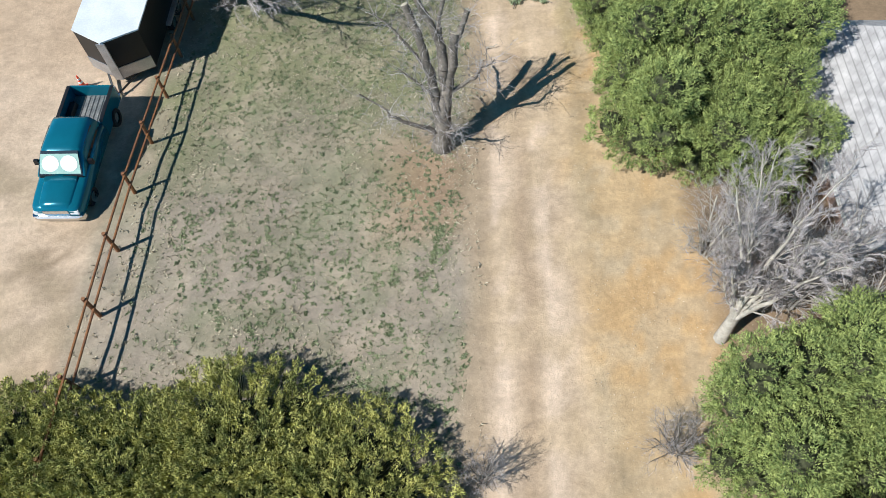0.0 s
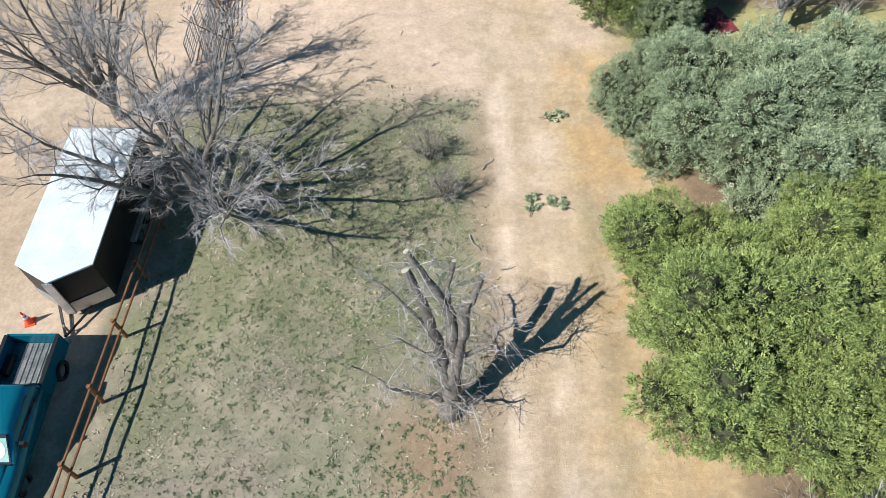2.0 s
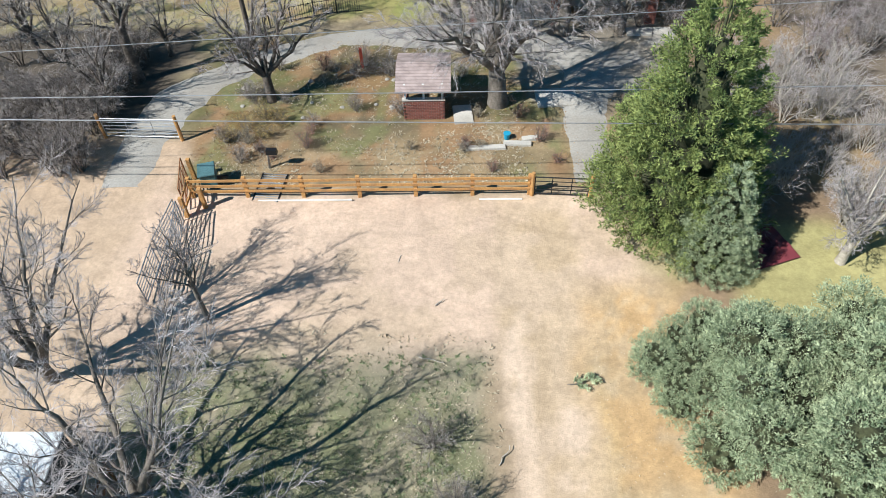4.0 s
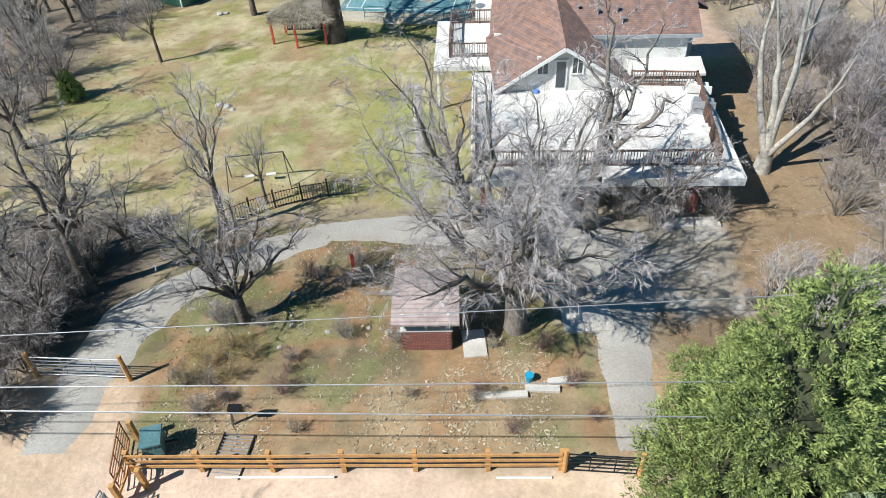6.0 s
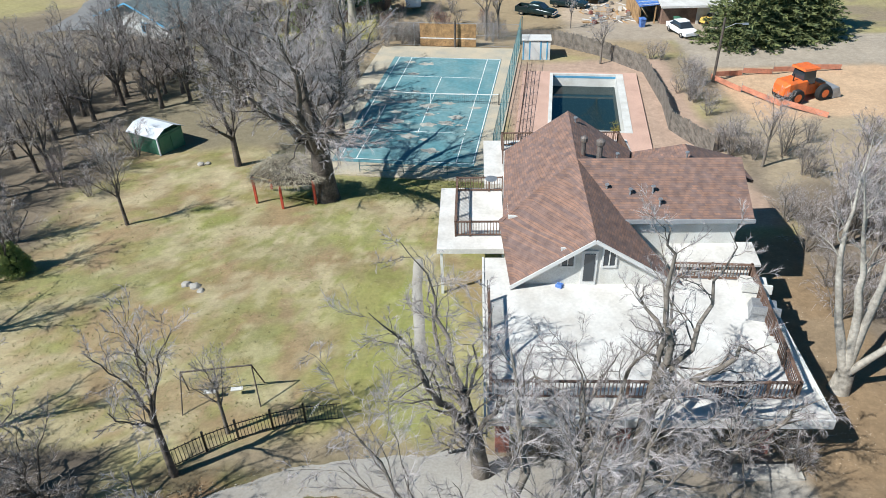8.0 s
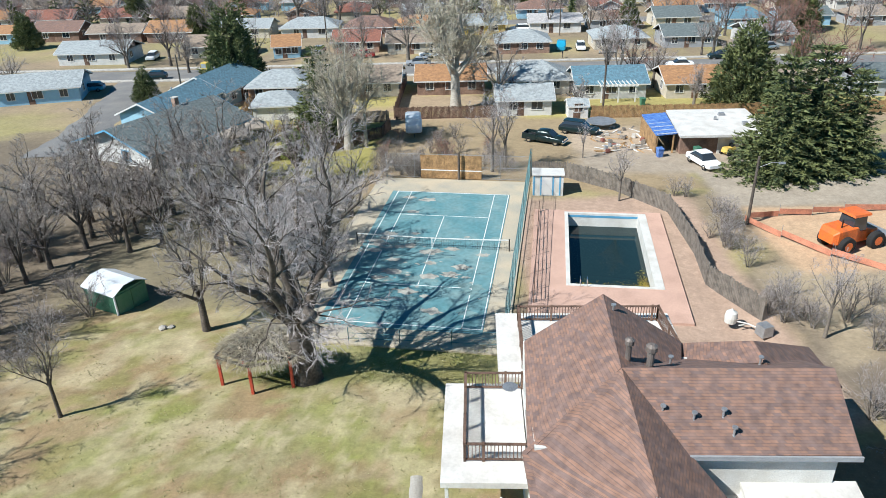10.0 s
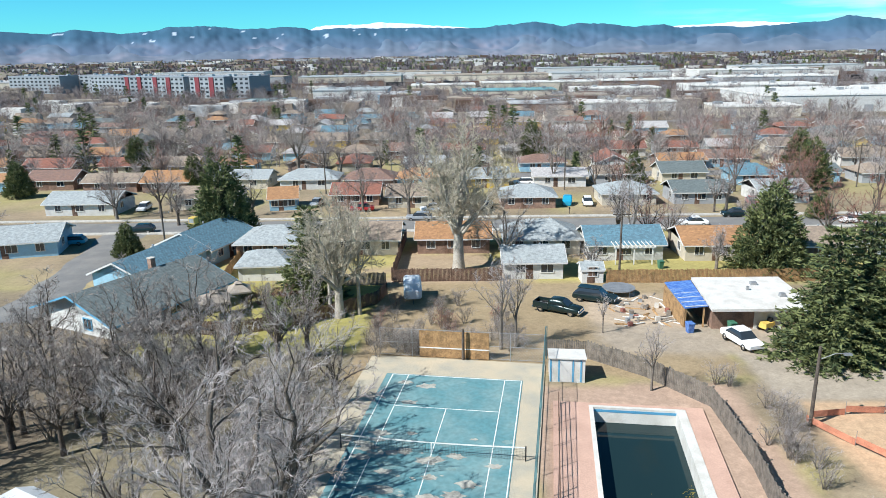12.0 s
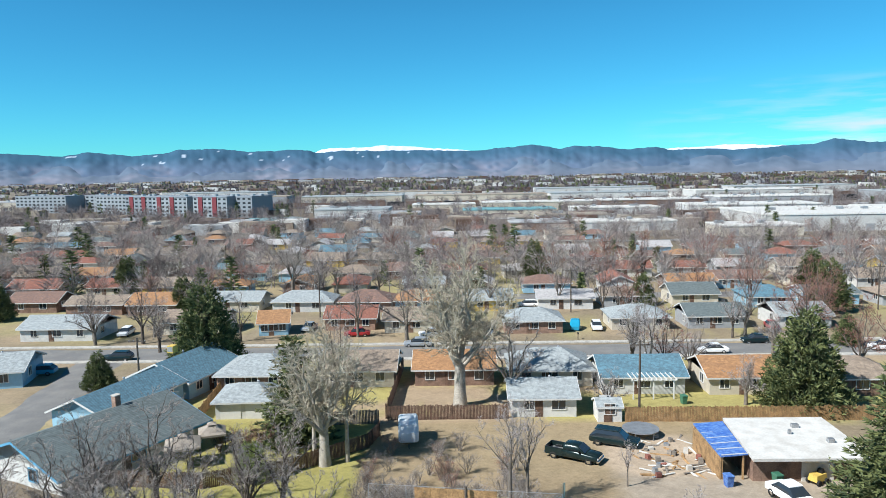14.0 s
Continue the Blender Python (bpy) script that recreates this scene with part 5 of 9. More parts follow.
def window(parent, x, y, z, w, h, nx, ny, frame_mat=None, thick=0.08):
    """A framed pane standing on the wall plane whose outward normal is (nx, ny)."""
    u = (-ny, nx)
    fr = frame_mat or M["trimwhite"]
    box = lambda a0, a1, z0, z1, o0, o1: Mesh().add([(x + u[0] * a + nx * o, y + u[1] * a + ny * o, c) for c in (z0, z1) for a, o in ((a0, o0), (a1, o0), (a1, o1), (a0, o1))],
                                                   [(3, 2, 1, 0), (4, 5, 6, 7), (0, 1, 5, 4), (1, 2, 6, 5), (2, 3, 7, 6), (3, 0, 4, 7)])
    f = Mesh()
    for a0, a1, z0, z1 in ((-w / 2 - 0.09, -w / 2, z - 0.09, z + h + 0.09), (w / 2, w / 2 + 0.09, z - 0.09, z + h + 0.09), (-w / 2, w / 2, z - 0.09, z), (-w / 2, w / 2, z + h, z + h + 0.09), (-0.025, 0.025, z, z + h)):
        b = box(a0, a1, z0, z1, -0.02, thick)
        f.add(b.v, b.f)
    wnd = part("window", f, fr, parent)
    part("pane", box(-w / 2, w / 2, z, z + h, -0.01, 0.025), M["glass"], wnd)
    return wnd


def terrace_house():
    D = 4.6
    h = thing("house", 6.07, 69.45, 0, -1.15, "large white house with brown shingle roof and rooftop terrace", "house")
    h.scale = (0.967, 1, 1)

    def P(name, m, material, label="", parent=h, bevel=0.0):
        m.v = [(x - 7, y - 70, z) for x, y, z in m.v]
        return part(name, m, material, parent, label, bevel=bevel)

    # lower storey and terrace slab
    P("wall", Mesh().box(1.6, 61.8, 0.4, 12.6, 70.4, D - 0.3), M["wallwhite"], "white-painted ground floor wall")
    P("wall", Mesh().box(2.0, 70.0, 0.2, 14.6, 78.2, D), M["wallwhite"])
    P("terrace", Mesh().solid([(0.85, 59.0, D), (15.0, 59.1, D), (15.0, 70.2, D), (0.75, 70.2, D)], 0.32), M["membrane"], "white membrane roof terrace")
    for x0, y0, x1, y1 in ((0.78, 58.90, 15.08, 59.0), (15.0, 59.0, 15.10, 70.2), (0.70, 59.0, 0.80, 70.2)):
        P("fascia", Mesh().box(x0, y0, D - 0.42, x1, y1, D + 0.05), M["trimwhite"])
    P("brick_pier", Mesh().box(12.4, 59.3, gz(59) - 0.3, 13.0, 59.9, D - 0.32), M["brick"], "red brick corner pier")
    P("brick_pier", Mesh().box(6.4, 59.3, gz(59) - 0.3, 7.0, 59.9, D - 0.32), M["brick"], "red brick pier")
    P("brick_pier", Mesh().box(1.2, 59.3, gz(59) - 0.3, 1.8, 59.9, D - 0.32), M["brick"], "red brick pier")
    # upper storey
    g = Mesh()
    g.add([(2.5, 67.9, D), (10.7, 67.9, D), (10.7, 67.9, 4.95), (6.3, 67.9, 7.35), (2.5, 67.9, 4.95), (2.5, 70.6, D), (10.7, 70.6, D), (10.7, 70.6, 4.95), (6.3, 70.6, 7.35), (2.5, 70.6, 4.95)],
          [(0, 1, 2, 3, 4), (9, 8, 7, 6, 5), (0, 4, 9, 5), (1, 6, 7, 2)])
    P("gable_wall", g, M["whitepaint"], "weathered white gable wall")
    P("wall", Mesh().box(2.1, 70.5, D, 14.3, 76.6, 7.0), M["whitepaint"], "white upper wall")
    P("wall", Mesh().box(2.1, 74.0, D, 9.6, 77.9, 7.0), M["whitepaint"])
    for x0, x1, y in ((2.1, 9.6, 77.9),):
        P("gable_wall", Mesh().add([(x0, y - 0.2, 7.0), (x1, y - 0.2, 7.0), (5.85, y - 0.2, 9.2), (x0, y, 7.0), (x1, y, 7.0), (5.85, y, 9.2)], [(0, 1, 2), (5, 4, 3), (0, 3, 4, 1), (1, 4, 5, 2), (2, 5, 3, 0)]), M["whitepaint"])
    P("gable_wall", Mesh().add([(14.3, 70.6, 7.0), (14.3, 76.6, 7.0), (14.3, 73.1, 8.8), (14.1, 70.6, 7.0), (14.1, 76.6, 7.0), (14.1, 73.1, 8.8)], [(0, 1, 2), (5, 4, 3)]), M["whitepaint"])
    # roofs
    T = 0.16
    P("roof", Mesh().solid([(8.0, 70.15, 7.02), (14.95, 70.2, 7.02), (14.75, 73.05, 9.0), (5.9, 73.05, 9.0)], T).solid([(5.9, 73.06, 9.0), (14.75, 73.06, 9.0), (14.95, 77.0, 6.7), (9.6, 77.0, 6.7)], T), M["brownroof"], "brown shingle cross roof")
    P("roof", Mesh().solid([(1.8, 70.4, 6.80), (5.9, 73.05, 9.0), (5.95, 78.3, 9.42), (2.15, 77.8, 7.1)], T).solid([(5.96, 78.3, 9.42), (5.91, 73.05, 9.0), (9.3, 75.6, 7.3), (9.95, 77.9, 6.95)], T), M["brownroof"], "brown shingle rear gable roof")
    P("roof", Mesh().solid([(2.15, 67.45, 4.85), (6.3, 67.45, 7.62), (5.9, 73.0, 9.02), (1.6, 70.5, 6.8)], T).solid([(6.31, 67.45, 7.62), (10.95, 67.45, 4.82), (8.2, 70.3, 7.06), (5.91, 73.0, 9.02)], T), M["brownroof"], "brown shingle front gable roof")
    P("bargeboard", Mesh().plank((2.1, 67.4, 4.72), (6.3, 67.4, 7.50), 0.05, 0.2).plank((6.3, 67.4, 7.50), (11.0, 67.4, 4.69), 0.05, 0.2), M["trimwhite"])
    P("roof", Mesh().solid([(9.6, 76.4, 6.9), (12.5, 74.2, 8.4), (12.5, 75.9, 8.4), (9.8, 78.2, 6.7)], T).solid([(12.5, 74.2, 8.4), (16.7, 75.3, 6.35), (16.6, 78.6, 6.2), (12.5, 75.9, 8.4)], T).solid([(9.6, 76.4, 6.9), (16.7, 75.3, 6.35), (12.5, 74.2, 8.4)], T).solid([(9.8, 78.2, 6.7), (12.5, 75.9, 8.4), (16.6, 78.6, 6.2)], T), M["brownroof"], "brown shingle hipped rear roof")
    P("wall", Mesh().box(10.2, 75.6, 0.3, 16.2, 78.2, 6.1), M["wallwhite"])
    P("canopy", Mesh().solid([(10.6, 68.9, 5.05), (15.3, 68.9, 5.05), (15.3, 70.6, 5.3), (10.6, 70.6, 5.3)], 0.14), M["membrane"], "white flat canopy")
    # the shade under this eave is put into the board's grey colour
    P("fascia", Mesh().box(8.2, 70.08, 6.78, 15.0, 70.16, 7.0), M["wallgrey"], "eaves board greyed for the shade under the roof edge")
    # gable windows and door
    for x, w in ((5.05, 0.6), (7.15, 0.6)):
        window(h, x - 7, 67.9 - 70, 5.75, w, 1.0, 0, -1)
    d = P("door", Mesh().box(5.75, 67.82, D, 6.55, 67.9, 6.65), M["trimwhite"], "white glazed door")
    part("pane", Mesh().box(-1.12, -2.21, 4.85, -0.58, -2.17, 6.5), M["glass"], d)
    for x in (3.2, 5.4, 8.6, 11.2):
        window(h, x - 7, 61.8 - 70, 2.6, 1.3, 1.1, 0, -1)
    for y in (72.2, 75.6):
        window(h, 2.1 - 7, y - 70, 5.3, 1.1, 1.1, -1, 0)
    # side and back decks
    P("side_deck", Mesh().solid([(-1.85, 71.0, D), (2.05, 71.0, D), (2.05, 77.7, D), (-1.85, 77.7, D)], 0.3), M["membrane"], "white flat side deck")
    P("back_deck", Mesh().solid([(0.9, 78.2, D), (11.1, 78.2, D), (11.1, 84.3, D), (0.9, 84.3, D)], 0.3), M["membrane"], "white flat back deck")
    for x, y in ((-1.6, 71.3), (-1.6, 77.4), (1.2, 84.0), (10.8, 84.0), (6, 84.0), (1.2, 80)):
        P("deck_post", Mesh().box(x - 0.08, y - 0.08, gz(y) - 0.2, x + 0.08, y + 0.08, D - 0.3), M["trimwhite"])
    railing(h, [(-6.0, -3.6), (-6.0, -9.9), (6.9, -9.9), (7.5, -1.8), (3.6, -1.6)], z=D)
    railing(h, [(-4.95, 2.3), (-7.8, 2.3), (-7.8, 7.3), (-4.95, 7.3)], z=D)
    railing(h, [(-4.8, 9.0), (-4.8, 13.5), (3.3, 13.5), (3.6, 9.4)], z=D)
    # roof fittings
    for x, y, z, r, hh in ((7.15, 73.3, 8.95, 0.16, 1.0), (6.35, 73.9, 9.05, 0.13, 0.8)):
        ch = P("flue", Mesh().lathe([(r, z - 0.3), (r, z + hh - 0.3), (r * 1.6, z + hh - 0.25), (r * 1.6, z + hh - 0.05), (r * 0.7, z + hh + 0.05)], 10, x, y), M["flue"], "brown metal flue with cowl")
    for x, y, z in ((8.4, 74.5, 8.2), (7.4, 71.6, 7.9), (9.8, 71.4, 7.9), (8.6, 71.3, 7.8), (10.1, 70.8, 7.5), (6.3, 77.3, 9.1), (12.2, 74.2, 8.4)):
        P("roof_vent", Mesh().lathe([(0.14, z - 0.25), (0.05, z - 0.02), (0.05, z + 0.28), (0.12, z + 0.3), (0.12, z + 0.36)], 8, x, y), M["steel"])
    P("satellite_dish", Mesh().lathe([(0.02, 0), (0.2, 0.05), (0.33, 0.14), (0.35, 0.16)], 14, 1.25, 73.9), M["steel"]).location.z = 7.2
    return h


terrace_house()
for x, y, w, col, nm, lab in ((13.2, 66.6, 1.4, "whitepaint", "patio_chair", "white plastic chair on the terrace"), (13.1, 64.9, 1.3, "steel", "folded_cover", "grey crumpled cover on the terrace"), (12.8, 62.6, 0.8, "whitepaint", "storage_box", "white box on the terrace"), (3.8, 67.2, 0.35, "bluecloth", "plant_pot", "small blue pot beside the gable wall")):
    m = Mesh().box(-w / 2, -w / 2, 0, w / 2, w / 2, w * 0.35, w * 0.08).box(-w / 2, w * 0.36, w * 0.3, w / 2, w / 2, w * 0.62, 0.03)
    tagged(part(nm, m, M[col], at=pose(x, y, 4.605, 0, 0, x * 40)), lab, nm.split("_")[-1])


# ---- court and pool ----
def court():
    c = thing("tennis_court", -3.95, 101.5, 0, -8.0, "faded teal tennis court with worn patches and white lines", "court", kind="structure")
    part("apron", Mesh().solid([(-8.2, -14.5, 0.06), (7.3, -14.5, 0.06), (7.3, 15.5, 0.06), (-8.2, 15.5, 0.06)], 0.3), M["courtedge"], c)
    part("playing_surface", Mesh().solid([(-6.0, -12.4, 0.085), (5.56, -12.4, 0.085), (5.56, 11.98, 0.085), (-6.0, 11.98, 0.085)], 0.05), M["court"], c)
    lines = [(-5.485, -11.9, 5.485, -11.82), (-5.485, 11.82, 5.485, 11.9), (-5.485, -11.9, -5.41, 11.9), (5.41, -11.9, 5.485, 11.9), (-4.115, -11.9, -4.05, 11.9), (4.05, -11.9, 4.115, 11.9),
             (-4.115, -6.43, 4.115, -6.37), (-4.115, 6.37, 4.115, 6.43), (-0.03, -6.4, 0.03, 6.4)]
    for x0, y0, x1, y1 in lines:
        part("line", Mesh().box(x0, y0, 0.08, x1, y1, 0.092), M["line"], c)
    rng = random.Random(5)
    for i in range(110):
        x, y, r = rng.choice([rng.uniform(-5.6, 5.2), rng.gauss(-3.0, 1.6)]), rng.choice([rng.uniform(-11.6, 11), rng.uniform(-11, 0), rng.gauss(-4, 2.5), rng.gauss(0, 0.8)]), rng.choice([0.10, 0.14, 0.2, 0.3, 0.45, 0.6])
        if abs(y) > 11.5 or abs(x) > 5.2:
            continue
        k = 17
        w = [rng.uniform(0.55, 1.35) for _ in range(k)]
        vs = [(x + 1.3 * r * w[j] * math.cos(2 * math.pi * j / k), y + 0.75 * r * w[(j + 3) % k] * math.sin(2 * math.pi * j / k), 0.0862 + 0.0003 * (i % 60) + 0.00002 * i) for j in range(k)]
        part("worn_patch", Mesh().add(vs, [tuple(range(k))]), M[rng.choice(["courtworn", "courtworn", "courtfaded"])], c)
    n = thing("tennis_net", -3.95, 101.5, 0.085, -8.0, "dark tennis net with white tape across the court", "net")
    m = Mesh()
    k = 64
    for i in range(k + 1):
        x = -6.4 + 12.8 * i / k
        s = 0.12 * (1 - (x / 6.4) ** 2)
        m.bar((x, 0, 0.05), (x, 0, 0.98 - s), 0.006, 3)
    for j in range(8):
        for i in range(8):
            a, b = -6.4 + 1.6 * i, -4.8 + 1.6 * i
            m.bar((a, 0, 0.08 + j * 0.12), (b, 0, 0.08 + j * 0.12), 0.006, 3)
    part("mesh", m, M["net"], n)
    for i in range(8):
        a, b = -6.4 + 1.6 * i, -4.8 + 1.6 * i
        part("tape", Mesh().plank((a, 0, 0.99 - 0.12 * (1 - (a / 6.4) ** 2)), (b, 0, 0.99 - 0.12 * (1 - (b / 6.4) ** 2)), 0.03, 0.09), M["line"], n)
    part("centre_strap", Mesh().box(-0.04, -0.02, 0.0, 0.04, 0.02, 0.86), M["line"], n)
    for x in (-6.4, 6.4):
        part("post", Mesh().bar((x, 0, -0.02), (x, 0, 1.08), 0.05, 8), M["black"], n)


court()


def chain_link(pts, h, material, label, cell=0.28):
    """Chain-link fence: posts, top rail and crossing wires."""
    f = thing("chain_link_fence", pts[0][0], pts[0][1], gz(pts[0][1]), 0, label, "fence")
    x0, y0 = pts[0]
    for (ax, ay), (bx, by) in zip(pts, pts[1:]):
        L = math.hypot(bx - ax, by - ay)
        k = max(1, round(L / 3.0))
        for i in range(k + 1):
            t = i / k
            part("post", Mesh().bar((ax + (bx - ax) * t - x0, ay + (by - ay) * t - y0, -0.1), (ax + (bx - ax) * t - x0, ay + (by - ay) * t - y0, h), 0.035, 6), material, f)
        for z in (0.1, h / 2, h):
            part("rail", Mesh().bar((ax - x0, ay - y0, z), (bx - x0, by - y0, z), 0.022, 5), material, f)
        m = Mesh()
        ux, uy = (bx - ax) / L, (by - ay) / L
        for sgn in (1, -1):
            s = -h if sgn > 0 else 0.0
            while s < (L if sgn > 0 else L + h):
                a, b = s, s + sgn * h
                za, zb = 0.0, h
                lo, hi = 0.0, L
                ta, tb = 0.0, 1.0
                if sgn > 0:
                    ta, tb = max(0, (lo - a) / h), min(1, (hi - a) / h)
                else:
                    ta, tb = max(0, (a - hi) / h), min(1, (a - lo) / h)
                if tb > ta:
                    pa, pb = a + (b - a) * ta, a + (b - a) * tb
                    m.bar((ax - x0 + ux * pa, ay - y0 + uy * pa, h * ta), (ax - x0 + ux * pb, ay - y0 + uy * pb, h * tb), 0.006, 3)
                s += cell
        part("wire_mesh", m, material, f)


chain_link([(1.3, 87.3), (5.45, 116.2), (5.6, 116.4)], 3.0, M["link"], "teal-painted chain-link fence along the tennis court")
chain_link([(5.4, 116.3), (-9.2, 118.3)], 2.6, M["steel"], "grey chain-link fence behind the tennis court")
chain_link([(-9.0, 87.6), (1.2, 86.6)], 1.0, M["link"], "low chain-link fence in front of the tennis court")


def backboard():
    b = thing("backboard", -2.5, 117.4, 0, -8, "tan plywood practice board with a white net line", "backboard")
    for i in range(5):
        part("panel", Mesh().box(-3.15 + 1.26 * i, -0.06, 0.0, -1.9 + 1.26 * i, 0.0, 2.5), M["cedarwood"], b, bevel=0.01)
    part("line", Mesh().box(-3.15, -0.075, 0.85, 3.15, -0.06, 0.95), M["line"], b)
    for x in (-3, -1, 1, 3):
        part("post", Mesh().box(x - 0.06, 0.002, -0.2, x + 0.06, 0.12, 2.6), M["oldwood"], b)


backboard()


def pool():
    p = thing("swimming_pool", POOL[0], POOL[1], 0, POOL[2], "half-empty swimming pool with dark green water and white rim", "pool", kind="structure")
    part("deck", Mesh().solid([(-6.1, -11.2, 0.13), (-3.4, -11.2, 0.13), (-3.4, 7.2, 0.13), (-6.1, 7.2, 0.13)], 0.28).solid([(3.75, -11.2, 0.13), (5.1, -11.2, 0.13), (5.1, 7.2, 0.13), (3.75, 7.2, 0.13)], 0.28)
         .solid([(-3.4, 6.78, 0.13), (3.75, 6.78, 0.13), (3.75, 7.2, 0.13), (-3.4, 7.2, 0.13)], 0.28).solid([(-3.4, -11.2, 0.13), (3.75, -11.2, 0.13), (3.75, -6.78, 0.13), (-3.4, -6.78, 0.13)], 0.28), M["pinkdeck"], p, "pink concrete pool deck")
    rim = Mesh()
    for x0, y0, x1, y1 in ((-3.4, -6.78, -3.08, 6.78), (3.08, -6.78, 3.75, 6.78), (-3.08, 6.48, 3.08, 6.78), (-3.08, -6.78, 3.08, -6.48)):
        rim.box(x0, y0, -0.05, x1, y1, 0.16)
    part("rim", rim, M["whitepaint"], p, "white pool rim")
    sh = Mesh()
    for x0, y0, x1, y1 in ((-3.3, -6.6, -3.08, 6.6), (3.08, -6.6, 3.3, 6.6), (-3.3, 6.48, 3.3, 6.7), (-3.3, -6.7, 3.3, -6.48)):
        sh.box(x0, y0, -2.6, x1, y1, -0.05)
    part("shell", sh, M["whitepaint"], p, "stained white pool wall")
    part("tile_band", Mesh().box(-3.08, 6.46, -0.22, 3.08, 6.478, -0.02), M["poolblue"], p, "blue tile band")
    part("water", Mesh().box(-3.1, -6.5, -2.3, 3.1, 6.5, -1.1), M["water"], p, "murky dark water")
    rng = np.random.RandomState(4)
    n = 5200
    far = np.abs(rng.normal(0, 1.0, n))
    x = np.where(rng.rand(n) < 0.35, 3.0 - np.abs(rng.normal(0, 0.45, n)), rng.uniform(-3.0, 3.0, n))
    y = -6.35 + far * np.where(x > 2.2, 1.5, 0.9) + 0.9 * (fbm(x, far, 1.6, 5) - 0.4)
    C = np.stack([np.clip(x, -3, 3), np.clip(y, -6.4, 6), np.full(n, -1.09)], -1)
    N = np.stack([rng.normal(0, 1, n), rng.normal(0, 1, n), np.full(n, 0.02)], -1)
    V, F = spikes([(C[i], C[i] + norm(N[i]) * 0.12, 0.022, 0, 0) for i in range(n)])
    V[:, 2] = np.clip(V[:, 2], -1.11, -1.085)
    part("algae", raw("algae", V, F), M["scum"], p, "yellow-brown floating algae")
    l = thing("pool_ladder", POOL[0] - 2.9, POOL[1] - 6.2, 0.16, POOL[2], "small chrome pool ladder", "ladder")
    for x in (-0.25, 0.25):
        part("stile", Mesh().bar((x, -0.4, -0.02), (x, -0.35, 0.6), 0.025).bar((x, -0.35, 0.6), (x, 0.1, 0.6), 0.025).bar((x, 0.1, 0.6), (x, 0.15, -1.0), 0.025), M["chrome"], l)
    f = thing("pool_fence", 3.6, 92.4, 0.1, 0, "low brown metal railing beside the pool deck", "fence")
    for i in range(9):
        y = i * 2.0
        part("post", Mesh().bar((0.125 * y, y, 0), (0.125 * y, y, 1.1), 0.03), M["brownwood"], f)
    for z in (0.3, 0.7, 1.08):
        part("rail", Mesh().bar((0, 0, z), (2.0, 16, z), 0.022), M["brownwood"], f)


wm = bpy.data.materials.new("murky_water")
wm.use_nodes = True
wb = wm.node_tree.nodes["Principled BSDF"]
wb.inputs["Base Color"].default_value, wb.inputs["Roughness"].default_value, wb.inputs["IOR"].default_value = (0.012, 0.028, 0.03, 1), 0.06, 1.33
wt, wnz = wm.node_tree.nodes.new("ShaderNodeTexNoise"), wm.node_tree.nodes.new("ShaderNodeBump")
wt.inputs["Scale"].default_value = 3.0
wnz.inputs["Strength"].default_value = 0.06
wm.node_tree.links.new(wt.outputs["Fac"], wnz.inputs["Height"])
wm.node_tree.links.new(wnz.outputs["Normal"], wb.inputs["Normal"])
M["water"] = wm
pool()


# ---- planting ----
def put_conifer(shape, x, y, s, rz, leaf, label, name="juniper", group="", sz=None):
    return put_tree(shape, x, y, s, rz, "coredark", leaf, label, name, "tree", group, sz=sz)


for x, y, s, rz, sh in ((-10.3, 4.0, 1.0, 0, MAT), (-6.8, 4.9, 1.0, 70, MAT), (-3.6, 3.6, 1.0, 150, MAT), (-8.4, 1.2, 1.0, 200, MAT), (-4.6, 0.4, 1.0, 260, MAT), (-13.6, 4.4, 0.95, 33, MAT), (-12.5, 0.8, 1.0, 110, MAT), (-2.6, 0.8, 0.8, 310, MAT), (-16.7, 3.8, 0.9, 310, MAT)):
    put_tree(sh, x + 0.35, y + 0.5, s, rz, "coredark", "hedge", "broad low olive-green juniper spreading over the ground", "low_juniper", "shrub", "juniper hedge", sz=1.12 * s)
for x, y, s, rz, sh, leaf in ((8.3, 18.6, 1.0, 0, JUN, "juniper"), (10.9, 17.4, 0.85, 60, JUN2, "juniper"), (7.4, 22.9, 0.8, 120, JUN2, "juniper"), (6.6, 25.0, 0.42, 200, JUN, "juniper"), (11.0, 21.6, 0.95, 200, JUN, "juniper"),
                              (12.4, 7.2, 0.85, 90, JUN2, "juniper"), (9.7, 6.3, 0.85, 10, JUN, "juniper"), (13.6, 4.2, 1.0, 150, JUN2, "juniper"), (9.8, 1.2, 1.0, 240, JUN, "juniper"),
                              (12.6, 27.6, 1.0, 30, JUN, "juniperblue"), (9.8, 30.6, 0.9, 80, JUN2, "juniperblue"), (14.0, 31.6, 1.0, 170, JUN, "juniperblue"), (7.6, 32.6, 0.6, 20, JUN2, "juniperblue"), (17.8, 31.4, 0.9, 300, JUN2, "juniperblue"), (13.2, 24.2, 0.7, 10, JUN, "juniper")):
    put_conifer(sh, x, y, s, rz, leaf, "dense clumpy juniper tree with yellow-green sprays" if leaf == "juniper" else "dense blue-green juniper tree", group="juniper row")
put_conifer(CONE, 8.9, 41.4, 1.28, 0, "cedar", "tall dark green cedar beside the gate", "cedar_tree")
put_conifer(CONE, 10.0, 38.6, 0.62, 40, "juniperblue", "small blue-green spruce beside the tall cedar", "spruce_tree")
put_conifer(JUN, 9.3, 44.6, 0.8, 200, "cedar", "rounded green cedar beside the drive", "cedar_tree")

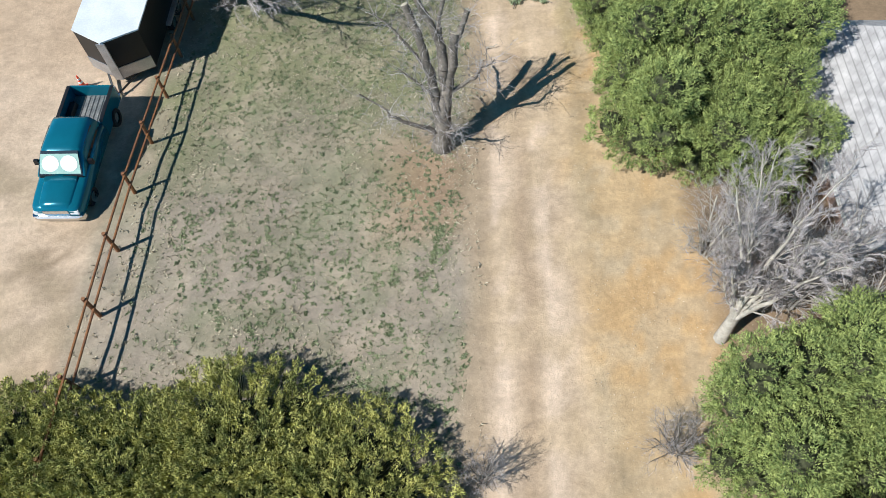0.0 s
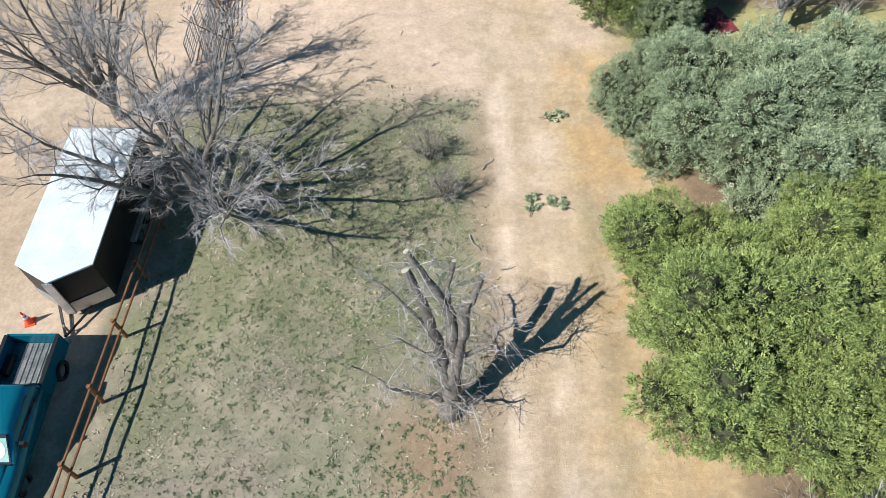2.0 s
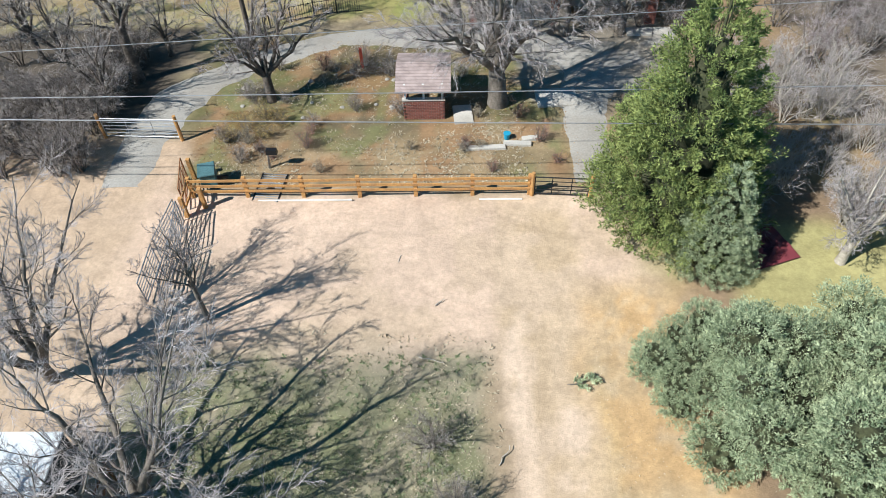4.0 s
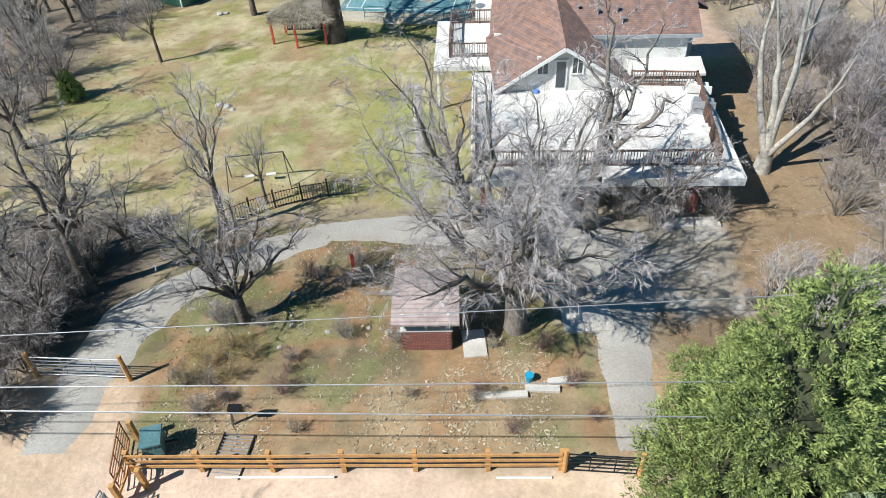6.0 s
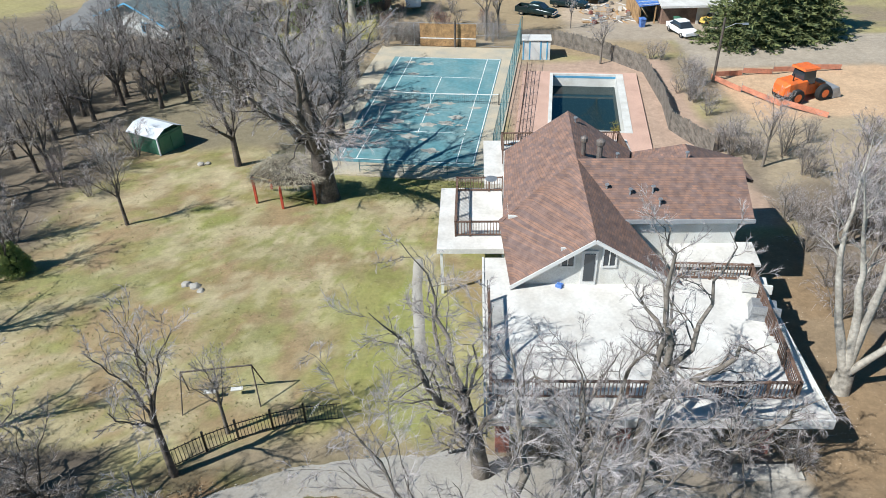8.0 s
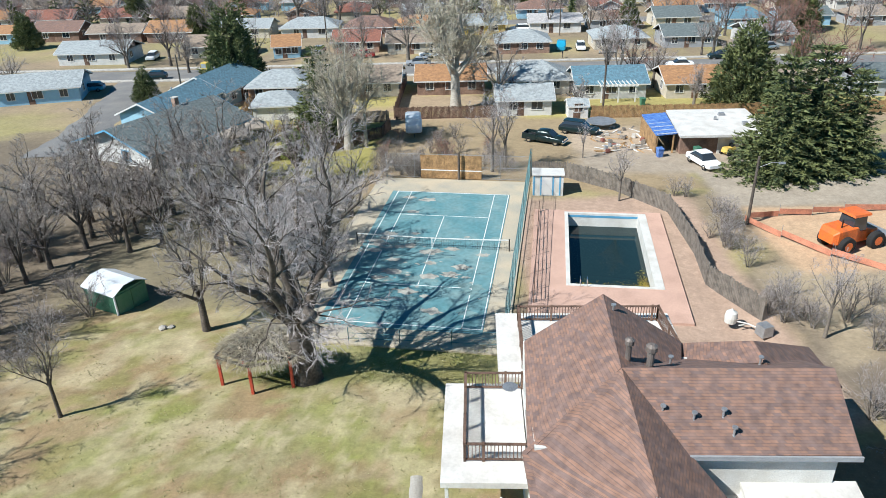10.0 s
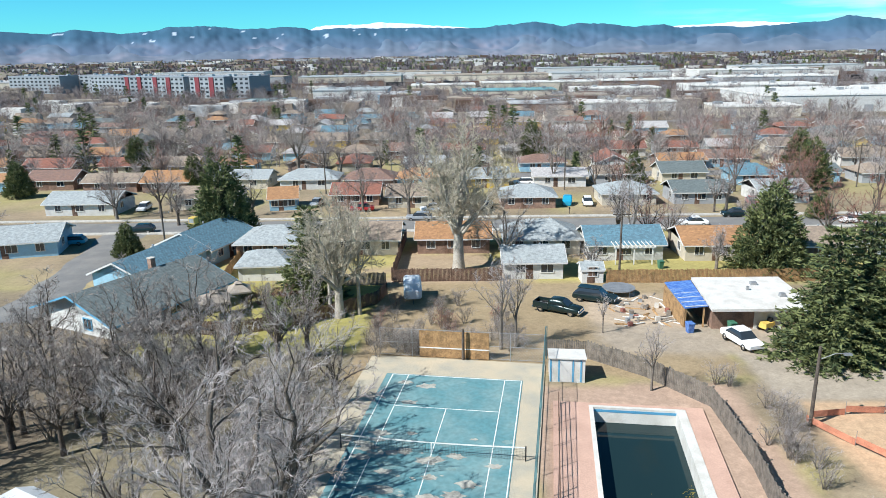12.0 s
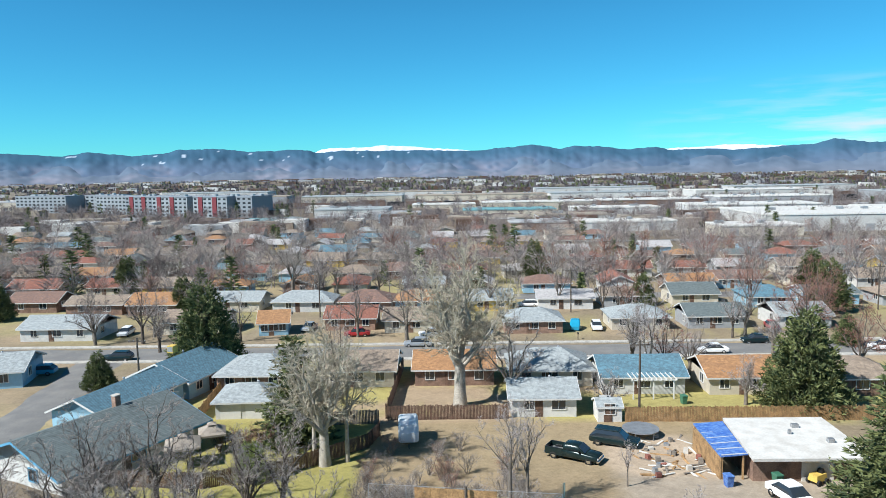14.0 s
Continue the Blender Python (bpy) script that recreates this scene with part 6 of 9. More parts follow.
LB = "bare deciduous tree with grey twigs"
put_tree(SPRAWL, -10.6, 27.4, 1.13, 20, "bark", "twig", "broad bare tree with many grey stems casting a long shadow")
put_tree(VASE, -15.8, 32.9, 1.15, 140, "bark", "twig", "broad multi-stemmed bare tree beside the corral")
put_tree(SLIM, -10.6, 35.8, 0.75, 40, "bark", "twig", "slender young bare tree")
for x, y, q in ((9.6, 11.8, 0), (11.4, 11.2, 80), (10.6, 13.4, 160), (12.6, 12.6, 220), (9.0, 13.2, 300), (13.4, 10.4, 20)):
    put_tree(BUSH, x, y, 1.35, q, "palebark", "twig", "silvery tangle of dead brush among the junipers", "bare_shrub", "shrub", "juniper brush")
put_tree(SILVER, 8.9, 9.9, 1.0, 0, "palebark", "twig", "silvery bare tree leaning among the junipers")
put_tree(BUSH, 1.0, 5.3, 0.7, 0, "bark", "twig", "low bare grey shrub beside the dirt road", "bare_shrub", "shrub")
put_tree(BUSH, 6.9, 6.2, 0.9, 60, "bark", "twig", "tangled bare grey shrub", "bare_shrub", "shrub")
put_tree(BUSH, -0.6, 27.8, 0.75, 20, "bark", "twigdark", "dry brown brush beside the dirt road", "brush_pile", "shrub")
put_tree(BUSH, -1.4, 30.2, 0.8, 120, "bark", "twigdark", "dry brown brush beside the dirt road", "brush_pile", "shrub")
# front garden
put_tree(OAK, -10.5, 50.4, 0.9, 130, "darkbark", "twig", "leaning bare tree with dark trunk in the front garden")
put_tree(ELM, 1.7, 50.0, 1.0, 0, "bark", "twig", "huge bare elm with drooping grey twigs beside the brick shelter")
put_tree(CROOK, -0.3, 57.6, 1.0, 0, "bark", "twig", "bare tree with crooked limbs leaning from the terrace")
put_tree(CROOK2, 5.8, 57.4, 1.0, 0, "bark", "twig", "tall bare tree with crooked limbs in front of the terrace")
put_tree(CROOK, 3.0, 56.9, 0.8, 160, "bark", "twig", LB + " before the terrace")
put_tree(CROOK, 9.4, 57.6, 0.62, 100, "bark", "twig", LB + " at the terrace corner")
put_tree(CROOK2, -18.5, 52.6, 0.8, 20, "darkbark", "twigdark", LB + " over the drive")
put_tree(TALL, 16.4, 62.6, 1.0, 30, "palebark", "twig", "tall pale-barked cottonwood with several stems")
put_tree(SLIM, -13.2, 57.6, 1.15, 100, "darkbark", "twig", LB + " at the lawn's edge")
put_tree(SLIM, -11.6, 60.0, 0.65, 10, "bark", "twig", "small bare tree by the iron fence")
put_tree(SLIM, -24.0, 79.4, 0.85, 60, "darkbark", "twigdark", "small bare tree on the lawn")
put_tree(BROAD, -18.9, 89.0, 1.0, 200, "darkbark", "twigdark", LB + " behind the lawn")
put_tree(GIANT, -10.9, 83.2, 1.0, 0, "darkbark", "twig", "huge old bare tree with dense grey twigs over the arbour")
put_tree(OAK, -13.6, 91.5, 1.1, 75, "bark", "twig", LB + " beside the tennis court")
for i, (x, y, s) in enumerate(((-19, 49.8, 0.7), (-22, 52.5, 0.8), (-20, 56, 0.75), (-25, 55, 0.85), (-17.5, 55.5, 0.6), (-28, 50, 0.8), (-23, 60, 0.65), (-30, 57, 0.9))):
    put_tree((OAK2, BROAD2)[i % 2], x, y, s, 50 * i, "darkbark", "twigdark", "dark bare tree in the thicket beside the drive", group="drive thicket")
for i in range(34):
    r = random.Random(i + 700)
    put_tree(BUSH2, r.uniform(-44, -26.5), r.uniform(70, 118), r.uniform(0.9, 1.5), r.uniform(0, 360), "bark", r.choice(["twigdark", "twig", "twigmauve"]), "bare brush under the trees beside the lawn", "bare_shrub", "shrub", "west brush")
for i in range(40):
    r = random.Random(i)
    x, y = r.uniform(-44, -28), r.uniform(66, 118)
    put_tree((BROAD2, OAK2, TALL2, BROAD2)[i % 4], x, y, r.uniform(0.65, 0.95), r.uniform(0, 360), "darkbark", "twigdark", "bare brown tree in the wood beside the lawn", group="west wood")
for i in range(30):
    r = random.Random(i + 50)
    x, y = r.uniform(-30, -11.0), r.uniform(94, 120)
    put_tree((OAK2, BROAD2, OAK2, OAK)[i % 4], x, y, r.uniform(0.75, 1.1), r.uniform(0, 360), "darkbark", "twigdark", "bare brown tree beside the tennis court", group="court trees")
for i in range(34):
    r = random.Random(i + 100)
    x, y = r.uniform(19.5, 36), r.uniform(52, 95)
    put_tree(BUSH2 if i % 4 else SLIM, x, y, r.uniform(0.8, 1.5) if i % 4 else 0.8, r.uniform(0, 360), "bark", "twig", "bare grey-brown brush beside the house", "bare_shrub", "shrub", "east brush")
for i in range(16):
    r = random.Random(i + 150)
    t = r.random()
    x, y = 18.6 + r.uniform(0, 3), 88 + t * 24
    put_tree(BUSH2, x, y, r.uniform(0.7, 1.1), r.uniform(0, 360), "bark", "twig", "bare grey brush behind the board fence", "bare_shrub", "shrub", "fence brush")
for i in range(14):
    r = random.Random(i + 200)
    x, y = r.uniform(-12, 3.5), r.uniform(49, 54.5)
    put_tree(BUSH, x, y, r.uniform(0.35, 0.6), r.uniform(0, 360), "bark", "twigdark", "low dry brown shrub in the front garden", "bare_shrub", "shrub", "garden shrubs")
for i, (x, y) in enumerate(((-11.4, 47.8), (-10.6, 48.8), (-9.7, 48.4), (-10.4, 47.2), (-12.2, 46.9))):
    put_tree(BUSH, x, y, 0.5, 80 * i, "bark", "twigochre", "shrub with dry ochre leaves beside the gate", "ochre_shrub", "shrub", "ochre shrubs")
put_tree(BUSH, -8.0, 53.4, 0.5, 0, "darkbark", "twigred", "dark red leafy shrub by the drive", "red_shrub", "shrub")
put_conifer(CONE2, -28.5, 73.6, 0.28, 0, "juniper", "young green pine on the lawn", "young_pine")
# court end and beyond
for x, y, s, sh, b, t, rz in ((1.8, 119.6, 1.15, SLIM, "bark", "twig", 0), (3.2, 120.2, 1.05, SLIM, "bark", "twig", 70), (13.4, 111.0, 0.7, SLIM, "bark", "twig", 30), (12.0, 124, 0.5, SLIM, "bark", "twig", 90),
                          (-14.8, 129.6, 0.70, COTTON, "palebark", "twigpale", 200), (-16.0, 130.8, 1.45, SLIM, "palebark", "twigpale", 120), (-12.8, 130.4, 1.5, SLIM, "palebark", "twigpale", 0), (-2.15, 147.6, 1.0, COTTON, "palebark", "twigpale", 90), (22, 164.4, 1.1, OAK, "darkbark", "twigdark", 0),
                          (28, 158, 0.9, BROAD, "bark", "twig", 50), (31, 147, 0.7, OAK, "bark", "twig", 20), (5.5, 150, 0.5, OAK, "darkbark", "twigred", 0), (14.5, 144.4, 0.6, OAK, "darkbark", "twigdark", 80), (-40.5, 227, 1.7, BROAD, "bark", "twigdark", 10),
                          (-50, 176, 0.9, OAK, "darkbark", "twigdark", 40), (-56, 188, 0.9, BROAD, "bark", "twig", 200), (-75, 164, 0.8, BROAD, "bark", "twig", 100), (58, 190, 1.1, SPRAWL, "bark", "twigred", 0), (64, 196, 1.2, BROAD, "bark", "twigred", 0), (44, 170, 0.8, OAK, "bark", "twig", 10)):
    put_tree(sh, x, y, s, rz, b, t, "bare tree in a back yard" if t != "twigpale" else "tall bare cottonwood with pale tan twigs in a yard", group="yard trees")
for x, y, q in ((-26.0, 133.4, 40), (-24.6, 134.0, 130), (-23.4, 134.2, 0), (-22.2, 134.4, 220), (-21.2, 134.6, 300)):
    put_tree(BUSH, x, y, 0.95, q, "darkbark", "twigred", "wide red-brown bare hedge on a lawn", "red_hedge", "shrub")
put_conifer(CONE2, -38.3, 164.8, 1.5, 0, "pine", "dark green pine beside the street", "pine_tree")
put_conifer(CONE2, -49.6, 156.0, 0.6, 60, "pine", "small dark green pine at the corner", "pine_tree")
put_conifer(CONE2, 36.8, 145.2, 1.35, 20, "pine", "tall olive-green pine in a back yard", "pine_tree")
put_conifer(SPRUCE, 30.0, 117.0, 1.4, 0, "pine", "large blue-green spruce beside the garage", "spruce_tree")
put_conifer(SPRUCE, 37.6, 118.4, 1.2, 150, "pine", "smaller grey-green spruce beside the garage", "spruce_tree")
put_conifer(SPRUCE, 33.6, 118.2, 1.5, 70, "pine", "large blue-green spruce beside the garage", "spruce_tree")
put_conifer(SPRUCE, -19.0, 136, 1.3, 20, "pine", "dark narrow spruce standing behind the bare cottonwood trees", "spruce_tree")
for x in (-20.9, -20.1):
    put_conifer(CONE2, x, 125.8, 0.33, x * 20, "juniper", "small upright cypress on a lawn", "cypress", sz=0.42)


def snag():
    """Pollarded tree: three thick uprights sawn off, small side limbs, fine sprouts."""
    rng = np.random.RandomState(77)
    segs, tw, cuts = [], [], []
    z0 = gz(18.2)

    def limb(a, b, ra, rb, n, wob, cut=True, sprout=4):
        a, b = np.array(a, float), np.array(b, float)
        off = np.cumsum(rng.normal(0, wob, (n + 1, 3)), 0)
        pts = [a + (b - a) * i / n + (off[i] - off[0]) * (1 if i else 0) for i in range(n + 1)]
        for i in range(n):
            r, r1 = ra + (rb - ra) * i / n, ra + (rb - ra) * (i + 1) / n
            d = norm(pts[i + 1] - pts[i])
            segs.append((pts[i] - d * 0.04, pts[i + 1], r * rng.uniform(0.94, 1.06), r1, 0))
            for _ in range(sprout):
                e = norm(d * 0.4 + rng.normal(0, 1, 3))
                grow(rng, pts[i] + (pts[i + 1] - pts[i]) * rng.rand(), e, 1.2 * rng.rand() + 0.4, 0.011, 3, tw, (0, 0, 0, 4), (0, 0, 0, 0.6), (0, 0, 0, 45), 0.2, (0.02,), 4)
        if cut:
            cuts.append((pts[-1], norm(pts[-1] - pts[-2]), rb))
        return pts

    segs.append((np.array([0, 0, -0.3]), np.array([0, 0.05, 0.35]), 0.52, 0.36, 0))
    limb((0, 0, 0.25), (0.05, 0.4, 1.4), 0.36, 0.32, 3, 0.02, False, 7)
    p = limb((-0.05, 0.3, 1.1), (-0.85, 1.7, 4.1), 0.21, 0.16, 9, 0.05, False, 2)
    limb(p[-1], (-1.3, 2.1, 5.3), 0.16, 0.14, 4, 0.03, True, 4)
    limb(p[6], (-2.2, 2.3, 4.7), 0.07, 0.03, 7, 0.06, False, 5)
    p = limb((0.0, 0.35, 1.2), (-0.1, 1.6, 4.6), 0.22, 0.17, 9, 0.045, True, 2)
    limb(p[7], (-1.0, 2.15, 6.4), 0.14, 0.10, 7, 0.05, True, 4)
    limb(p[8], (0.24, 2.1, 5.6), 0.09, 0.07, 5, 0.04, True, 4)
    p = limb((0.1, 0.35, 1.2), (0.6, 1.7, 4.3), 0.23, 0.17, 9, 0.04, True, 2)
    limb(p[8], (0.95, 2.1, 5.0), 0.14, 0.10, 5, 0.06, True, 5)
    q = limb(p[3], (1.35, 1.1, 3.0), 0.10, 0.06, 6, 0.07, False, 3)
    limb(q[-1], (2.0, 1.6, 3.3), 0.05, 0.02, 5, 0.08, False, 6)
    q = limb((-0.1, 0.1, 0.8), (-1.5, 0.25, 1.8), 0.11, 0.06, 7, 0.05, False, 4)
    limb(q[-1], (-2.8, 0.5, 2.4), 0.05, 0.02, 5, 0.07, False, 3)
    limb((-0.3, 0.6, 2.2), (-1.5, 0.9, 3.4), 0.06, 0.025, 7, 0.07, False, 5)
    limb((0.1, 0.0, 0.9), (0.8, -0.5, 2.0), 0.06, 0.025, 6, 0.07, False, 3)
    t = thing("sawn_tree", -0.4, 18.2, z0, 0, "old tree with thick limbs sawn off and fine grey sprouts", "tree")
    part("trunk", raw("trunk", *tubes(segs, 8), True), M["bark"], t)
    V2, F2 = tubes([s for s in tw if s[4] == 3], 3)
    V3, F3 = spikes([(a, b, 0.007, 0, 0) for a, b, c, e, k in tw if k > 3])
    me = bpy.data.meshes.new("sprouts")
    me.from_pydata(np.concatenate([V2, V3]).tolist(), [], F2.tolist() + (F3 + len(V2)).tolist())
    tagged(part("sprout_growth", me, M["twig"], t), kind="stuff")
    for p, d, r in cuts:
        part("sawn_end", Mesh().bar(p, p + d * 0.03, r * 0.98, 8), M["sawnwood"], t, "pale sawn end")


snag()


# ---- vehicles ----
def wheel(parent, x, y, r, w):
    side = 1 if y > 0 else -1
    tyre = Mesh()
    k = 16
    prof = [(r * 0.6, -w / 2), (r * 0.95, -w / 2), (r, -w * 0.3), (r, w * 0.3), (r * 0.95, w / 2), (r * 0.6, w / 2)]
    for rr, o in prof:
        for i in range(k):
            tyre.v.append((x + rr * math.cos(2 * math.pi * i / k), y + o, r + rr * math.sin(2 * math.pi * i / k)))
    for j in range(len(prof) - 1):
        for i in range(k):
            tyre.f.append((j * k + i, j * k + (i + 1) % k, (j + 1) * k + (i + 1) % k, (j + 1) * k + i))
    t = part("wheel", tyre, M["tyre"], parent, "black tyre")
    part("rim", Mesh().bar((x, y - w * 0.35, r), (x, y + w * 0.35, r), r * 0.62, 12), M["chrome"], t)


def loft(sections):
    """Closed skin through cross-sections of equal point count along x."""
    m = Mesh()
    n = len(sections[0][1])
    for x, sec in sections:
        m.v += [(x, y, z) for y, z in sec]
    for k in range(len(sections) - 1):
        for i in range(n):
            j = (i + 1) % n
            m.f.append((k * n + i, k * n + j, (k + 1) * n + j, (k + 1) * n + i))
    m.f += [tuple(range(n - 1, -1, -1)), tuple((len(sections) - 1) * n + i for i in range(n))]
    return m


def sec(w, z0, z1, r=0.08, tuck=0.0):
    """A rounded cross-section w wide between two heights, narrower at the top by tuck."""
    h = w / 2
    return [(-h + r, z0), (h - r, z0), (h, z0 + r), (h, (z0 + z1) / 2), (h - tuck, z1 - r), (h - tuck - r, z1), (-h + tuck + r, z1), (-h + tuck, z1 - r), (-h, (z0 + z1) / 2), (-h, z0 + r)]


def curved(w, z0, z1, crown=0.03, r=0.10, tuck=0.05, belly=0.0):
    """A body section w wide: rounded sills, sides that lean in, a crowned top."""
    h = w / 2
    half = [(0.0, z0), (h - r, z0), (h - 0.02, z0 + r), (h + belly, (z0 + z1) / 2), (h - tuck * 0.5, z1 - 1.6 * r), (h - tuck - 0.3 * r, z1 - 0.5 * r), (h - tuck - r, z1), (h * 0.45, z1 + crown * 0.8), (0.0, z1 + crown)]
    return half + [(-y, z) for y, z in half[-2:0:-1]]


def pickup(x, y, rz, paint, label, s=1.0, shade=False):
    """A two-door pickup heading along -x of its own frame."""
    v = thing("pickup_truck", x, y, gz(y) + 0.0, rz, label, "pickup truck")
    v.scale = (s, s, s)
    W = 1.98
    body = loft([(-2.98, curved(W - 0.50, 0.50, 0.86, 0.0, 0.06)), (-2.93, curved(W - 0.22, 0.45, 0.96, 0.02)), (-2.75, curved(W - 0.06, 0.42, 1.02, 0.03)), (-2.3, curved(W, 0.42, 1.06, 0.04, belly=0.02)), (-1.45, curved(W, 0.42, 1.13, 0.05, belly=0.02)), (-0.6, curved(W - 0.02, 0.42, 1.2, 0.0, belly=0.01)), (0.95, curved(W - 0.02, 0.42, 1.2, 0.0, belly=0.01))])
    part("body", body, paint, v, smooth=True)
    hood = loft([(-2.93, curved(1.10, 0.80, 0.98, 0.03, 0.05, 0.04)), (-2.7, curved(1.30, 0.9, 1.10, 0.05, 0.06, 0.05)), (-2.0, curved(1.38, 0.95, 1.16, 0.06, 0.06, 0.05)), (-1.42, curved(1.44, 1.0, 1.21, 0.05, 0.06, 0.05))])
    part("bonnet", hood, paint, v, "raised glossy bonnet", smooth=True)
    part("cowl", Mesh().box(-1.60, -0.82, 1.12, -1.42, 0.82, 1.225, 0.01), M["black"], v)
    cab = loft([(-1.56, curved(W - 0.14, 1.10, 1.2, 0.0, 0.03, 0.02)), (-0.80, curved(W - 0.22, 1.10, 1.74, 0.02, 0.08, 0.13)), (-0.62, curved(W - 0.22, 1.10, 1.82, 0.03, 0.10, 0.15)), (-0.1, curved(W - 0.22, 1.10, 1.85, 0.04, 0.11, 0.16)), (0.66, curved(W - 0.22, 1.10, 1.82, 0.04, 0.11, 0.16)), (0.84, curved(W - 0.22, 1.10, 1.74, 0.02, 0.09, 0.14)), (0.95, curved(W - 0.16, 1.10, 1.3, 0.0, 0.05, 0.04))])
    part("cab", cab, paint, v, smooth=True)
    w1 = part("windscreen", Mesh().add([(-1.535, -0.84, 1.235), (-1.535, 0.84, 1.235), (-0.815, 0.70, 1.765), (-0.815, -0.70, 1.765), (-1.57, -0.84, 1.215), (-1.57, 0.84, 1.215), (-0.85, 0.70, 1.775), (-0.85, -0.70, 1.775)], [(0, 1, 2, 3), (7, 6, 5, 4), (4, 5, 1, 0), (5, 6, 2, 1), (6, 7, 3, 2), (7, 4, 0, 3)]), M["glass"], v)
    if shade:
        lie = lambda a, t: (-1.585 + 0.72 * (t + 0.5), a * (0.98 - 0.12 * t), 1.222 + 0.56 * (t + 0.5))
        part("shade_backing", Mesh().add([lie(a, t) for a, t in ((-0.76, -0.42), (0.76, -0.42), (0.76, 0.40), (-0.76, 0.40))], [(0, 1, 2, 3)]), M["shadegreen"], w1, "pale green glass over a folded sunshade")
        for c in (-0.36, 0.36):
            ring = [lie(c + 0.33 * math.cos(2 * math.pi * i / 28), 0.33 * math.sin(2 * math.pi * i / 28)) for i in range(28)]
            part("sunshade", Mesh().add([(a - 0.006, b, d + 0.008) for a, b, d in ring], [tuple(range(28))]), M["whitecloth"], w1, "round white windscreen sunshade")
    for sgn in (-1, 1):
        part("side_window", Mesh().add([(-1.0, sgn * 0.895, 1.25), (0.55, sgn * 0.895, 1.25), (0.5, sgn * 0.80, 1.68), (-0.62, sgn * 0.80, 1.68)], [(0, 1, 2, 3), (3, 2, 1, 0)]), M["glass"], v)
        part("wiper", Mesh().bar((-1.60, sgn * 0.35 - 0.3, 1.235), (-1.585, sgn * 0.35 + 0.25, 1.25), 0.012, 4), M["black"], v)
        part("mirror", Mesh().box(-1.05, sgn * 1.04 - 0.1, 1.2, -0.9, sgn * 1.04 + 0.1, 1.42, 0.02), M["black"], v)
        part("headlight", Mesh().box(-2.985, sgn * 0.68 - 0.17, 0.70, -2.86, sgn * 0.68 + 0.17, 0.88, 0.01), M["glassclear"], v)
        part("bed_side", loft([(0.97, [(sgn * (W / 2 - 0.11) + a, z) for a, z in ((-0.05, 0.45), (0.08, 0.45), (0.09, 0.9), (0.06, 1.24), (-0.05, 1.24))]), (2.9, [(sgn * (W / 2 - 0.11) + a, z) for a, z in ((-0.05, 0.45), (0.08, 0.45), (0.09, 0.9), (0.06, 1.24), (-0.05, 1.24))])]), paint, v)
        part("bed_rail_cap", Mesh().box(0.97, sgn * (W / 2 - 0.1) - 0.07, 1.242, 2.9, sgn * (W / 2 - 0.1) + 0.07, 1.262, 0.005), M["black"], v)
        part("wheel_arch", Mesh().box(1.55, sgn * 0.70 - 0.14, 0.72, 2.35, sgn * 0.70 + 0.14, 0.95, 0.04), M["black"], v)
        for wx in (-1.95, 1.95):
            wheel(v, wx, sgn * 0.86, 0.38, 0.27)
    part("bed_floor", Mesh().box(0.97, -0.86, 0.55, 2.85, 0.86, 0.72), M["bedliner"], v, "dusty grey bed liner")
    for i in range(9):
        part("bed_rib", Mesh().box(1.02, -0.78 + 0.19 * i, 0.722, 2.82, -0.72 + 0.19 * i, 0.745), M["bedliner"], v)
    part("bulkhead", Mesh().box(0.955, -0.88, 0.7, 1.0, 0.88, 1.27), M["whitemetal"], v)
    part("tailgate", Mesh().box(2.86, -0.90, 0.5, 2.96, 0.90, 1.22, 0.01), paint, v)
    part("grille", Mesh().box(-2.995, -0.48, 0.66, -2.88, 0.48, 0.92, 0.01), M["chrome"], v)
    part("front_bumper", loft([(-3.10, [(-0.72, 0.46), (0.72, 0.46), (0.74, 0.6), (-0.74, 0.6)]), (-3.02, [(-0.95, 0.43), (0.95, 0.43), (0.95, 0.63), (-0.95, 0.63)]), (-2.88, [(-1.0, 0.43), (1.0, 0.43), (1.0, 0.63), (-1.0, 0.63)])]), M["chrome"], v)
    part("rear_bumper", Mesh().box(2.92, -0.95, 0.42, 3.08, 0.95, 0.6, 0.02), M["chrome"], v)
    return v


M["shadegreen"] = mat("pale_green_glass", (0.33, 0.50, 0.44), 0.12, var=0.08, bump=0)
M["whitecloth"] = mat("white_reflective_cloth", (0.82, 0.86, 0.84), 0.5, var=0.05, bump=0.02)
M["bedliner"] = mat("dusty_bed_liner", (0.11, 0.12, 0.125), 0.8, var=0.35, scale=2.5, c2=(0.22, 0.22, 0.21))
M["glassclear"] = glass_mat("lamp_glass", (0.75, 0.78, 0.8))
pickup(-14.5, 17.55, 90.5, M["tealpaint"], "teal pickup truck with white windscreen sunshades on dirt", 0.985, True)
M["darkpaint"] = mat("dark_green_paint", (0.015, 0.03, 0.03), 0.25, 0.3, var=0.05, bump=0)
M["silverpaint"] = mat("silver_paint", (0.5, 0.52, 0.54), 0.3, 0.5, var=0.05, bump=0)
M["whitecar"] = mat("white_car_paint", (0.8, 0.8, 0.8), 0.3, 0.0, var=0.03, bump=0)
M["bluecar"] = mat("bright_blue_paint", (0.02, 0.32, 0.50), 0.3, 0.1, var=0.05, bump=0)
M["redcar"] = mat("red_paint_gloss", (0.40, 0.03, 0.03), 0.3, 0.1, var=0.05, bump=0)
pickup(8.5, 130.6, 150, M["darkpaint"], "dark green pickup truck parked on dry grass", 0.88)


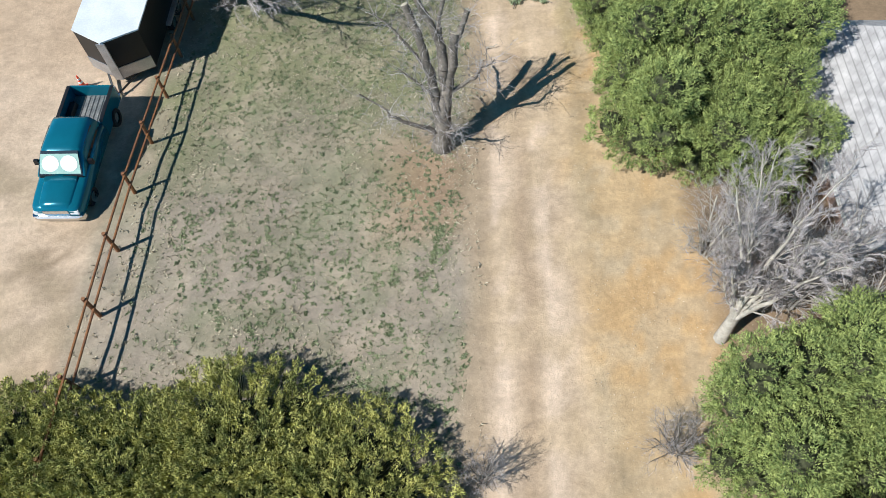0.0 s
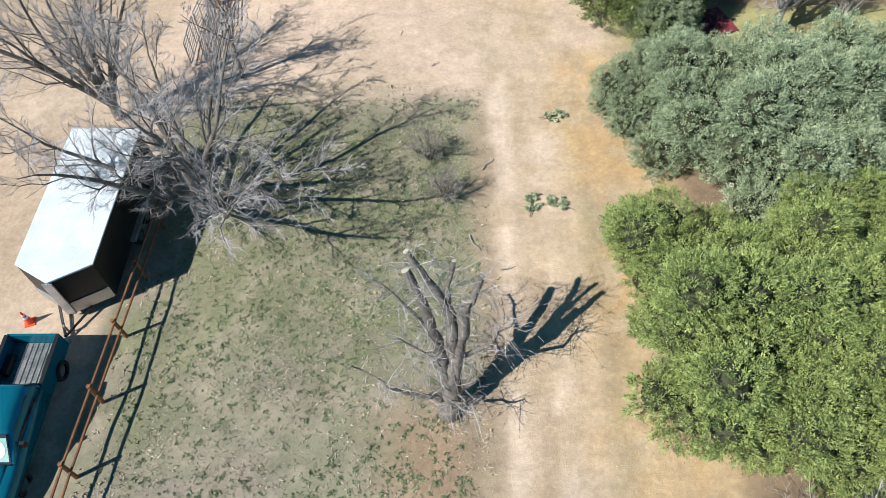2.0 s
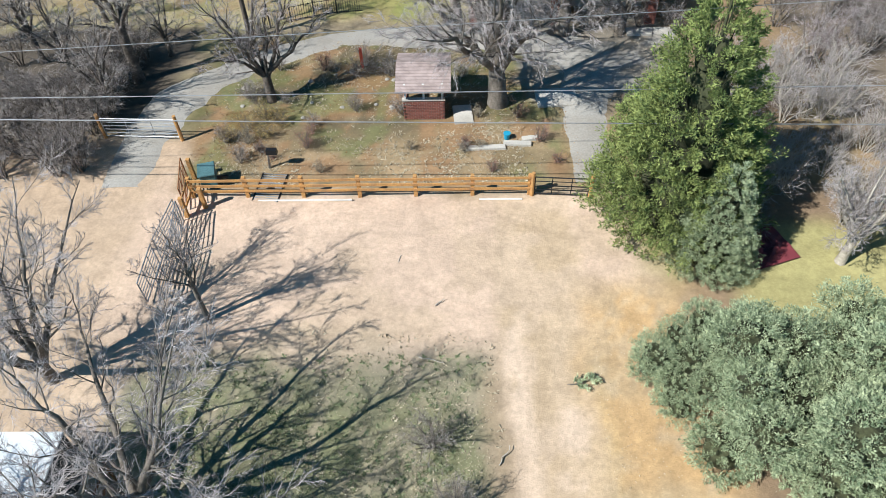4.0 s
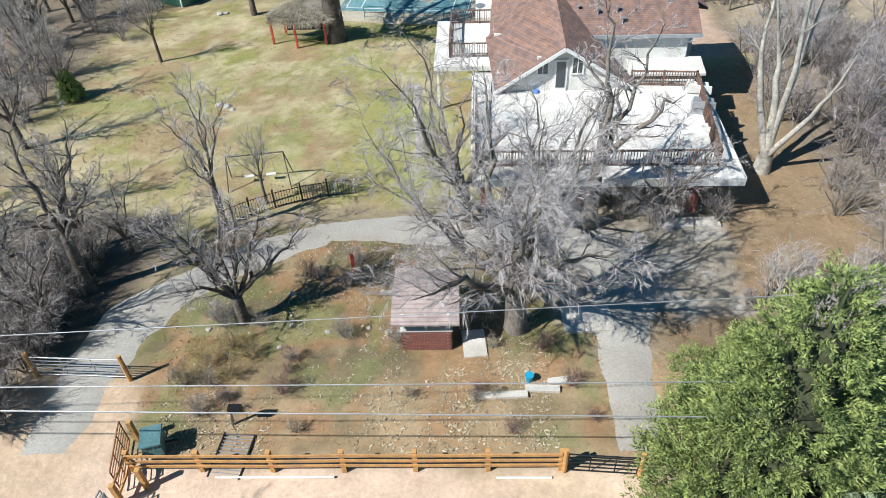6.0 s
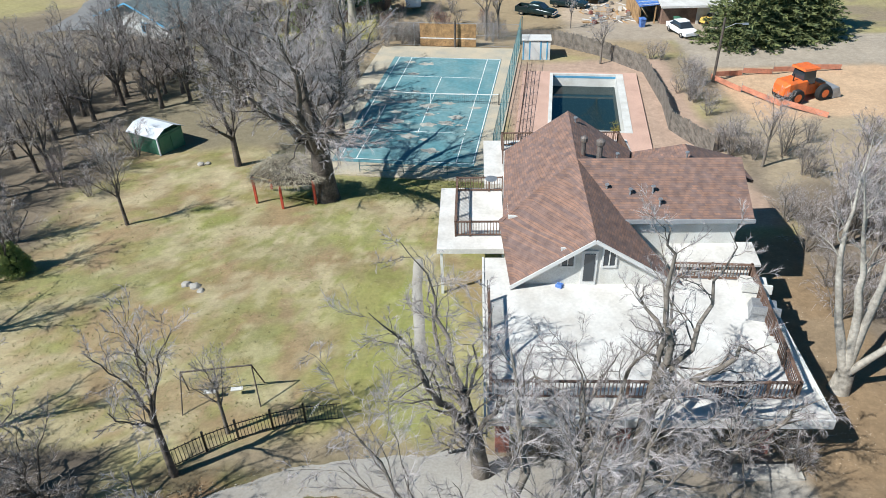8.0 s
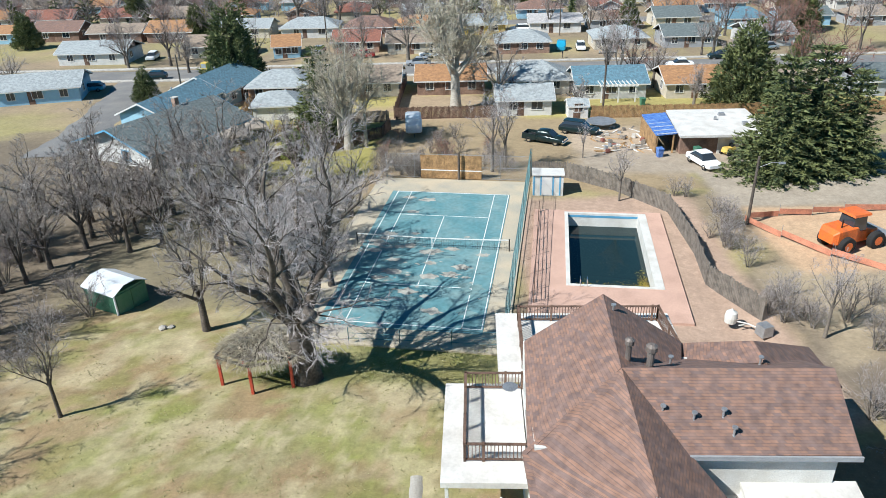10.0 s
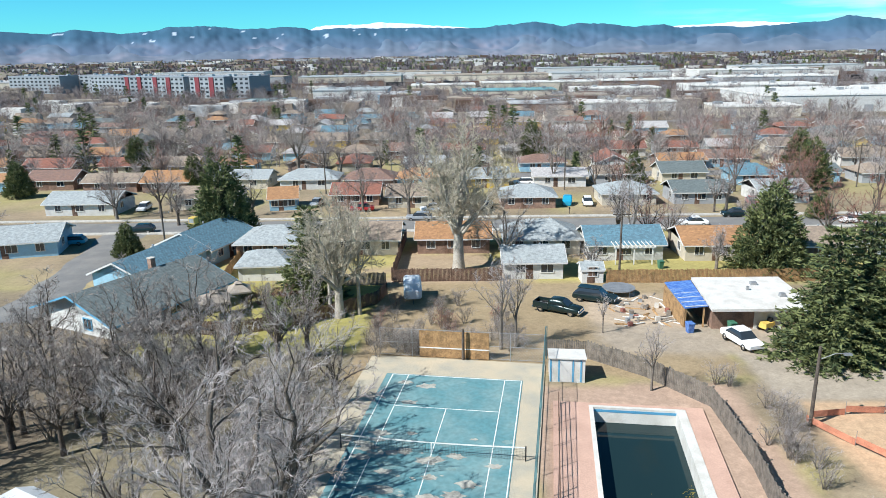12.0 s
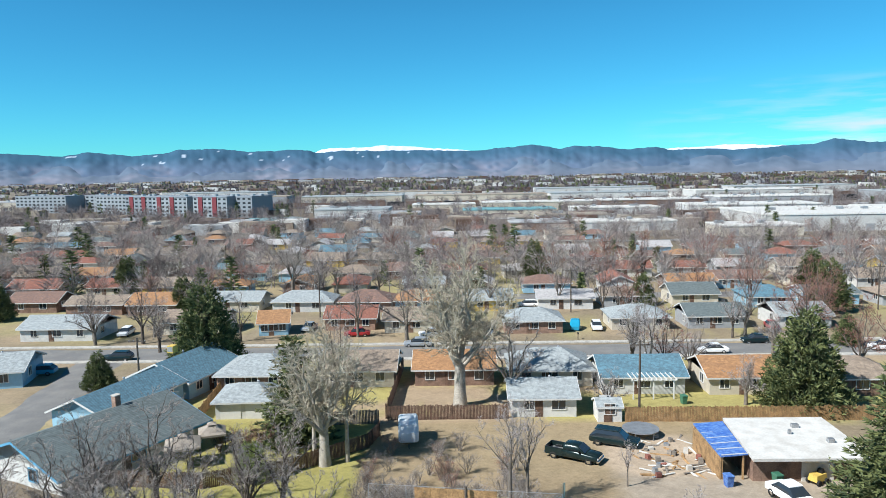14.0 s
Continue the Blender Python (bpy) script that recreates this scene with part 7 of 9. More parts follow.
def car(x, y, rz, paint, label, L=4.5, H=1.5, suv=False, name="car"):
    """A parked car: body, glasshouse, lamps, wheels."""
    v = thing(name, x, y, gz(y) + 0.0, rz, label, "car")
    W, q = 1.8, L / 2
    deck = 0.92
    body = loft([(-q, sec(W - 0.35, 0.4, 0.72)), (-q + 0.12, sec(W - 0.1, 0.32, 0.82)), (-q + 1.1, sec(W, 0.3, deck, 0.1, 0.05)), (q - 1.0, sec(W, 0.3, deck + 0.03, 0.1, 0.05)), (q - 0.12, sec(W - 0.1, 0.34, deck, 0.08)), (q, sec(W - 0.35, 0.42, 0.8))])
    part("body", body, paint, v)
    e = q - 0.25 if suv else q - 1.0
    part("cabin", loft([(-q + 1.15, sec(W - 0.15, 0.86, 0.95, 0.03)), (-q + 1.85, sec(W - 0.2, 0.86, H - 0.04, 0.06, 0.16)), (e - 0.5, sec(W - 0.2, 0.86, H - 0.02, 0.06, 0.16)), (e + 0.15, sec(W - 0.15, 0.86, 0.97, 0.03))]), M["glass"], v)
    part("roof", loft([(-q + 1.8, sec(W - 0.52, H - 0.06, H - 0.01, 0.02)), (-q + 2.0, sec(W - 0.46, H - 0.06, H + 0.02, 0.03)), (e - 0.5, sec(W - 0.46, H - 0.06, H + 0.02, 0.03)), (e - 0.3, sec(W - 0.52, H - 0.07, H - 0.02, 0.02))]), paint, v)
    for sgn in (-1, 1):
        part("headlight", Mesh().box(-q - 0.01, sgn * 0.6 - 0.16, 0.56, -q + 0.12, sgn * 0.6 + 0.16, 0.72), M["glassclear"], v)
        for wx in (-q + 0.85, q - 0.9):
            wheel(v, wx, sgn * 0.8, 0.32, 0.22)
    return v


car(13.1, 134.2, 155, M["darkpaint"], "dark blue estate car parked on dirt", 4.8, 1.65, True)
car(24.2, 120.6, 105, M["whitecar"], "white sedan parked by the garage")
for x, y, rz, p, lab in ((-54.5, 171.3, 5, "darkpaint", "dark car parked at the kerb"), (-9.0, 178.6, 0, "silverpaint", "silver estate car parked at the kerb"), (-29.5, 192.5, 80, "silverpaint", "silver car on a driveway"), (36, 172.2, 0, "whitecar", "white car parked at the kerb"),
                         (45, 178.5, 0, "darkpaint", "dark car parked at the kerb"), (-62, 163.5, 10, "bluecar", "bright blue car on a drive"), (-12.5, 169, 90, "darkpaint", "black truck beside a house"), (-7, 186, 10, "whitecar", "white car on a drive"), (62, 173, 0, "whitecar", "white car parked at the kerb"), (56, 186, 20, "silverpaint", "silver car on a drive"), (-90, 172, 0, "redcar", "red car parked at the kerb")):
    car(x, y, rz, M[p], lab, suv=x < -50 or x == -9.0)


def trailer():
    t = thing("cargo_trailer", -14.2, 26.0, gz(25), 0, "black cargo trailer with a white roof and pointed nose", "trailer")
    W, L, H = 2.7, 6.5, 2.62
    out = lambda z, g=0.0: [(-W / 2 - g, L / 2 + g, z), (-W / 2 - g, -L / 2 + 0.0, z), (0, -L / 2 - 0.75 - g, z), (W / 2 + g, -L / 2 + 0.0, z), (W / 2 + g, L / 2 + g, z)]
    part("body", Mesh().solid(out(H - 0.05), H - 0.55), M["black"], t)
    part("roof", Mesh().solid(out(H, 0.03), 0.07), M["whitemetal"], t, "white metal roof")
    part("nose_strip", Mesh().plank((-0.02, -L / 2 - 0.78, 0.55), (-0.02, -L / 2 - 0.78, H - 0.08), 0.36, 0.05), M["alu"], t)
    for sgn in (-1, 1):
        part("stone_guard", Mesh().plank((0, -L / 2 - 0.775, 0.85), (sgn * (W / 2 + 0.01), -L / 2 - 0.02, 0.85), 0.03, 0.6), M["alu"], t, "chequered aluminium stone guard")
        part("fender", Mesh().box(sgn * 1.42 - 0.14, -0.9, 0.62, sgn * 1.42 + 0.14, 1.1, 0.72, 0.02), M["alu"], t)
        for y in (-0.4, 0.6):
            w = wheel_y(t, sgn * 1.4, y, 0.34, 0.22)
        part("tongue", Mesh().bar((sgn * 0.7, -L / 2 - 0.3, 0.5), (0, -L / 2 - 1.7, 0.5), 0.05), M["black"], t)
    part("roof_vent", Mesh().box(-0.05, 0.6, H, 0.35, 1.0, H + 0.09, 0.02), M["whitepaint"], t)
    part("jack", Mesh().bar((0, -L / 2 - 1.45, 0.0), (0, -L / 2 - 1.45, 0.85), 0.04), M["steel"], t)
    return t


def wheel_y(parent, x, y, r, w):
    tyre = Mesh()
    tyre.bar((x - w / 2, y, r), (x + w / 2, y, r), r, 16)
    t = part("wheel", tyre, M["tyre"], parent, bevel=0.02)
    part("rim", Mesh().bar((x - w * 0.55, y, r), (x + w * 0.55, y, r), r * 0.58, 12), M["chrome"], t)


trailer()
c = thing("traffic_cone", -15.85, 21.75, gz(21.75), 20, "orange traffic cone with white bands leaning on its base", "cone")
part("base", Mesh().box(-0.19, -0.19, 0, 0.19, 0.19, 0.04, 0.01), M["conered"], c)
part("cone", Mesh().lathe([(0.15, 0.04), (0.10, 0.30), (0.025, 0.74), (0.02, 0.75)], 12), M["conered"], c)
for z0, z1, r0, r1 in ((0.34, 0.44, 0.0955, 0.078), (0.52, 0.6, 0.068, 0.054)):
    part("band", Mesh().lathe([(r0, z0), (r1, z1)], 12), M["whitemetal"], c, "white reflective band")


# ---- neighbours ----
def gable_house(x, y, rz, w, d, wall, roof, label, h=2.5, rise=1.5, over=0.45, hip=False, chimney=False, name="house", windows=3, trim="trimwhite", z=None, garage=False):
    """A single-storey house, ridge along its own x, with eaves, windows and a door front and back."""
    t = thing(name, x, y, gz(y) if z is None else z, rz, label, "house" if name == "house" else name.replace("_", " "))
    a, b = w / 2, d / 2
    part("wall", Mesh().box(-a, -b, -0.8, a, b, h), M[wall], t)
    A, B, zt = a + over, b + over, h - rise * over / b
    if hip:
        k = min(b, a * 0.8)
        part("roof", Mesh().add([(-A, -B, zt), (A, -B, zt), (A, B, zt), (-A, B, zt), (-A + k, 0, h + rise), (A - k, 0, h + rise), (-A, -B, zt - 0.16), (A, -B, zt - 0.16), (A, B, zt - 0.16), (-A, B, zt - 0.16)],
                                [(0, 1, 5, 4), (1, 2, 5), (2, 3, 4, 5), (3, 0, 4), (0, 6, 7, 1), (1, 7, 8, 2), (2, 8, 9, 3), (3, 9, 6, 0), (9, 8, 7, 6)]), M[roof], t)
    else:
        part("roof", Mesh().solid([(-A, -B, zt), (A, -B, zt), (A, 0, h + rise), (-A, 0, h + rise)], 0.16).solid([(-A, 0, h + rise), (A, 0, h + rise), (A, B, zt), (-A, B, zt)], 0.16), M[roof], t)
        for s in (-1, 1):
            q = Mesh().add([(s * a, -b, h - 0.1), (s * a, b, h - 0.1), (s * a, 0, h + rise - 0.16)], [(0, 1, 2), (2, 1, 0)])
            part("gable", q, M[wall], t)
            part("bargeboard", Mesh().plank((s * (A + 0.03), -B, zt - 0.1), (s * (A + 0.03), 0, h + rise - 0.1), 0.05, 0.2).plank((s * (A + 0.03), 0, h + rise - 0.1), (s * (A + 0.03), B, zt - 0.1), 0.05, 0.2), M[trim], t)
    for s in (-1, 1):
        part("fascia", Mesh().box(-A, s * (B + 0.012) - 0.01, zt - 0.2, A, s * (B + 0.012) + 0.01, zt - 0.02), M[trim], t)
        for i in range(windows):
            wx = -a + w * (i + 0.6) / (windows + 0.2)
            if garage and s < 0:
                part("garage_door", Mesh().box(wx - 1.15, -b - 0.05, 0, wx + 1.15, -b + 0.02, 2.1), M["trimwhite"], t)
            else:
                window(t, wx, s * b, 0.95, 1.5 if i % 2 else 1.1, 1.1, 0, s, M[trim])
        if not garage:
            dx = -a + w * 0.42
            part("door", Mesh().box(dx - 0.45, s * b - 0.04, 0.02, dx + 0.45, s * b + 0.05, 2.05), M["brownwood"] if s < 0 else M["trimwhite"], t)
    if windows > 1:
        for s in (-1, 1):
            window(t, s * a, -b * 0.3, 0.95, 1.2, 1.1, s, 0, M[trim])
    if chimney:
        ch = part("chimney", Mesh().box(a * 0.3, 0.3, h, a * 0.3 + 0.6, 0.9, h + rise + 0.9), M["wallbrick"], t, "brick chimney")
        part("cap", Mesh().box(a * 0.3 - 0.06, 0.24, h + rise + 0.9, a * 0.3 + 0.66, 0.96, h + rise + 1.0), M["concrete"], ch)
    else:
        part("roof_vent", Mesh().lathe([(0.12, h + rise * 0.35), (0.12, h + rise * 0.8), (0.16, h + rise * 0.82), (0.1, h + rise * 0.9)], 8, a * 0.3, b * 0.35), M["steel"], t)
    return t


gable_house(-37.2, 131.8, 62, 15, 11.5, "wallwhite", "slateroof", "white house with dark slate-grey shingle roof and blue trim", rise=2.0, trim="trimblue", chimney=True, over=0.8)
gable_house(-41.5, 145.4, 74, 13, 7, "wallblue", "blueroof", "long sky-blue house with blue-grey roof", rise=1.5)
gable_house(-38.6, 157.6, 74, 11, 9, "wallblue", "blueroof", "sky-blue house with blue-grey gable roof", rise=2.0)
gable_house(-28.8, 158.5, 0, 9, 9, "wallbrick", "lightroof", "low brick house with pale grey hipped roof", hip=True)
gable_house(-26.9, 146.6, 4, 6.2, 6.4, "wallwhite", "lightroof", "white double garage with pale grey roof", hip=True, name="garage", windows=2, garage=True, rise=1.1, h=2.3)
gable_house(-15.5, 160.0, 0, 9.5, 8.5, "wallcream", "tanroof", "small tan house behind the bare cottonwood")
gable_house(-2.9, 159.8, 0, 10.2, 7.5, "wallbrick", "orangeroof", "brick house with rust-orange shingle roof")
gable_house(9.6, 159.2, 0, 10.4, 8.0, "wallcream", "lightroof", "house with pale blue-grey hipped roof", hip=True, rise=1.8)
gable_house(7.2, 146.2, 0, 7.2, 6.0, "wallwhite", "lightroof", "white outbuilding with pale blue-grey roof", name="outbuilding", windows=2, rise=1.3)
gable_house(20.4, 155.6, 0, 10.0, 8.0, "wallwhite", "blueroof", "white house with blue-grey shingle roof", rise=1.6)
gable_house(33.0, 155.0, 0, 9.6, 8.0, "wallcream", "orangeroof", "low house with rust-orange roof")
gable_house(46.0, 154.0, 0, 10.0, 8.0, "wallbrick", "tanroof", "brick house with tan hipped roof", hip=True)
gable_house(60.0, 154.0, 0, 10.0, 8.0, "wallgrey", "slateroof", "grey house with dark roof")
gable_house(14.1, 142.6, 0, 2.6, 2.8, "wallwhite", "lightroof", "small white garden shed", name="garden_shed", windows=1, h=1.8, rise=0.6, over=0.15)
gable_house(-67.5, 160.0, 15, 12, 9, "wallblue", "lightroof", "blue corner house with pale grey roof and carport")
gable_house(-72, 189.8, 0, 13, 8.5, "wallwhite", "lightroof", "white house with pale roof facing the street")
gable_house(-35.6, 192.0, 10, 5.0, 7.5, "wallblue", "orangeroof", "small sky-blue house with rust-orange roof")
gable_house(10.6, 191.5, 0, 10, 8, "wallbrick", "lightroof", "brick house with pale blue-grey roof and porch", hip=True)
gable_house(29.5, 193.5, 0, 10, 8, "wallcream", "lightroof", "cream house with pale grey roof", hip=True)
gable_house(43.0, 194.0, 0, 10, 8, "wallgrey", "slateroof", "grey house with dark roof")
gable_house(58.0, 194.0, 0, 9, 9, "wallwhite", "lightroof", "white gabled house beside the street")
gable_house(-10, 193.5, 0, 11, 8, "wallcream", "tanroof", "low cream house behind parked cars")
gable_house(-22, 196, 0, 9, 8, "wallbrick", "redroof", "brick house with red-brown roof")
gable_house(-50, 194, 0, 11, 8, "wallcream", "tanroof", "low tan house among bare trees")
rng = random.Random(11)
WALLS = ["wallwhite", "wallbrick", "wallcream", "wallgrey", "wallbrick", "wallcream", "wallyellow", "wallblue"]
ROOFS = ["tanroof", "redroof", "greyroof", "lightroof", "slateroof", "brownroof", "tanroof", "orangeroof", "brownroof", "blueroof", "redroof", "tanroof"]
WORDS = dict(tanroof="tan", redroof="red-brown", greyroof="grey", lightroof="pale grey", slateroof="dark", brownroof="brown", orangeroof="rust-orange", blueroof="blue-grey",
             wallwhite="white", wallbrick="brick", wallcream="cream", wallgrey="grey", wallyellow="yellow", wallblue="sky-blue")
ROWS2 = [(216, 14), (238, 15.5), (262, 15), (292, 16), (318, 16), (352, 17), (380, 17), (418, 19)]
for yy, gap in ROWS2:
    half = 0.66 * (yy - 62) + 12
    k = int(2 * half / gap)
    for i in range(k):
        x = -half + gap * (i + 0.5) + rng.uniform(-2, 2)
        if yy > 340 and x > 60:
            continue
        wl_, rf = rng.choice(WALLS), rng.choice(ROOFS)
        gable_house(x, yy + rng.uniform(-2.5, 2.5), rng.choice([0, 0, 0, 90]) + rng.uniform(-3, 3), rng.uniform(9, 12.5), rng.uniform(7, 8.6), wl_, rf, f"{WORDS[wl_]} house with {WORDS[rf]} shingle roof in the next streets", hip=rng.random() < 0.35, rise=rng.uniform(1.1, 1.9), windows=2 if yy < 270 else 1)
for n, yy in enumerate((227, 305, 367)):
    ribbon(f"road_{n + 3}", [(-300, yy), (-80, yy), (80, yy), (300, yy)], [7.5] * 4, M["asphalt"], "grey asphalt street between the houses", "road", lift=0.15, step_m=10)


def white_garage():
    g = thing("garage", 27.5, 128.6, gz(128.6), 0, "low brick garage with white flat roof and blue tarpaulin lean-to", "garage")
    z = 2.55
    part("wall", Mesh().box(-4.6, -3.6, -0.6, 4.6, 4.2, z - 0.2), M["wallbrick"], g)
    part("roof", Mesh().solid([(-5.0, -4.6, z), (5.2, -4.6, z), (5.2, 4.7, z + 0.25), (-4.2, 4.7, z + 0.25)], 0.25), M["membrane"], g, "white flat roof")
    part("door", Mesh().box(-0.5, -3.7, 0, 2.2, -3.6, 2.0), M["whitepaint"], g)
    part("lean_to_roof", Mesh().solid([(-7.3, -3.4, z - 0.25), (-5.0, -3.4, z - 0.05), (-4.4, 4.2, z + 0.1), (-7.2, 4.2, z - 0.1)], 0.1), M["bluecloth"], g, "blue tarpaulin roof")
    for i in range(6):
        part("batten", Mesh().plank((-7.3 + 0.1, -3.3 + 1.3 * i, z - 0.17), (-4.7, -3.3 + 1.3 * i, z + 0.0), 0.08, 0.06), M["whitepaint"], g)
    for x, y in ((-7.1, -3.2), (-5.3, -3.2), (-7.1, 4.0)):
        part("post", Mesh().box(x - 0.07, y - 0.07, -0.3, x + 0.07, y + 0.07, z - 0.3), M["cedarwood"], g)
    part("side_wall", Mesh().box(-7.25, -3.3, 0, -7.18, 4.1, 2.1), M["cedarwood"], g)
    for x, y, w, d, h in ((1.2, 2.0, 0.7, 0.5, 0.35), (2.8, -1.5, 0.6, 0.5, 0.3), (0.2, 0.5, 0.3, 0.3, 0.4)):
        part("roof_vent", Mesh().box(x, y, z + 0.05, x + w, y + d, z + 0.15 + h, 0.04), M["steel"], g)


white_garage()


# ---- power lines ----
def utility_pole(x, y, h, arms=True, lamp=None, label="weathered wooden utility pole"):
    p = thing("utility_pole", x, y, gz(y), 0, label, "utility pole")
    part("pole", Mesh().bar((0, 0, -0.5), (0, 0, h), 0.15, 8, 0.11), M["darkbark"], p)
    if arms:
        part("crossarm", Mesh().plank((-1.1, 0, h - 0.5), (1.1, 0, h - 0.5), 0.1, 0.12), M["darkbark"], p)
        for i in (-1, -0.4, 0.4, 1):
            part("insulator", Mesh().lathe([(0.04, h - 0.44), (0.06, h - 0.38), (0.03, h - 0.28)], 8, i, 0), M["steel"], p)
    if lamp:
        part("lamp_arm", Mesh().bar((0, 0, h - 1.0), (lamp * 0.6, 0, h - 0.55), 0.03).bar((lamp * 0.6, 0, h - 0.55), (lamp, 0, h - 0.55), 0.03), M["steel"], p)
        part("lamp_head", Mesh().box(lamp - 0.1, -0.13, h - 0.66, lamp + 0.45, 0.13, h - 0.52, 0.03), M["steel"], p)


utility_pole(23.3, 105.2, 6.2, False, 1.8, "dark utility pole with a street lamp arm")
utility_pole(17.5, 142.2, 8.8)
utility_pole(-42.8, 153.0, 7.5)
utility_pole(-1.7, 116.9, 3.0, False, None, "short weathered brown post")
for x, y in ((60, 143), (-90, 170), (-30, 205), (20, 207), (80, 206), (120, 240), (-120, 243), (40, 270), (-70, 270)):
    utility_pole(x, y, 9.0)


def cable(a, b, sag, r, label):
    m = Mesh()
    n, k = 30, 5
    for i in range(n + 1):
        t = i / n
        p = (a[0] + (b[0] - a[0]) * t, a[1] + (b[1] - a[1]) * t, a[2] + (b[2] - a[2]) * t - sag * 4 * t * (1 - t))
        m.v += [(p[0], p[1] + r * math.cos(2 * math.pi * j / k), p[2] + r * math.sin(2 * math.pi * j / k)) for j in range(k)]
    m.f += [(i * k + j, i * k + (j + 1) % k, (i + 1) * k + (j + 1) % k, (i + 1) * k + j) for i in range(n) for j in range(k)]
    tagged(part("power_cable", m, M["steel"]), label, "cable", group="power cables")


for y0, z0, y1, z1, r in ((41.72, 9.95, 41.4, 7.5, 0.024), (41.7, 10.05, 41.6, 10.25, 0.018), (41.0, 10.4, 42.9, 15.4, 0.013)):
    cable((-60, y0, z0), (60, y1, z1), 0.25, r, "thin grey power cable strung over the verge")


# ---- small structures ----
def well_house():
    w = thing("well_house", -2.1, 49.6, gz(49.6), 0, "small brick garden shelter with shingle roof", "shelter")
    for x0, y0, x1, y1 in ((-1.15, -0.9, 0.95, -0.75), (-1.15, -0.9, -1.0, 1.0), (0.8, -0.9, 0.95, 1.0)):
        rows = 12
        for r in range(rows):
            L = max(x1 - x0, y1 - y0)
            k = int(L / 0.24)
            off = 0.12 if r % 2 else 0.0
            for i in range(k):
                s = min(off + i * 0.24, L - 0.2)
                if x1 - x0 > y1 - y0:
                    m = pose(x0 + s + 0.11, (y0 + y1) / 2, r * 0.1 + 0.05)
                else:
                    m = pose((x0 + x1) / 2, y0 + s + 0.11, r * 0.1 + 0.05, 0, 0, 90)
                part("brick", well_house.brick, M["brick"], w, at=m)
        part("core", Mesh().box(x0 + 0.015, y0 + 0.015, -0.3, x1 - 0.015, y1 - 0.015, 1.2), M["mortar"], w)
    part("sill", Mesh().box(-1.2, -0.95, 1.2, 1.0, -0.7, 1.26), M["concrete"], w)
    for x, y in ((-1.05, -0.8), (0.85, -0.8), (-1.05, 0.9), (0.85, 0.9), (-0.1, -0.8)):
        part("post", Mesh().box(x - 0.05, y - 0.05, 1.26 if y < 0 else 0, x + 0.05, y + 0.05, 2.15), M["trimwhite"], w)
    part("roof", Mesh().solid([(-1.5, -1.25, 2.0), (1.3, -1.25, 2.0), (1.3, 0.5, 2.55), (-1.5, 0.5, 2.55)], 0.1).solid([(-1.5, 0.5, 2.55), (1.3, 0.5, 2.55), (1.3, 2.0, 2.1), (-1.5, 2.0, 2.1)], 0.1), M["oldroof"], w, "faded brown shingle roof")


well_house.brick = Mesh().box(-0.112, -0.085, -0.042, 0.112, 0.085, 0.042, 0.004).data("brick")
well_house()


def arbour():
    a = thing("arbour", -13.5, 82.7, gz(82.6), 0, "garden arbour with red posts and a brush-covered roof", "arbour")
    for x, y in ((-2.3, -0.2), (-0.2, -1.2), (2.0, -0.5), (-1.8, 2.2), (2.2, 2.4)):
        part("post", Mesh().box(x - 0.08, y - 0.08, -0.2, x + 0.08, y + 0.08, 2.1), M["redpost"], a)
    part("roof_frame", Mesh().plank((-2.4, -0.3, 2.1), (-0.2, -1.3, 2.1), 0.1, 0.14).plank((-0.2, -1.3, 2.1), (2.1, -0.6, 2.1), 0.1, 0.14).plank((-2.4, -0.3, 2.1), (-1.8, 2.3, 2.1), 0.1, 0.14).plank((2.1, -0.6, 2.1), (2.2, 2.5, 2.1), 0.1, 0.14).plank((-1.8, 2.3, 2.1), (2.2, 2.5, 2.1), 0.1, 0.14), M["darkbark"], a)
    part("roof", Mesh().solid([(-2.0, -0.2, 2.3), (-0.2, -1.0, 2.3), (1.8, -0.4, 2.3), (1.9, 2.1, 2.3), (-1.6, 2.0, 2.3)], 0.12), M["darkbark"], a)
    rg = np.random.RandomState(9)
    sg = []
    for i in range(4200):
        q = rg.uniform(-1, 1, 2)
        if q @ q > 1:
            continue
        p = np.array([0.1 + 2.7 * q[0], 0.7 + 2.2 * q[1], 2.0 + 1.1 * (1 - q @ q) * rg.uniform(0.75, 1.1)])
        sg.append((p, p + norm(np.array([q[0], q[1], -0.35]) + rg.normal(0, 0.5, 3)) * 0.6, 0.014, 0, 0))
    part("brush", raw("brush", *spikes(sg)), M["twigpale"], a, "dry tan brush heaped in a dome on the roof")
    # black sheets added to stand in for the arbour's shaded interior
    part("back_cloth", Mesh().box(-1.7, 2.3, 0.0, 2.1, 2.34, 2.0).box(2.12, 0.2, 0.0, 2.16, 2.3, 2.0), M["black"], a, "black sheets added for the shaded hollow behind the posts")


arbour()


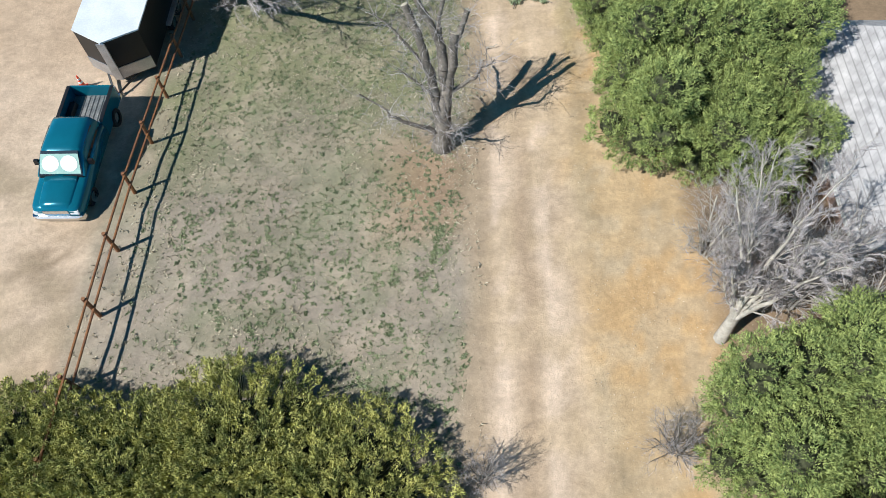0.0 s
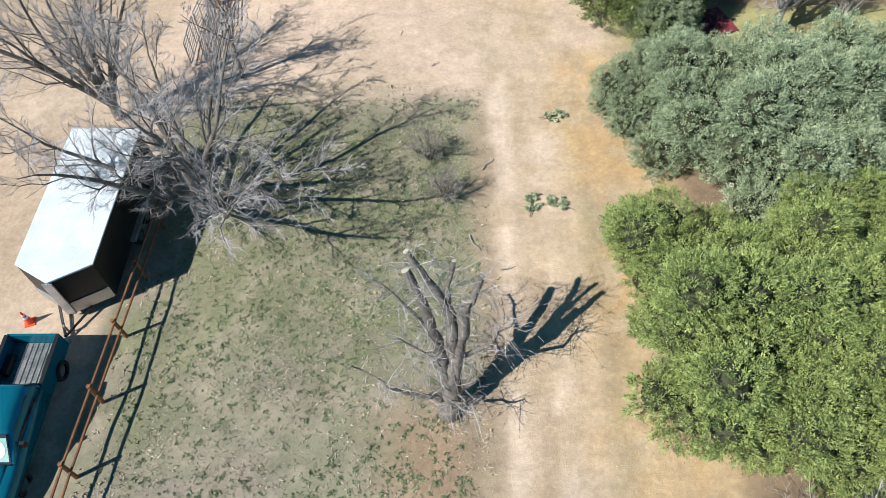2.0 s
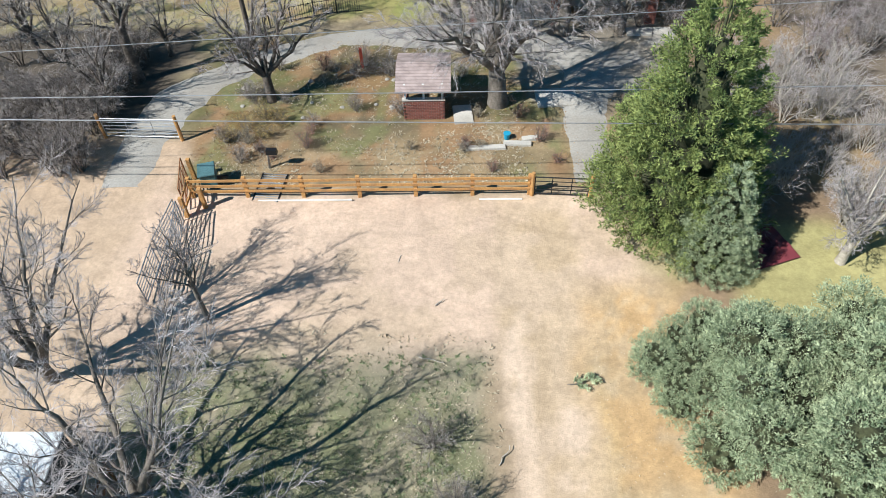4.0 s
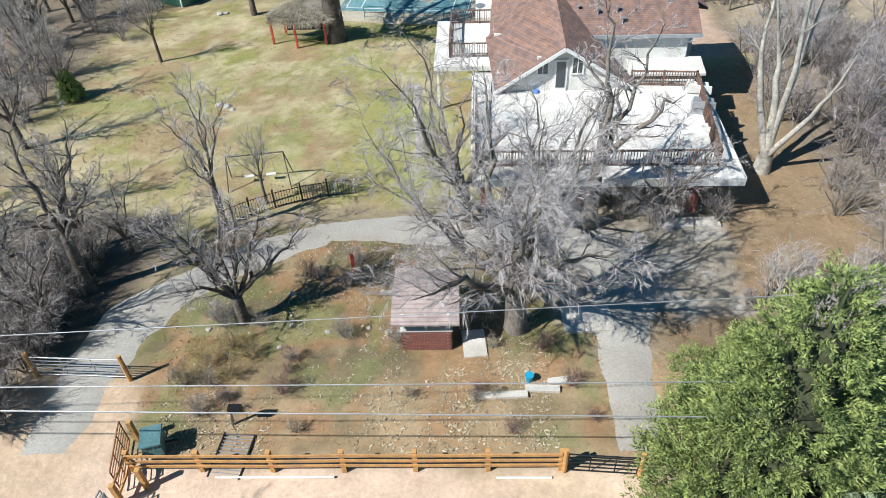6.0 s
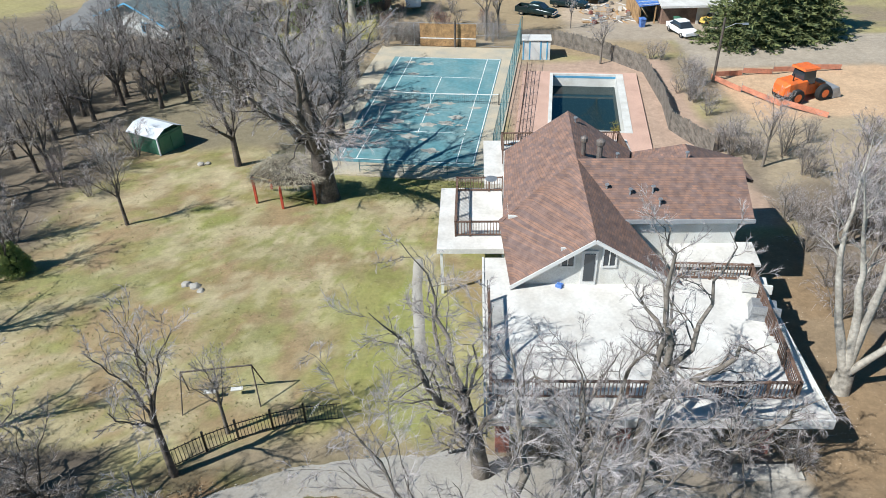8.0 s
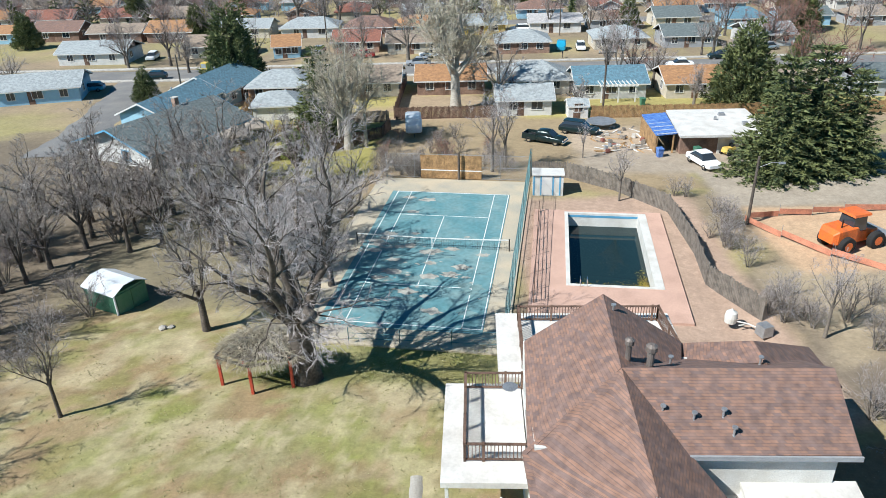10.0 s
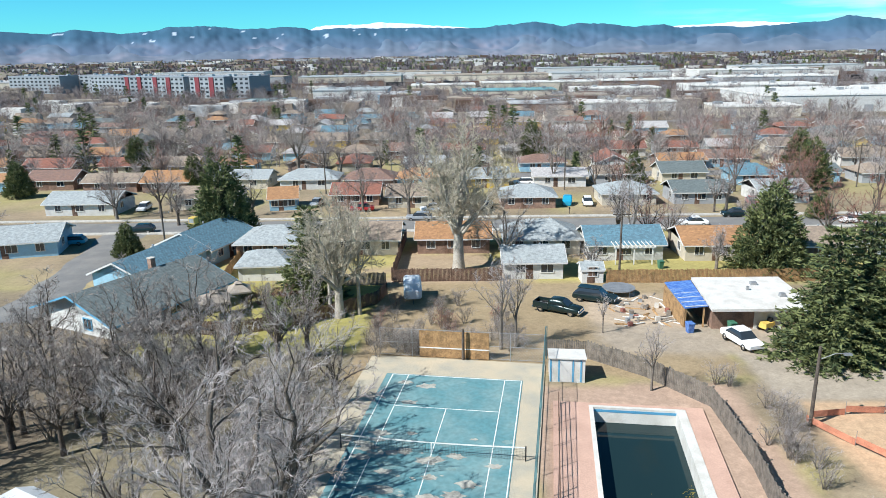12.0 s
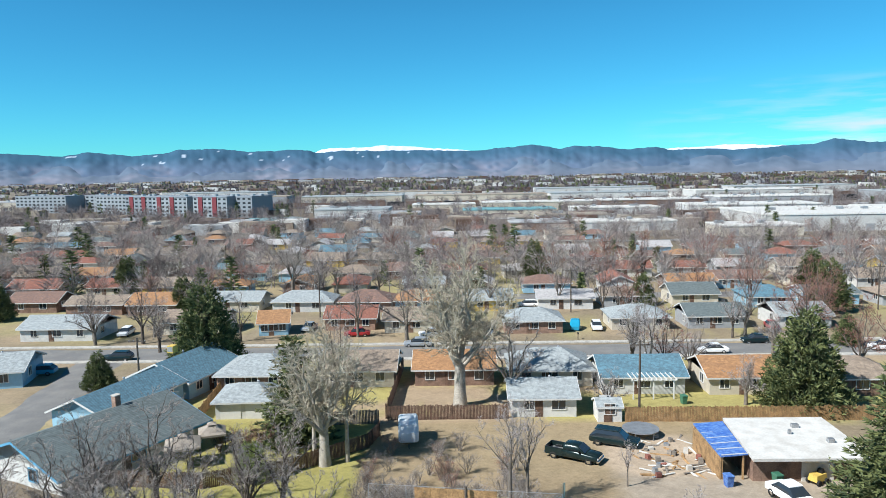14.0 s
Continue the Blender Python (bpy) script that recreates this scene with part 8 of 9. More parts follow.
def metal_shed():
    s = thing("metal_shed", -26.8, 93.2, gz(92.8), -28, "green corrugated shed with a dented white roof", "shed")
    m = Mesh()
    for i in range(22):
        m.box(-1.65 + 0.15 * i, -1.36, -0.1, -1.58 + 0.15 * i, 1.36, 1.72)
    part("wall", Mesh().box(-1.65, -1.35, -0.1, 1.65, 1.35, 1.7), M["greenmetal"], s)
    part("wall_ribs", m, M["greenmetal"], s)
    part("roof", Mesh().solid([(-1.8, -1.5, 1.65), (1.8, -1.5, 1.65), (1.8, -0.5, 2.15), (-1.8, -0.5, 2.15)], 0.05).solid([(-1.8, -0.5, 2.15), (1.8, -0.5, 2.15), (1.8, 0.5, 2.15), (-1.8, 0.5, 2.15)], 0.05).solid([(-1.8, 0.5, 2.15), (1.8, 0.5, 2.15), (1.8, 1.5, 1.65), (-1.8, 1.5, 1.65)], 0.05), M["whitemetal"], s, "white metal gambrel roof")
    for y in (-0.62, 0.62):
        part("door", Mesh().box(1.65, y - 0.6, 0, 1.71, y + 0.6, 1.55), M["greenmetal"], s, bevel=0.01)
    part("trim", Mesh().box(-1.72, -1.42, 1.5, -1.6, 1.42, 1.7).box(1.62, -1.42, -0.1, 1.73, -1.32, 1.7), M["whitemetal"], s)


metal_shed()
for x, y, w, d, lab in ((6.95, 113.6, 2.9, 2.2, "white shed with blue trim beside the pool"),):
    s = thing("pool_shed", x, y, 0, -5, lab, "shed")
    part("wall", Mesh().box(-w / 2, -d / 2, -0.1, w / 2, d / 2, 1.95), M["whitepaint"], s)
    part("roof", Mesh().solid([(-w / 2 - 0.1, -d / 2 - 0.15, 2.15), (w / 2 + 0.1, -d / 2 - 0.15, 2.15), (w / 2 + 0.1, d / 2 + 0.1, 1.95), (-w / 2 - 0.1, d / 2 + 0.1, 1.95)], 0.1), M["membrane"], s)
    for x0 in (-1.42, -0.75, 0.4, 1.05):
        part("trim", Mesh().box(x0, -d / 2 - 0.03, 0, x0 + 0.14, -d / 2, 1.95), M["trimblue"], s)
    part("door", Mesh().box(-0.6, -d / 2 - 0.04, 0, 0.38, -d / 2, 1.85), M["trimwhite"], s)


def swing_set():
    s = thing("swing_set", -12.4, 62.2, gz(62.2), 8, "dark metal swing set frame on the lawn", "swing set")
    for x in (-1.6, 1.6):
        for dy in (-0.9, 0.9):
            part("leg", Mesh().bar((x + (0.2 if x > 0 else -0.2), dy, -0.1), (x, 0, 2.0), 0.035), M["darkbark"], s)
    part("top_bar", Mesh().bar((-1.6, 0, 2.0), (1.6, 0, 2.0), 0.04), M["darkbark"], s)
    for x in (-0.9, -0.3, 0.4, 0.9):
        part("chain", Mesh().bar((x, 0, 2.0), (x, 0.1, 0.5), 0.01, 4), M["steel"], s)
    for x in (-0.6, 0.65):
        part("seat", Mesh().box(x - 0.28, 0.0, 0.47, x + 0.28, 0.22, 0.51), M["whitepaint"], s)


swing_set()
for x, y in ((-5.9, 53.6),):
    tagged(part("red_post", Mesh().box(-0.08, -0.08, -0.3, 0.08, 0.08, 1.35, 0.005), M["redpost"], at=pose(x, y, gz(y))), "red painted wooden post beside the drive", "post")
tagged(part("bucket", Mesh().lathe([(0.14, 0), (0.18, 0.34), (0.19, 0.36)], 12), M["bluecar"], at=pose(2.0, 47.0, gz(47))), "turquoise plastic bucket on the verge", "bucket")
for x, y, L, rz in ((0.9, 46.2, 2.0, 2), (2.5, 46.5, 1.4, -3), (3.2, 46.9, 0.9, 8)):
    tagged(part("concrete_block", Mesh().box(-L / 2, -0.16, -0.05, L / 2, 0.16, 0.16, 0.01), M["concrete"], at=pose(x, y, gz(y), 0, 0, rz)), "pale concrete kerb block on the verge", "block", group="verge blocks")
tagged(part("paving_slab", Mesh().box(-0.5, -0.75, -0.05, 0.5, 0.75, 0.07, 0.01), M["concrete"], at=pose(-0.2, 49.0, gz(49), 0, 0, 5)), "pale concrete slab beside the brick shelter", "slab")


def loader():
    v = thing("wheel_loader", 30.0, 100.9, gz(100), 200, "orange wheel loader standing on bare earth", "wheel loader")
    part("rear_body", loft([(0.3, sec(1.6, 0.7, 1.9)), (0.6, sec(1.8, 0.7, 2.1)), (2.4, sec(1.8, 0.8, 2.0)), (2.8, sec(1.4, 0.9, 1.7))]), M["orange"], v)
    part("front_frame", Mesh().box(-1.9, -0.6, 0.6, 0.2, 0.6, 1.5, 0.05), M["orange"], v)
    c = part("cab", Mesh().box(-0.4, -0.75, 1.7, 1.0, 0.75, 2.95, 0.1), M["glass"], v)
    part("cab_roof", Mesh().box(-0.55, -0.85, 2.95, 1.15, 0.85, 3.12, 0.05), M["orange"], c)
    for sgn in (-1, 1):
        part("lift_arm", Mesh().plank((-0.6, sgn * 0.5, 1.6), (-2.6, sgn * 0.5, 0.6), 0.16, 0.3), M["orange"], v)
        for x in (-1.4, 1.6):
            t = part("wheel", Mesh().bar((x, sgn * 1.0 - 0.28, 0.72), (x, sgn * 1.0 + 0.28, 0.72), 0.74, 18), M["tyre"], v, bevel=0.06)
            part("rim", Mesh().bar((x, sgn * 1.0 - 0.3, 0.72), (x, sgn * 1.0 + 0.3, 0.72), 0.38, 12), M["orange"], t)
    part("bucket", Mesh().add([(-3.4, -1.25, 0.1), (-2.4, -1.25, 0.1), (-2.3, -1.25, 1.0), (-2.9, -1.25, 1.1), (-3.4, 1.25, 0.1), (-2.4, 1.25, 0.1), (-2.3, 1.25, 1.0), (-2.9, 1.25, 1.1)], [(0, 3, 2, 1), (4, 5, 6, 7), (0, 1, 5, 4), (1, 2, 6, 5), (2, 3, 7, 6)]), M["steel"], v)
    part("exhaust", Mesh().bar((1.7, 0.3, 1.9), (1.7, 0.3, 2.7), 0.06), M["black"], v)


loader()
f = thing("mesh_barrier", 23.6, 106, 0, 0, "sagging orange plastic mesh barrier round the earthworks", "barrier")
pts = [(0, 0), (3, 0.8), (6, 1.0), (9, 1.5), (13, 1.8)]
pts2 = [(-0.5, -0.5), (1.5, -3.5), (4.0, -7.0), (7, -9.5)]
for run in (pts, pts2):
    for a, b in zip(run, run[1:]):
        part("mesh", Mesh().plank((a[0], a[1], 0.5), (b[0], b[1], 0.28), 0.02, 0.5), M["netorange"], f)
        part("stake", Mesh().bar((a[0], a[1], -0.2), (a[0], a[1], 1.15), 0.02, 5), M["steel"], f)
p = thing("pool_pump", 17.2, 88.2, gz(88.2), 20, "white pool filter tanks and pipes on bare ground", "pool pump")
part("filter_tank", Mesh().lathe([(0.2, 0), (0.38, 0.1), (0.42, 0.5), (0.36, 0.85), (0.15, 0.98), (0.06, 1.1)], 14, -0.5, 1.1), M["whitepaint"], p)
part("heater", Mesh().box(0.2, -1.2, 0, 1.0, -0.4, 0.75, 0.03), M["steel"], p)
part("pipe", Mesh().bar((-0.5, 1.0, 0.3), (0.2, 0.2, 0.3), 0.05).bar((0.2, 0.2, 0.3), (0.5, -0.6, 0.3), 0.05).bar((-0.3, 0.5, 0.12), (0.4, 0.4, 0.12), 0.05), M["whitepaint"], p)

# ---- beside the first dirt road ----
h = gable_house(20.6, 17.4, 90, 8.8, 13.5, "wallbrick", "greyroof", "brick bungalow with grey shingle roof behind the junipers", rise=2.2, over=0.8, windows=2, hip=True)


# ---- distance ----
def box_building(name, x, y, w, d, hgt, wall, roof, label, rz=0, bays=0, floors=1):
    b = thing(name, x, y, gz(y), rz, label, name.replace("_", " "))
    part("wall", Mesh().box(-w / 2, -d / 2, -3, w / 2, d / 2, hgt), M[wall], b)
    part("roof", Mesh().box(-w / 2 - 0.3, -d / 2 - 0.3, hgt, w / 2 + 0.3, d / 2 + 0.3, hgt + 0.7, 0.15), M[roof], b)
    if bays:
        for fl in range(floors):
            for i in range(bays):
                x0 = -w / 2 + w * (i + 0.25) / bays
                zz = hgt / floors * (fl + 0.32)
                part("window", Mesh().box(x0, -d / 2 - 0.15, zz, x0 + w / bays * 0.5, -d / 2 + 0.1, zz + hgt / floors * 0.45), M["glass"], b)
    else:
        for i in range(max(1, int(w / 14))):
            x0 = -w / 2 + 14 * i + 4
            part("loading_door", Mesh().box(x0, -d / 2 - 0.2, 0, x0 + 4, -d / 2 + 0.1, min(3.6, hgt - 0.6)), M["wallgrey"], b)
    for i in range(2 + int(w / 30)):
        rx = -w / 2 + w * rng.random()
        part("roof_unit", Mesh().box(rx, -1.5, hgt + 0.6, rx + 2.5, 1.5, hgt + 1.9, 0.1), M["steel"], b)
    return b


M["greyflat"] = mat("grey_flat_roof", (0.40, 0.40, 0.40), 0.9, var=0.15, scale=0.1, fine=1.0)
M["tanflat"] = mat("tan_gravel_roof", (0.34, 0.29, 0.23), 0.95, var=0.15, scale=0.1, fine=1.0)
M["tealflat"] = mat("teal_metal_roof", (0.16, 0.36, 0.38), 0.6, var=0.12, scale=0.1, fine=1.0)
M["aptwhite"] = mat("apartment_panels", (0.30, 0.335, 0.36), 0.8, var=0.08, scale=0.05, fine=0.4)
M["aptred"] = mat("apartment_red", (0.20, 0.035, 0.045), 0.8, var=0.08)
M["aptgrey"] = mat("apartment_grey", (0.24, 0.27, 0.30), 0.8, var=0.08)
for i, (x, y, w, wall) in enumerate(((-392, 738, 62, "aptwhite"), (-338, 742, 34, "aptwhite"), (-300, 690, 40, "aptwhite"), (-262, 660, 34, "aptgrey"), (-225, 632, 40, "aptwhite"), (-186, 612, 36, "aptwhite"), (-158, 606, 16, "aptgrey"))):
    b = box_building("apartment_block", x, y, w, 22, 15.5, wall, "aptgrey", "long five-storey apartment block with pale panels and dark windows", rz=-18 if i < 2 else -28, bays=max(3, int(w / 5)), floors=5)
    if i in (3, 4, 5):
        for k in range(2):
            part("red_bay", Mesh().box(-w / 2 + 6 + 15 * k, -11.6, 1, -w / 2 + 10.5 + 15 * k, -11, 15.6), M["aptred"], b, "dark red projecting bay")
WH = [(-75, 560, 50, 34, 7, "wallwhite"), (-40, 520, 26, 22, 5.5, "wallblue"), (15, 470, 44, 24, 5, "wallcream"), (62, 480, 40, 26, 5.5, "wallwhite"), (38, 432, 30, 18, 4.5, "wallbrick"), (82, 430, 46, 20, 4.5, "wallwhite"), (30, 540, 60, 24, 6, "wallcream"), (100, 545, 56, 24, 6, "wallwhite"),
      (175, 430, 70, 60, 8, "wallwhite"), (250, 440, 70, 60, 8, "wallgrey"), (178, 520, 80, 30, 8, "wallwhite"), (60, 640, 90, 26, 7, "wallcream"), (150, 650, 80, 30, 7, "wallbrick"), (250, 660, 90, 36, 8, "wallgrey"), (-15, 640, 50, 24, 6, "wallcream"), (150, 820, 120, 40, 9, "wallwhite"), (20, 840, 140, 40, 8, "wallcream"),
      (300, 830, 120, 40, 9, "wallwhite"), (420, 700, 120, 50, 9, "wallgrey"), (-120, 860, 110, 40, 8, "wallcream"), (-260, 900, 120, 40, 8, "wallgrey"), (-480, 800, 90, 40, 9, "wallcream"), (-110, 470, 30, 26, 5, "wallgrey"), (130, 390, 36, 20, 4.5, "wallcream"), (-60, 1000, 120, 40, 9, "wallwhite"), (180, 1050, 160, 40, 9, "wallwhite"), (420, 1000, 150, 50, 9, "wallwhite"), (-350, 1100, 150, 50, 9, "wallwhite")]
for x, y, w, d, hh, wl_ in WH:
    box_building("warehouse", x, y, w, d, hh, wl_, rng.choice(["membrane", "membrane", "membrane", "lightroof"] if x > 70 else ["membrane", "greyflat", "lightroof", "tanflat", "greyflat", "tealflat" if y < 600 and x < 40 else "tanflat"]), "low flat-roofed warehouse in the industrial belt", rz=rng.uniform(-2, 2))
r = thing("freight_train", 120, 735, gz(735), 0, "long dark freight train on the railway embankment", "train")
part("embankment", Mesh().solid([(-420, -9, 1.0), (480, -9, 1.0), (480, 9, 1.0), (-420, 9, 1.0)], 4), M["darkbark"], r)
for i in range(48):
    part("wagon", Mesh().box(-400 + 17.5 * i, -1.5, 1.4, -384 + 17.5 * i, 1.5, 5.2, 0.1), M["brownwood"] if i % 3 else M["black"], r)


def scatter_buildings():
    """Countless low buildings far out on the plain."""
    g = np.random.RandomState(6)
    m = {k: Mesh() for k in ("membrane", "tanflat", "tanroof", "greyflat", "brownwood")}
    keys = list(m)
    for i in range(1000):
        y = 430 + 3400 * g.rand() ** 1.6
        x = g.uniform(-0.75, 0.75) * y
        if 500 < y < 1100 and abs(x) < 500 and g.rand() < 0.6:
            continue
        w, d, h = g.uniform(8, 16) * (1 + y / 1200), g.uniform(8, 14), g.uniform(3.5, 6) + y / 900
        z = gz(y)
        m[keys[i % 5]].box(x - w / 2, y, z - 1, x + w / 2, y + d, z + h, 0.4)
    for k in keys:
        tagged(part("far_buildings", m[k], M[k]), "countless low roofs scattered over the distant plain", "building", kind="stuff")


scatter_buildings()


def far_trees(name, count, y0, y1, material, seed, tall, n, label, thick, cone=False):
    """Crowns too many to count: each a sheaf of fine spikes on a stem."""
    g = np.random.RandomState(seed)
    y = y0 + (y1 - y0) * g.rand(count) ** 1.3
    x = g.uniform(-0.72, 0.72, count) * (y - 40)
    for row, _ in ROWS2:
        near = np.abs(y - row) < 5.5
        y = np.where(near, row + 7.5 + 2 * g.rand(count), y)
    h = tall * g.uniform(0.5, 1.2, count)
    P = np.stack([x, y, np.interp(y, GY, GZ)], -1)
    up = np.array([0, 0, 1.0])
    A, B, R = [P - up * 0.5], [P + up * (h * (0.95 if cone else 0.75))[:, None]], [np.full(count, thick * 2.0)]
    Q, H = np.repeat(P, n, 0), np.repeat(h, n)
    k = count * n
    a, e = g.uniform(0, 2 * math.pi, k), g.uniform(-0.2, 0.5, k) if cone else g.uniform(0.2, 1.3, k)
    f = g.uniform(0.1, 0.92, k) if cone else g.uniform(0.2, 0.62, k)
    d = np.stack([np.cos(a) * np.cos(e), np.sin(a) * np.cos(e), np.sin(e)], -1)
    off = (0.24 * (1 - f) * g.rand(k) if cone else 0.14 * g.rand(k)) * H
    b = Q + up * (H * f)[:, None] + np.stack([np.cos(a), np.sin(a), 0 * a], -1) * off[:, None]
    A.append(b)
    B.append(b + d * (H * (0.13 if cone else g.uniform(0.2, 0.48, k)))[:, None])
    R.append(np.full(k, thick))
    tagged(part(name, raw(name, *points(np.concatenate(A), np.concatenate(B), np.concatenate(R))), M[material]), label, "trees", kind="stuff")


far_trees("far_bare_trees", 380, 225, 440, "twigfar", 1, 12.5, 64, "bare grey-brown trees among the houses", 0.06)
far_trees("far_bare_trees", 420, 225, 440, "twigdark", 2, 12, 64, "bare dark brown trees among the houses", 0.06)
far_trees("far_bare_trees", 60, 225, 440, "twigred", 8, 12, 64, "bare red-brown trees among the houses", 0.06)
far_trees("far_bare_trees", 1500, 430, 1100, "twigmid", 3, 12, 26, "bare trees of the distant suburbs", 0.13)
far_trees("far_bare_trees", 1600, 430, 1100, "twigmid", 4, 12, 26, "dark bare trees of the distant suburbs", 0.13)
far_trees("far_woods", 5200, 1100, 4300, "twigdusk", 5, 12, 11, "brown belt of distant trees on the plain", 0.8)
far_trees("far_woods", 2400, 1100, 4300, "pine", 6, 11, 10, "dark belt of distant trees on the plain", 0.8)
far_trees("far_evergreens", 150, 215, 1200, "pine", 7, 11, 150, "dark evergreens dotted among the roofs", 0.22, True)


# ---- mountains ----
def mountains():
    m = bpy.data.materials.new("haze_tinted_slopes")
    m.use_nodes = True
    n, l = m.node_tree.nodes, m.node_tree.links
    b = n["Principled BSDF"]
    b.inputs["Roughness"].default_value, b.inputs["Specular IOR Level"].default_value = 1.0, 0.0
    at = n.new("ShaderNodeAttribute")
    at.attribute_name = "rock_haze"
    l.new(at.outputs["Color"], b.inputs["Base Color"])
    # skyline: degrees right of straight ahead, degrees above the plain
    sky_az = [-46, -36, -32.5, -30.5, -28.8, -27.2, -24.5, -21.8, -21.2, -18.8, -16.6, -14.1, -12.6, -11.1, -9.4, -5.5, -2.8, -0.6, 1.6, 4.2, 5.8, 7.7, 8.8, 10.7, 12.8, 14.9, 16.1, 18.8, 20.4, 23.7, 25.5, 26.7, 28.5, 29.8, 34, 46]
    sky_el = [1.9, 1.8, 1.92, 1.8, 1.71, 2.05, 1.72, 1.86, 2.14, 2.2, 1.97, 1.95, 2.1, 1.83, 1.89, 1.88, 1.88, 1.8, 1.8, 2.01, 2.19, 1.76, 2.04, 1.91, 1.65, 1.77, 1.48, 1.58, 1.46, 1.6, 1.67, 1.98, 1.76, 1.64, 1.75, 1.7]
    snow_az, snow_el = [-46, -12.2, -10.7, -9.4, -7.2, -5.9, -2.8, 0.7, 3, 13, 15.7, 20.4, 25.5, 28, 46], [1.0, 1.4, 2.02, 2.12, 2.13, 2.24, 2.06, 1.8, 1.2, 1.2, 1.6, 1.78, 1.55, 1.1, 1.0]
    # distance haze is mixed into each range's two slope colours
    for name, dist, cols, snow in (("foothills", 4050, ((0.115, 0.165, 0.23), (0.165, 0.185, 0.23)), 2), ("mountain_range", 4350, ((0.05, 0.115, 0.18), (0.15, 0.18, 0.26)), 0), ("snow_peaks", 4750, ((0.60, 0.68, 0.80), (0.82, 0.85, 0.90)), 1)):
        na, nr = 700, 30
        a, t = np.meshgrid(np.linspace(-46, 46, na), np.linspace(0, 1, nr))
        if snow == 2:
            el = 0.62 + 0.75 * vnoise(a, 0 * a + 31, 4.5, 27) * vnoise(a, 0 * a + 5, 1.7, 29) + 0.25 * vnoise(a, 0 * a + 9, 0.7, 33)
        elif snow:
            el = np.interp(a, snow_az, snow_el)
        else:
            el = np.interp(a, sky_az, sky_el)
        el = el + 0.10 * (vnoise(a, 0 * a + 7 + dist, 0.9, 3) - 0.5) + 0.06 * (vnoise(a, 0 * a + 3, 0.25, 5) - 0.5)
        # spurs run down from the crest
        rid = 0.4 * vnoise(a + 2.6 * t, t * 4.5, 1.6, 9) + 0.35 * vnoise(a - 2.2 * t, t * 4.0, 0.8, 11) + 0.25 * vnoise(a + 1.4 * t, t * 3.0, 0.35, 13)
        fore = np.clip(vnoise(a, 0 * a, 2.6, 17) * 1.1 - 0.25, 0.05, 0.6)
        d = dist - 900 * (1 - t) + 110 * (rid - 0.5) * np.sin(math.pi * t)
        top = np.tan(np.radians(el)) * dist + 14
        z = -14 + top * (t ** 1.1) * (1 - 0.14 * (rid - 0.25) * np.sin(math.pi * t))
        V = np.stack([d * np.sin(np.radians(a)), d * np.cos(np.radians(a)), z], -1).reshape(-1, 3)
        # paler haze painted towards the foot; bare paints sunlit patches on the spurs
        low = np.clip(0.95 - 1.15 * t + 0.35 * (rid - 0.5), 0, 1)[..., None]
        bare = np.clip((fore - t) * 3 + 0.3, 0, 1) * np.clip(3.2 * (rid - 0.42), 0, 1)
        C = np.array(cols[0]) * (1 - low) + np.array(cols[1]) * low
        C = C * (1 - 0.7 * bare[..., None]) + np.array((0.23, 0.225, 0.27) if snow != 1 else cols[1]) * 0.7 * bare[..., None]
        # relief shading put into the colour: ridges lighter, gullies darker
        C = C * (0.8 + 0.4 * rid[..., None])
        if not snow:
            w = ((t > 0.66) & (t < 0.95) & (vnoise(a, t * 3, 0.4, 21) > 0.9) & (a < -4))[..., None]
            C = np.where(w, np.array((0.42, 0.50, 0.60)), C)
        C = np.concatenate([C, np.ones(C.shape[:2] + (1,))], -1)
        idx = np.arange(na * nr).reshape(nr, na)
        F = np.stack([idx[:-1, :-1], idx[:-1, 1:], idx[1:, 1:], idx[1:, :-1]], -1).reshape(-1, 4)
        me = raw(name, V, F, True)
        ca = me.color_attributes.new("rock_haze", "FLOAT_COLOR", "POINT")
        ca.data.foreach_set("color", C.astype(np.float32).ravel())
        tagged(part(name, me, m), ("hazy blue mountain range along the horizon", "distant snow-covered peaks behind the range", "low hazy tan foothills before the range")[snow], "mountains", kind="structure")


mountains()


# ---- yard trees of the near streets ----
rt = random.Random(31)
for i in range(46):
    y = rt.choice([rt.uniform(146, 166), rt.uniform(182, 188), rt.uniform(200, 212), rt.uniform(222, 234), rt.uniform(246, 258)])
    half = 0.62 * (y - 62)
    x = rt.uniform(-half, half)
    if y < 170 and (-12 < x < 3 or x < -30):
        continue
    put_tree((BROAD2, OAK2, TALL2)[i % 3], x, y, rt.uniform(0.85, 1.4), rt.uniform(0, 360), rt.choice(["bark", "darkbark"]), rt.choice(["twigdark", "twig", "twigfar", "twigred"]), "bare tree standing in a yard between the houses", group="street trees")
for i, (x, y, s) in enumerate(((-60, 212, 0.9), (36, 214, 0.8), (70, 205, 1.2), (80, 233, 1.1), (-84, 238, 1.1), (18, 258, 1.2), (58, 176, 0.6), (-95, 205, 0.9))):
    put_conifer(CONE2, x, y, s, 40 * i, "pine", "dark evergreen in a yard between the houses", "pine_tree", "street pines")

# ---- brush round the dirt lot and the drives ----
rb = random.Random(8)
for i in range(44):
    put_tree(BUSH2, rb.uniform(12.0, 24), rb.uniform(39.5, 52), rb.uniform(0.8, 1.35), rb.uniform(0, 360), "palebark", "twig", "bare grey brush behind the cedar", "bare_shrub", "shrub", "north brush")
put_tree(OAK, 15.6, 38.6, 0.7, 120, "palebark", "twig", "pale bare tree behind the cedar")
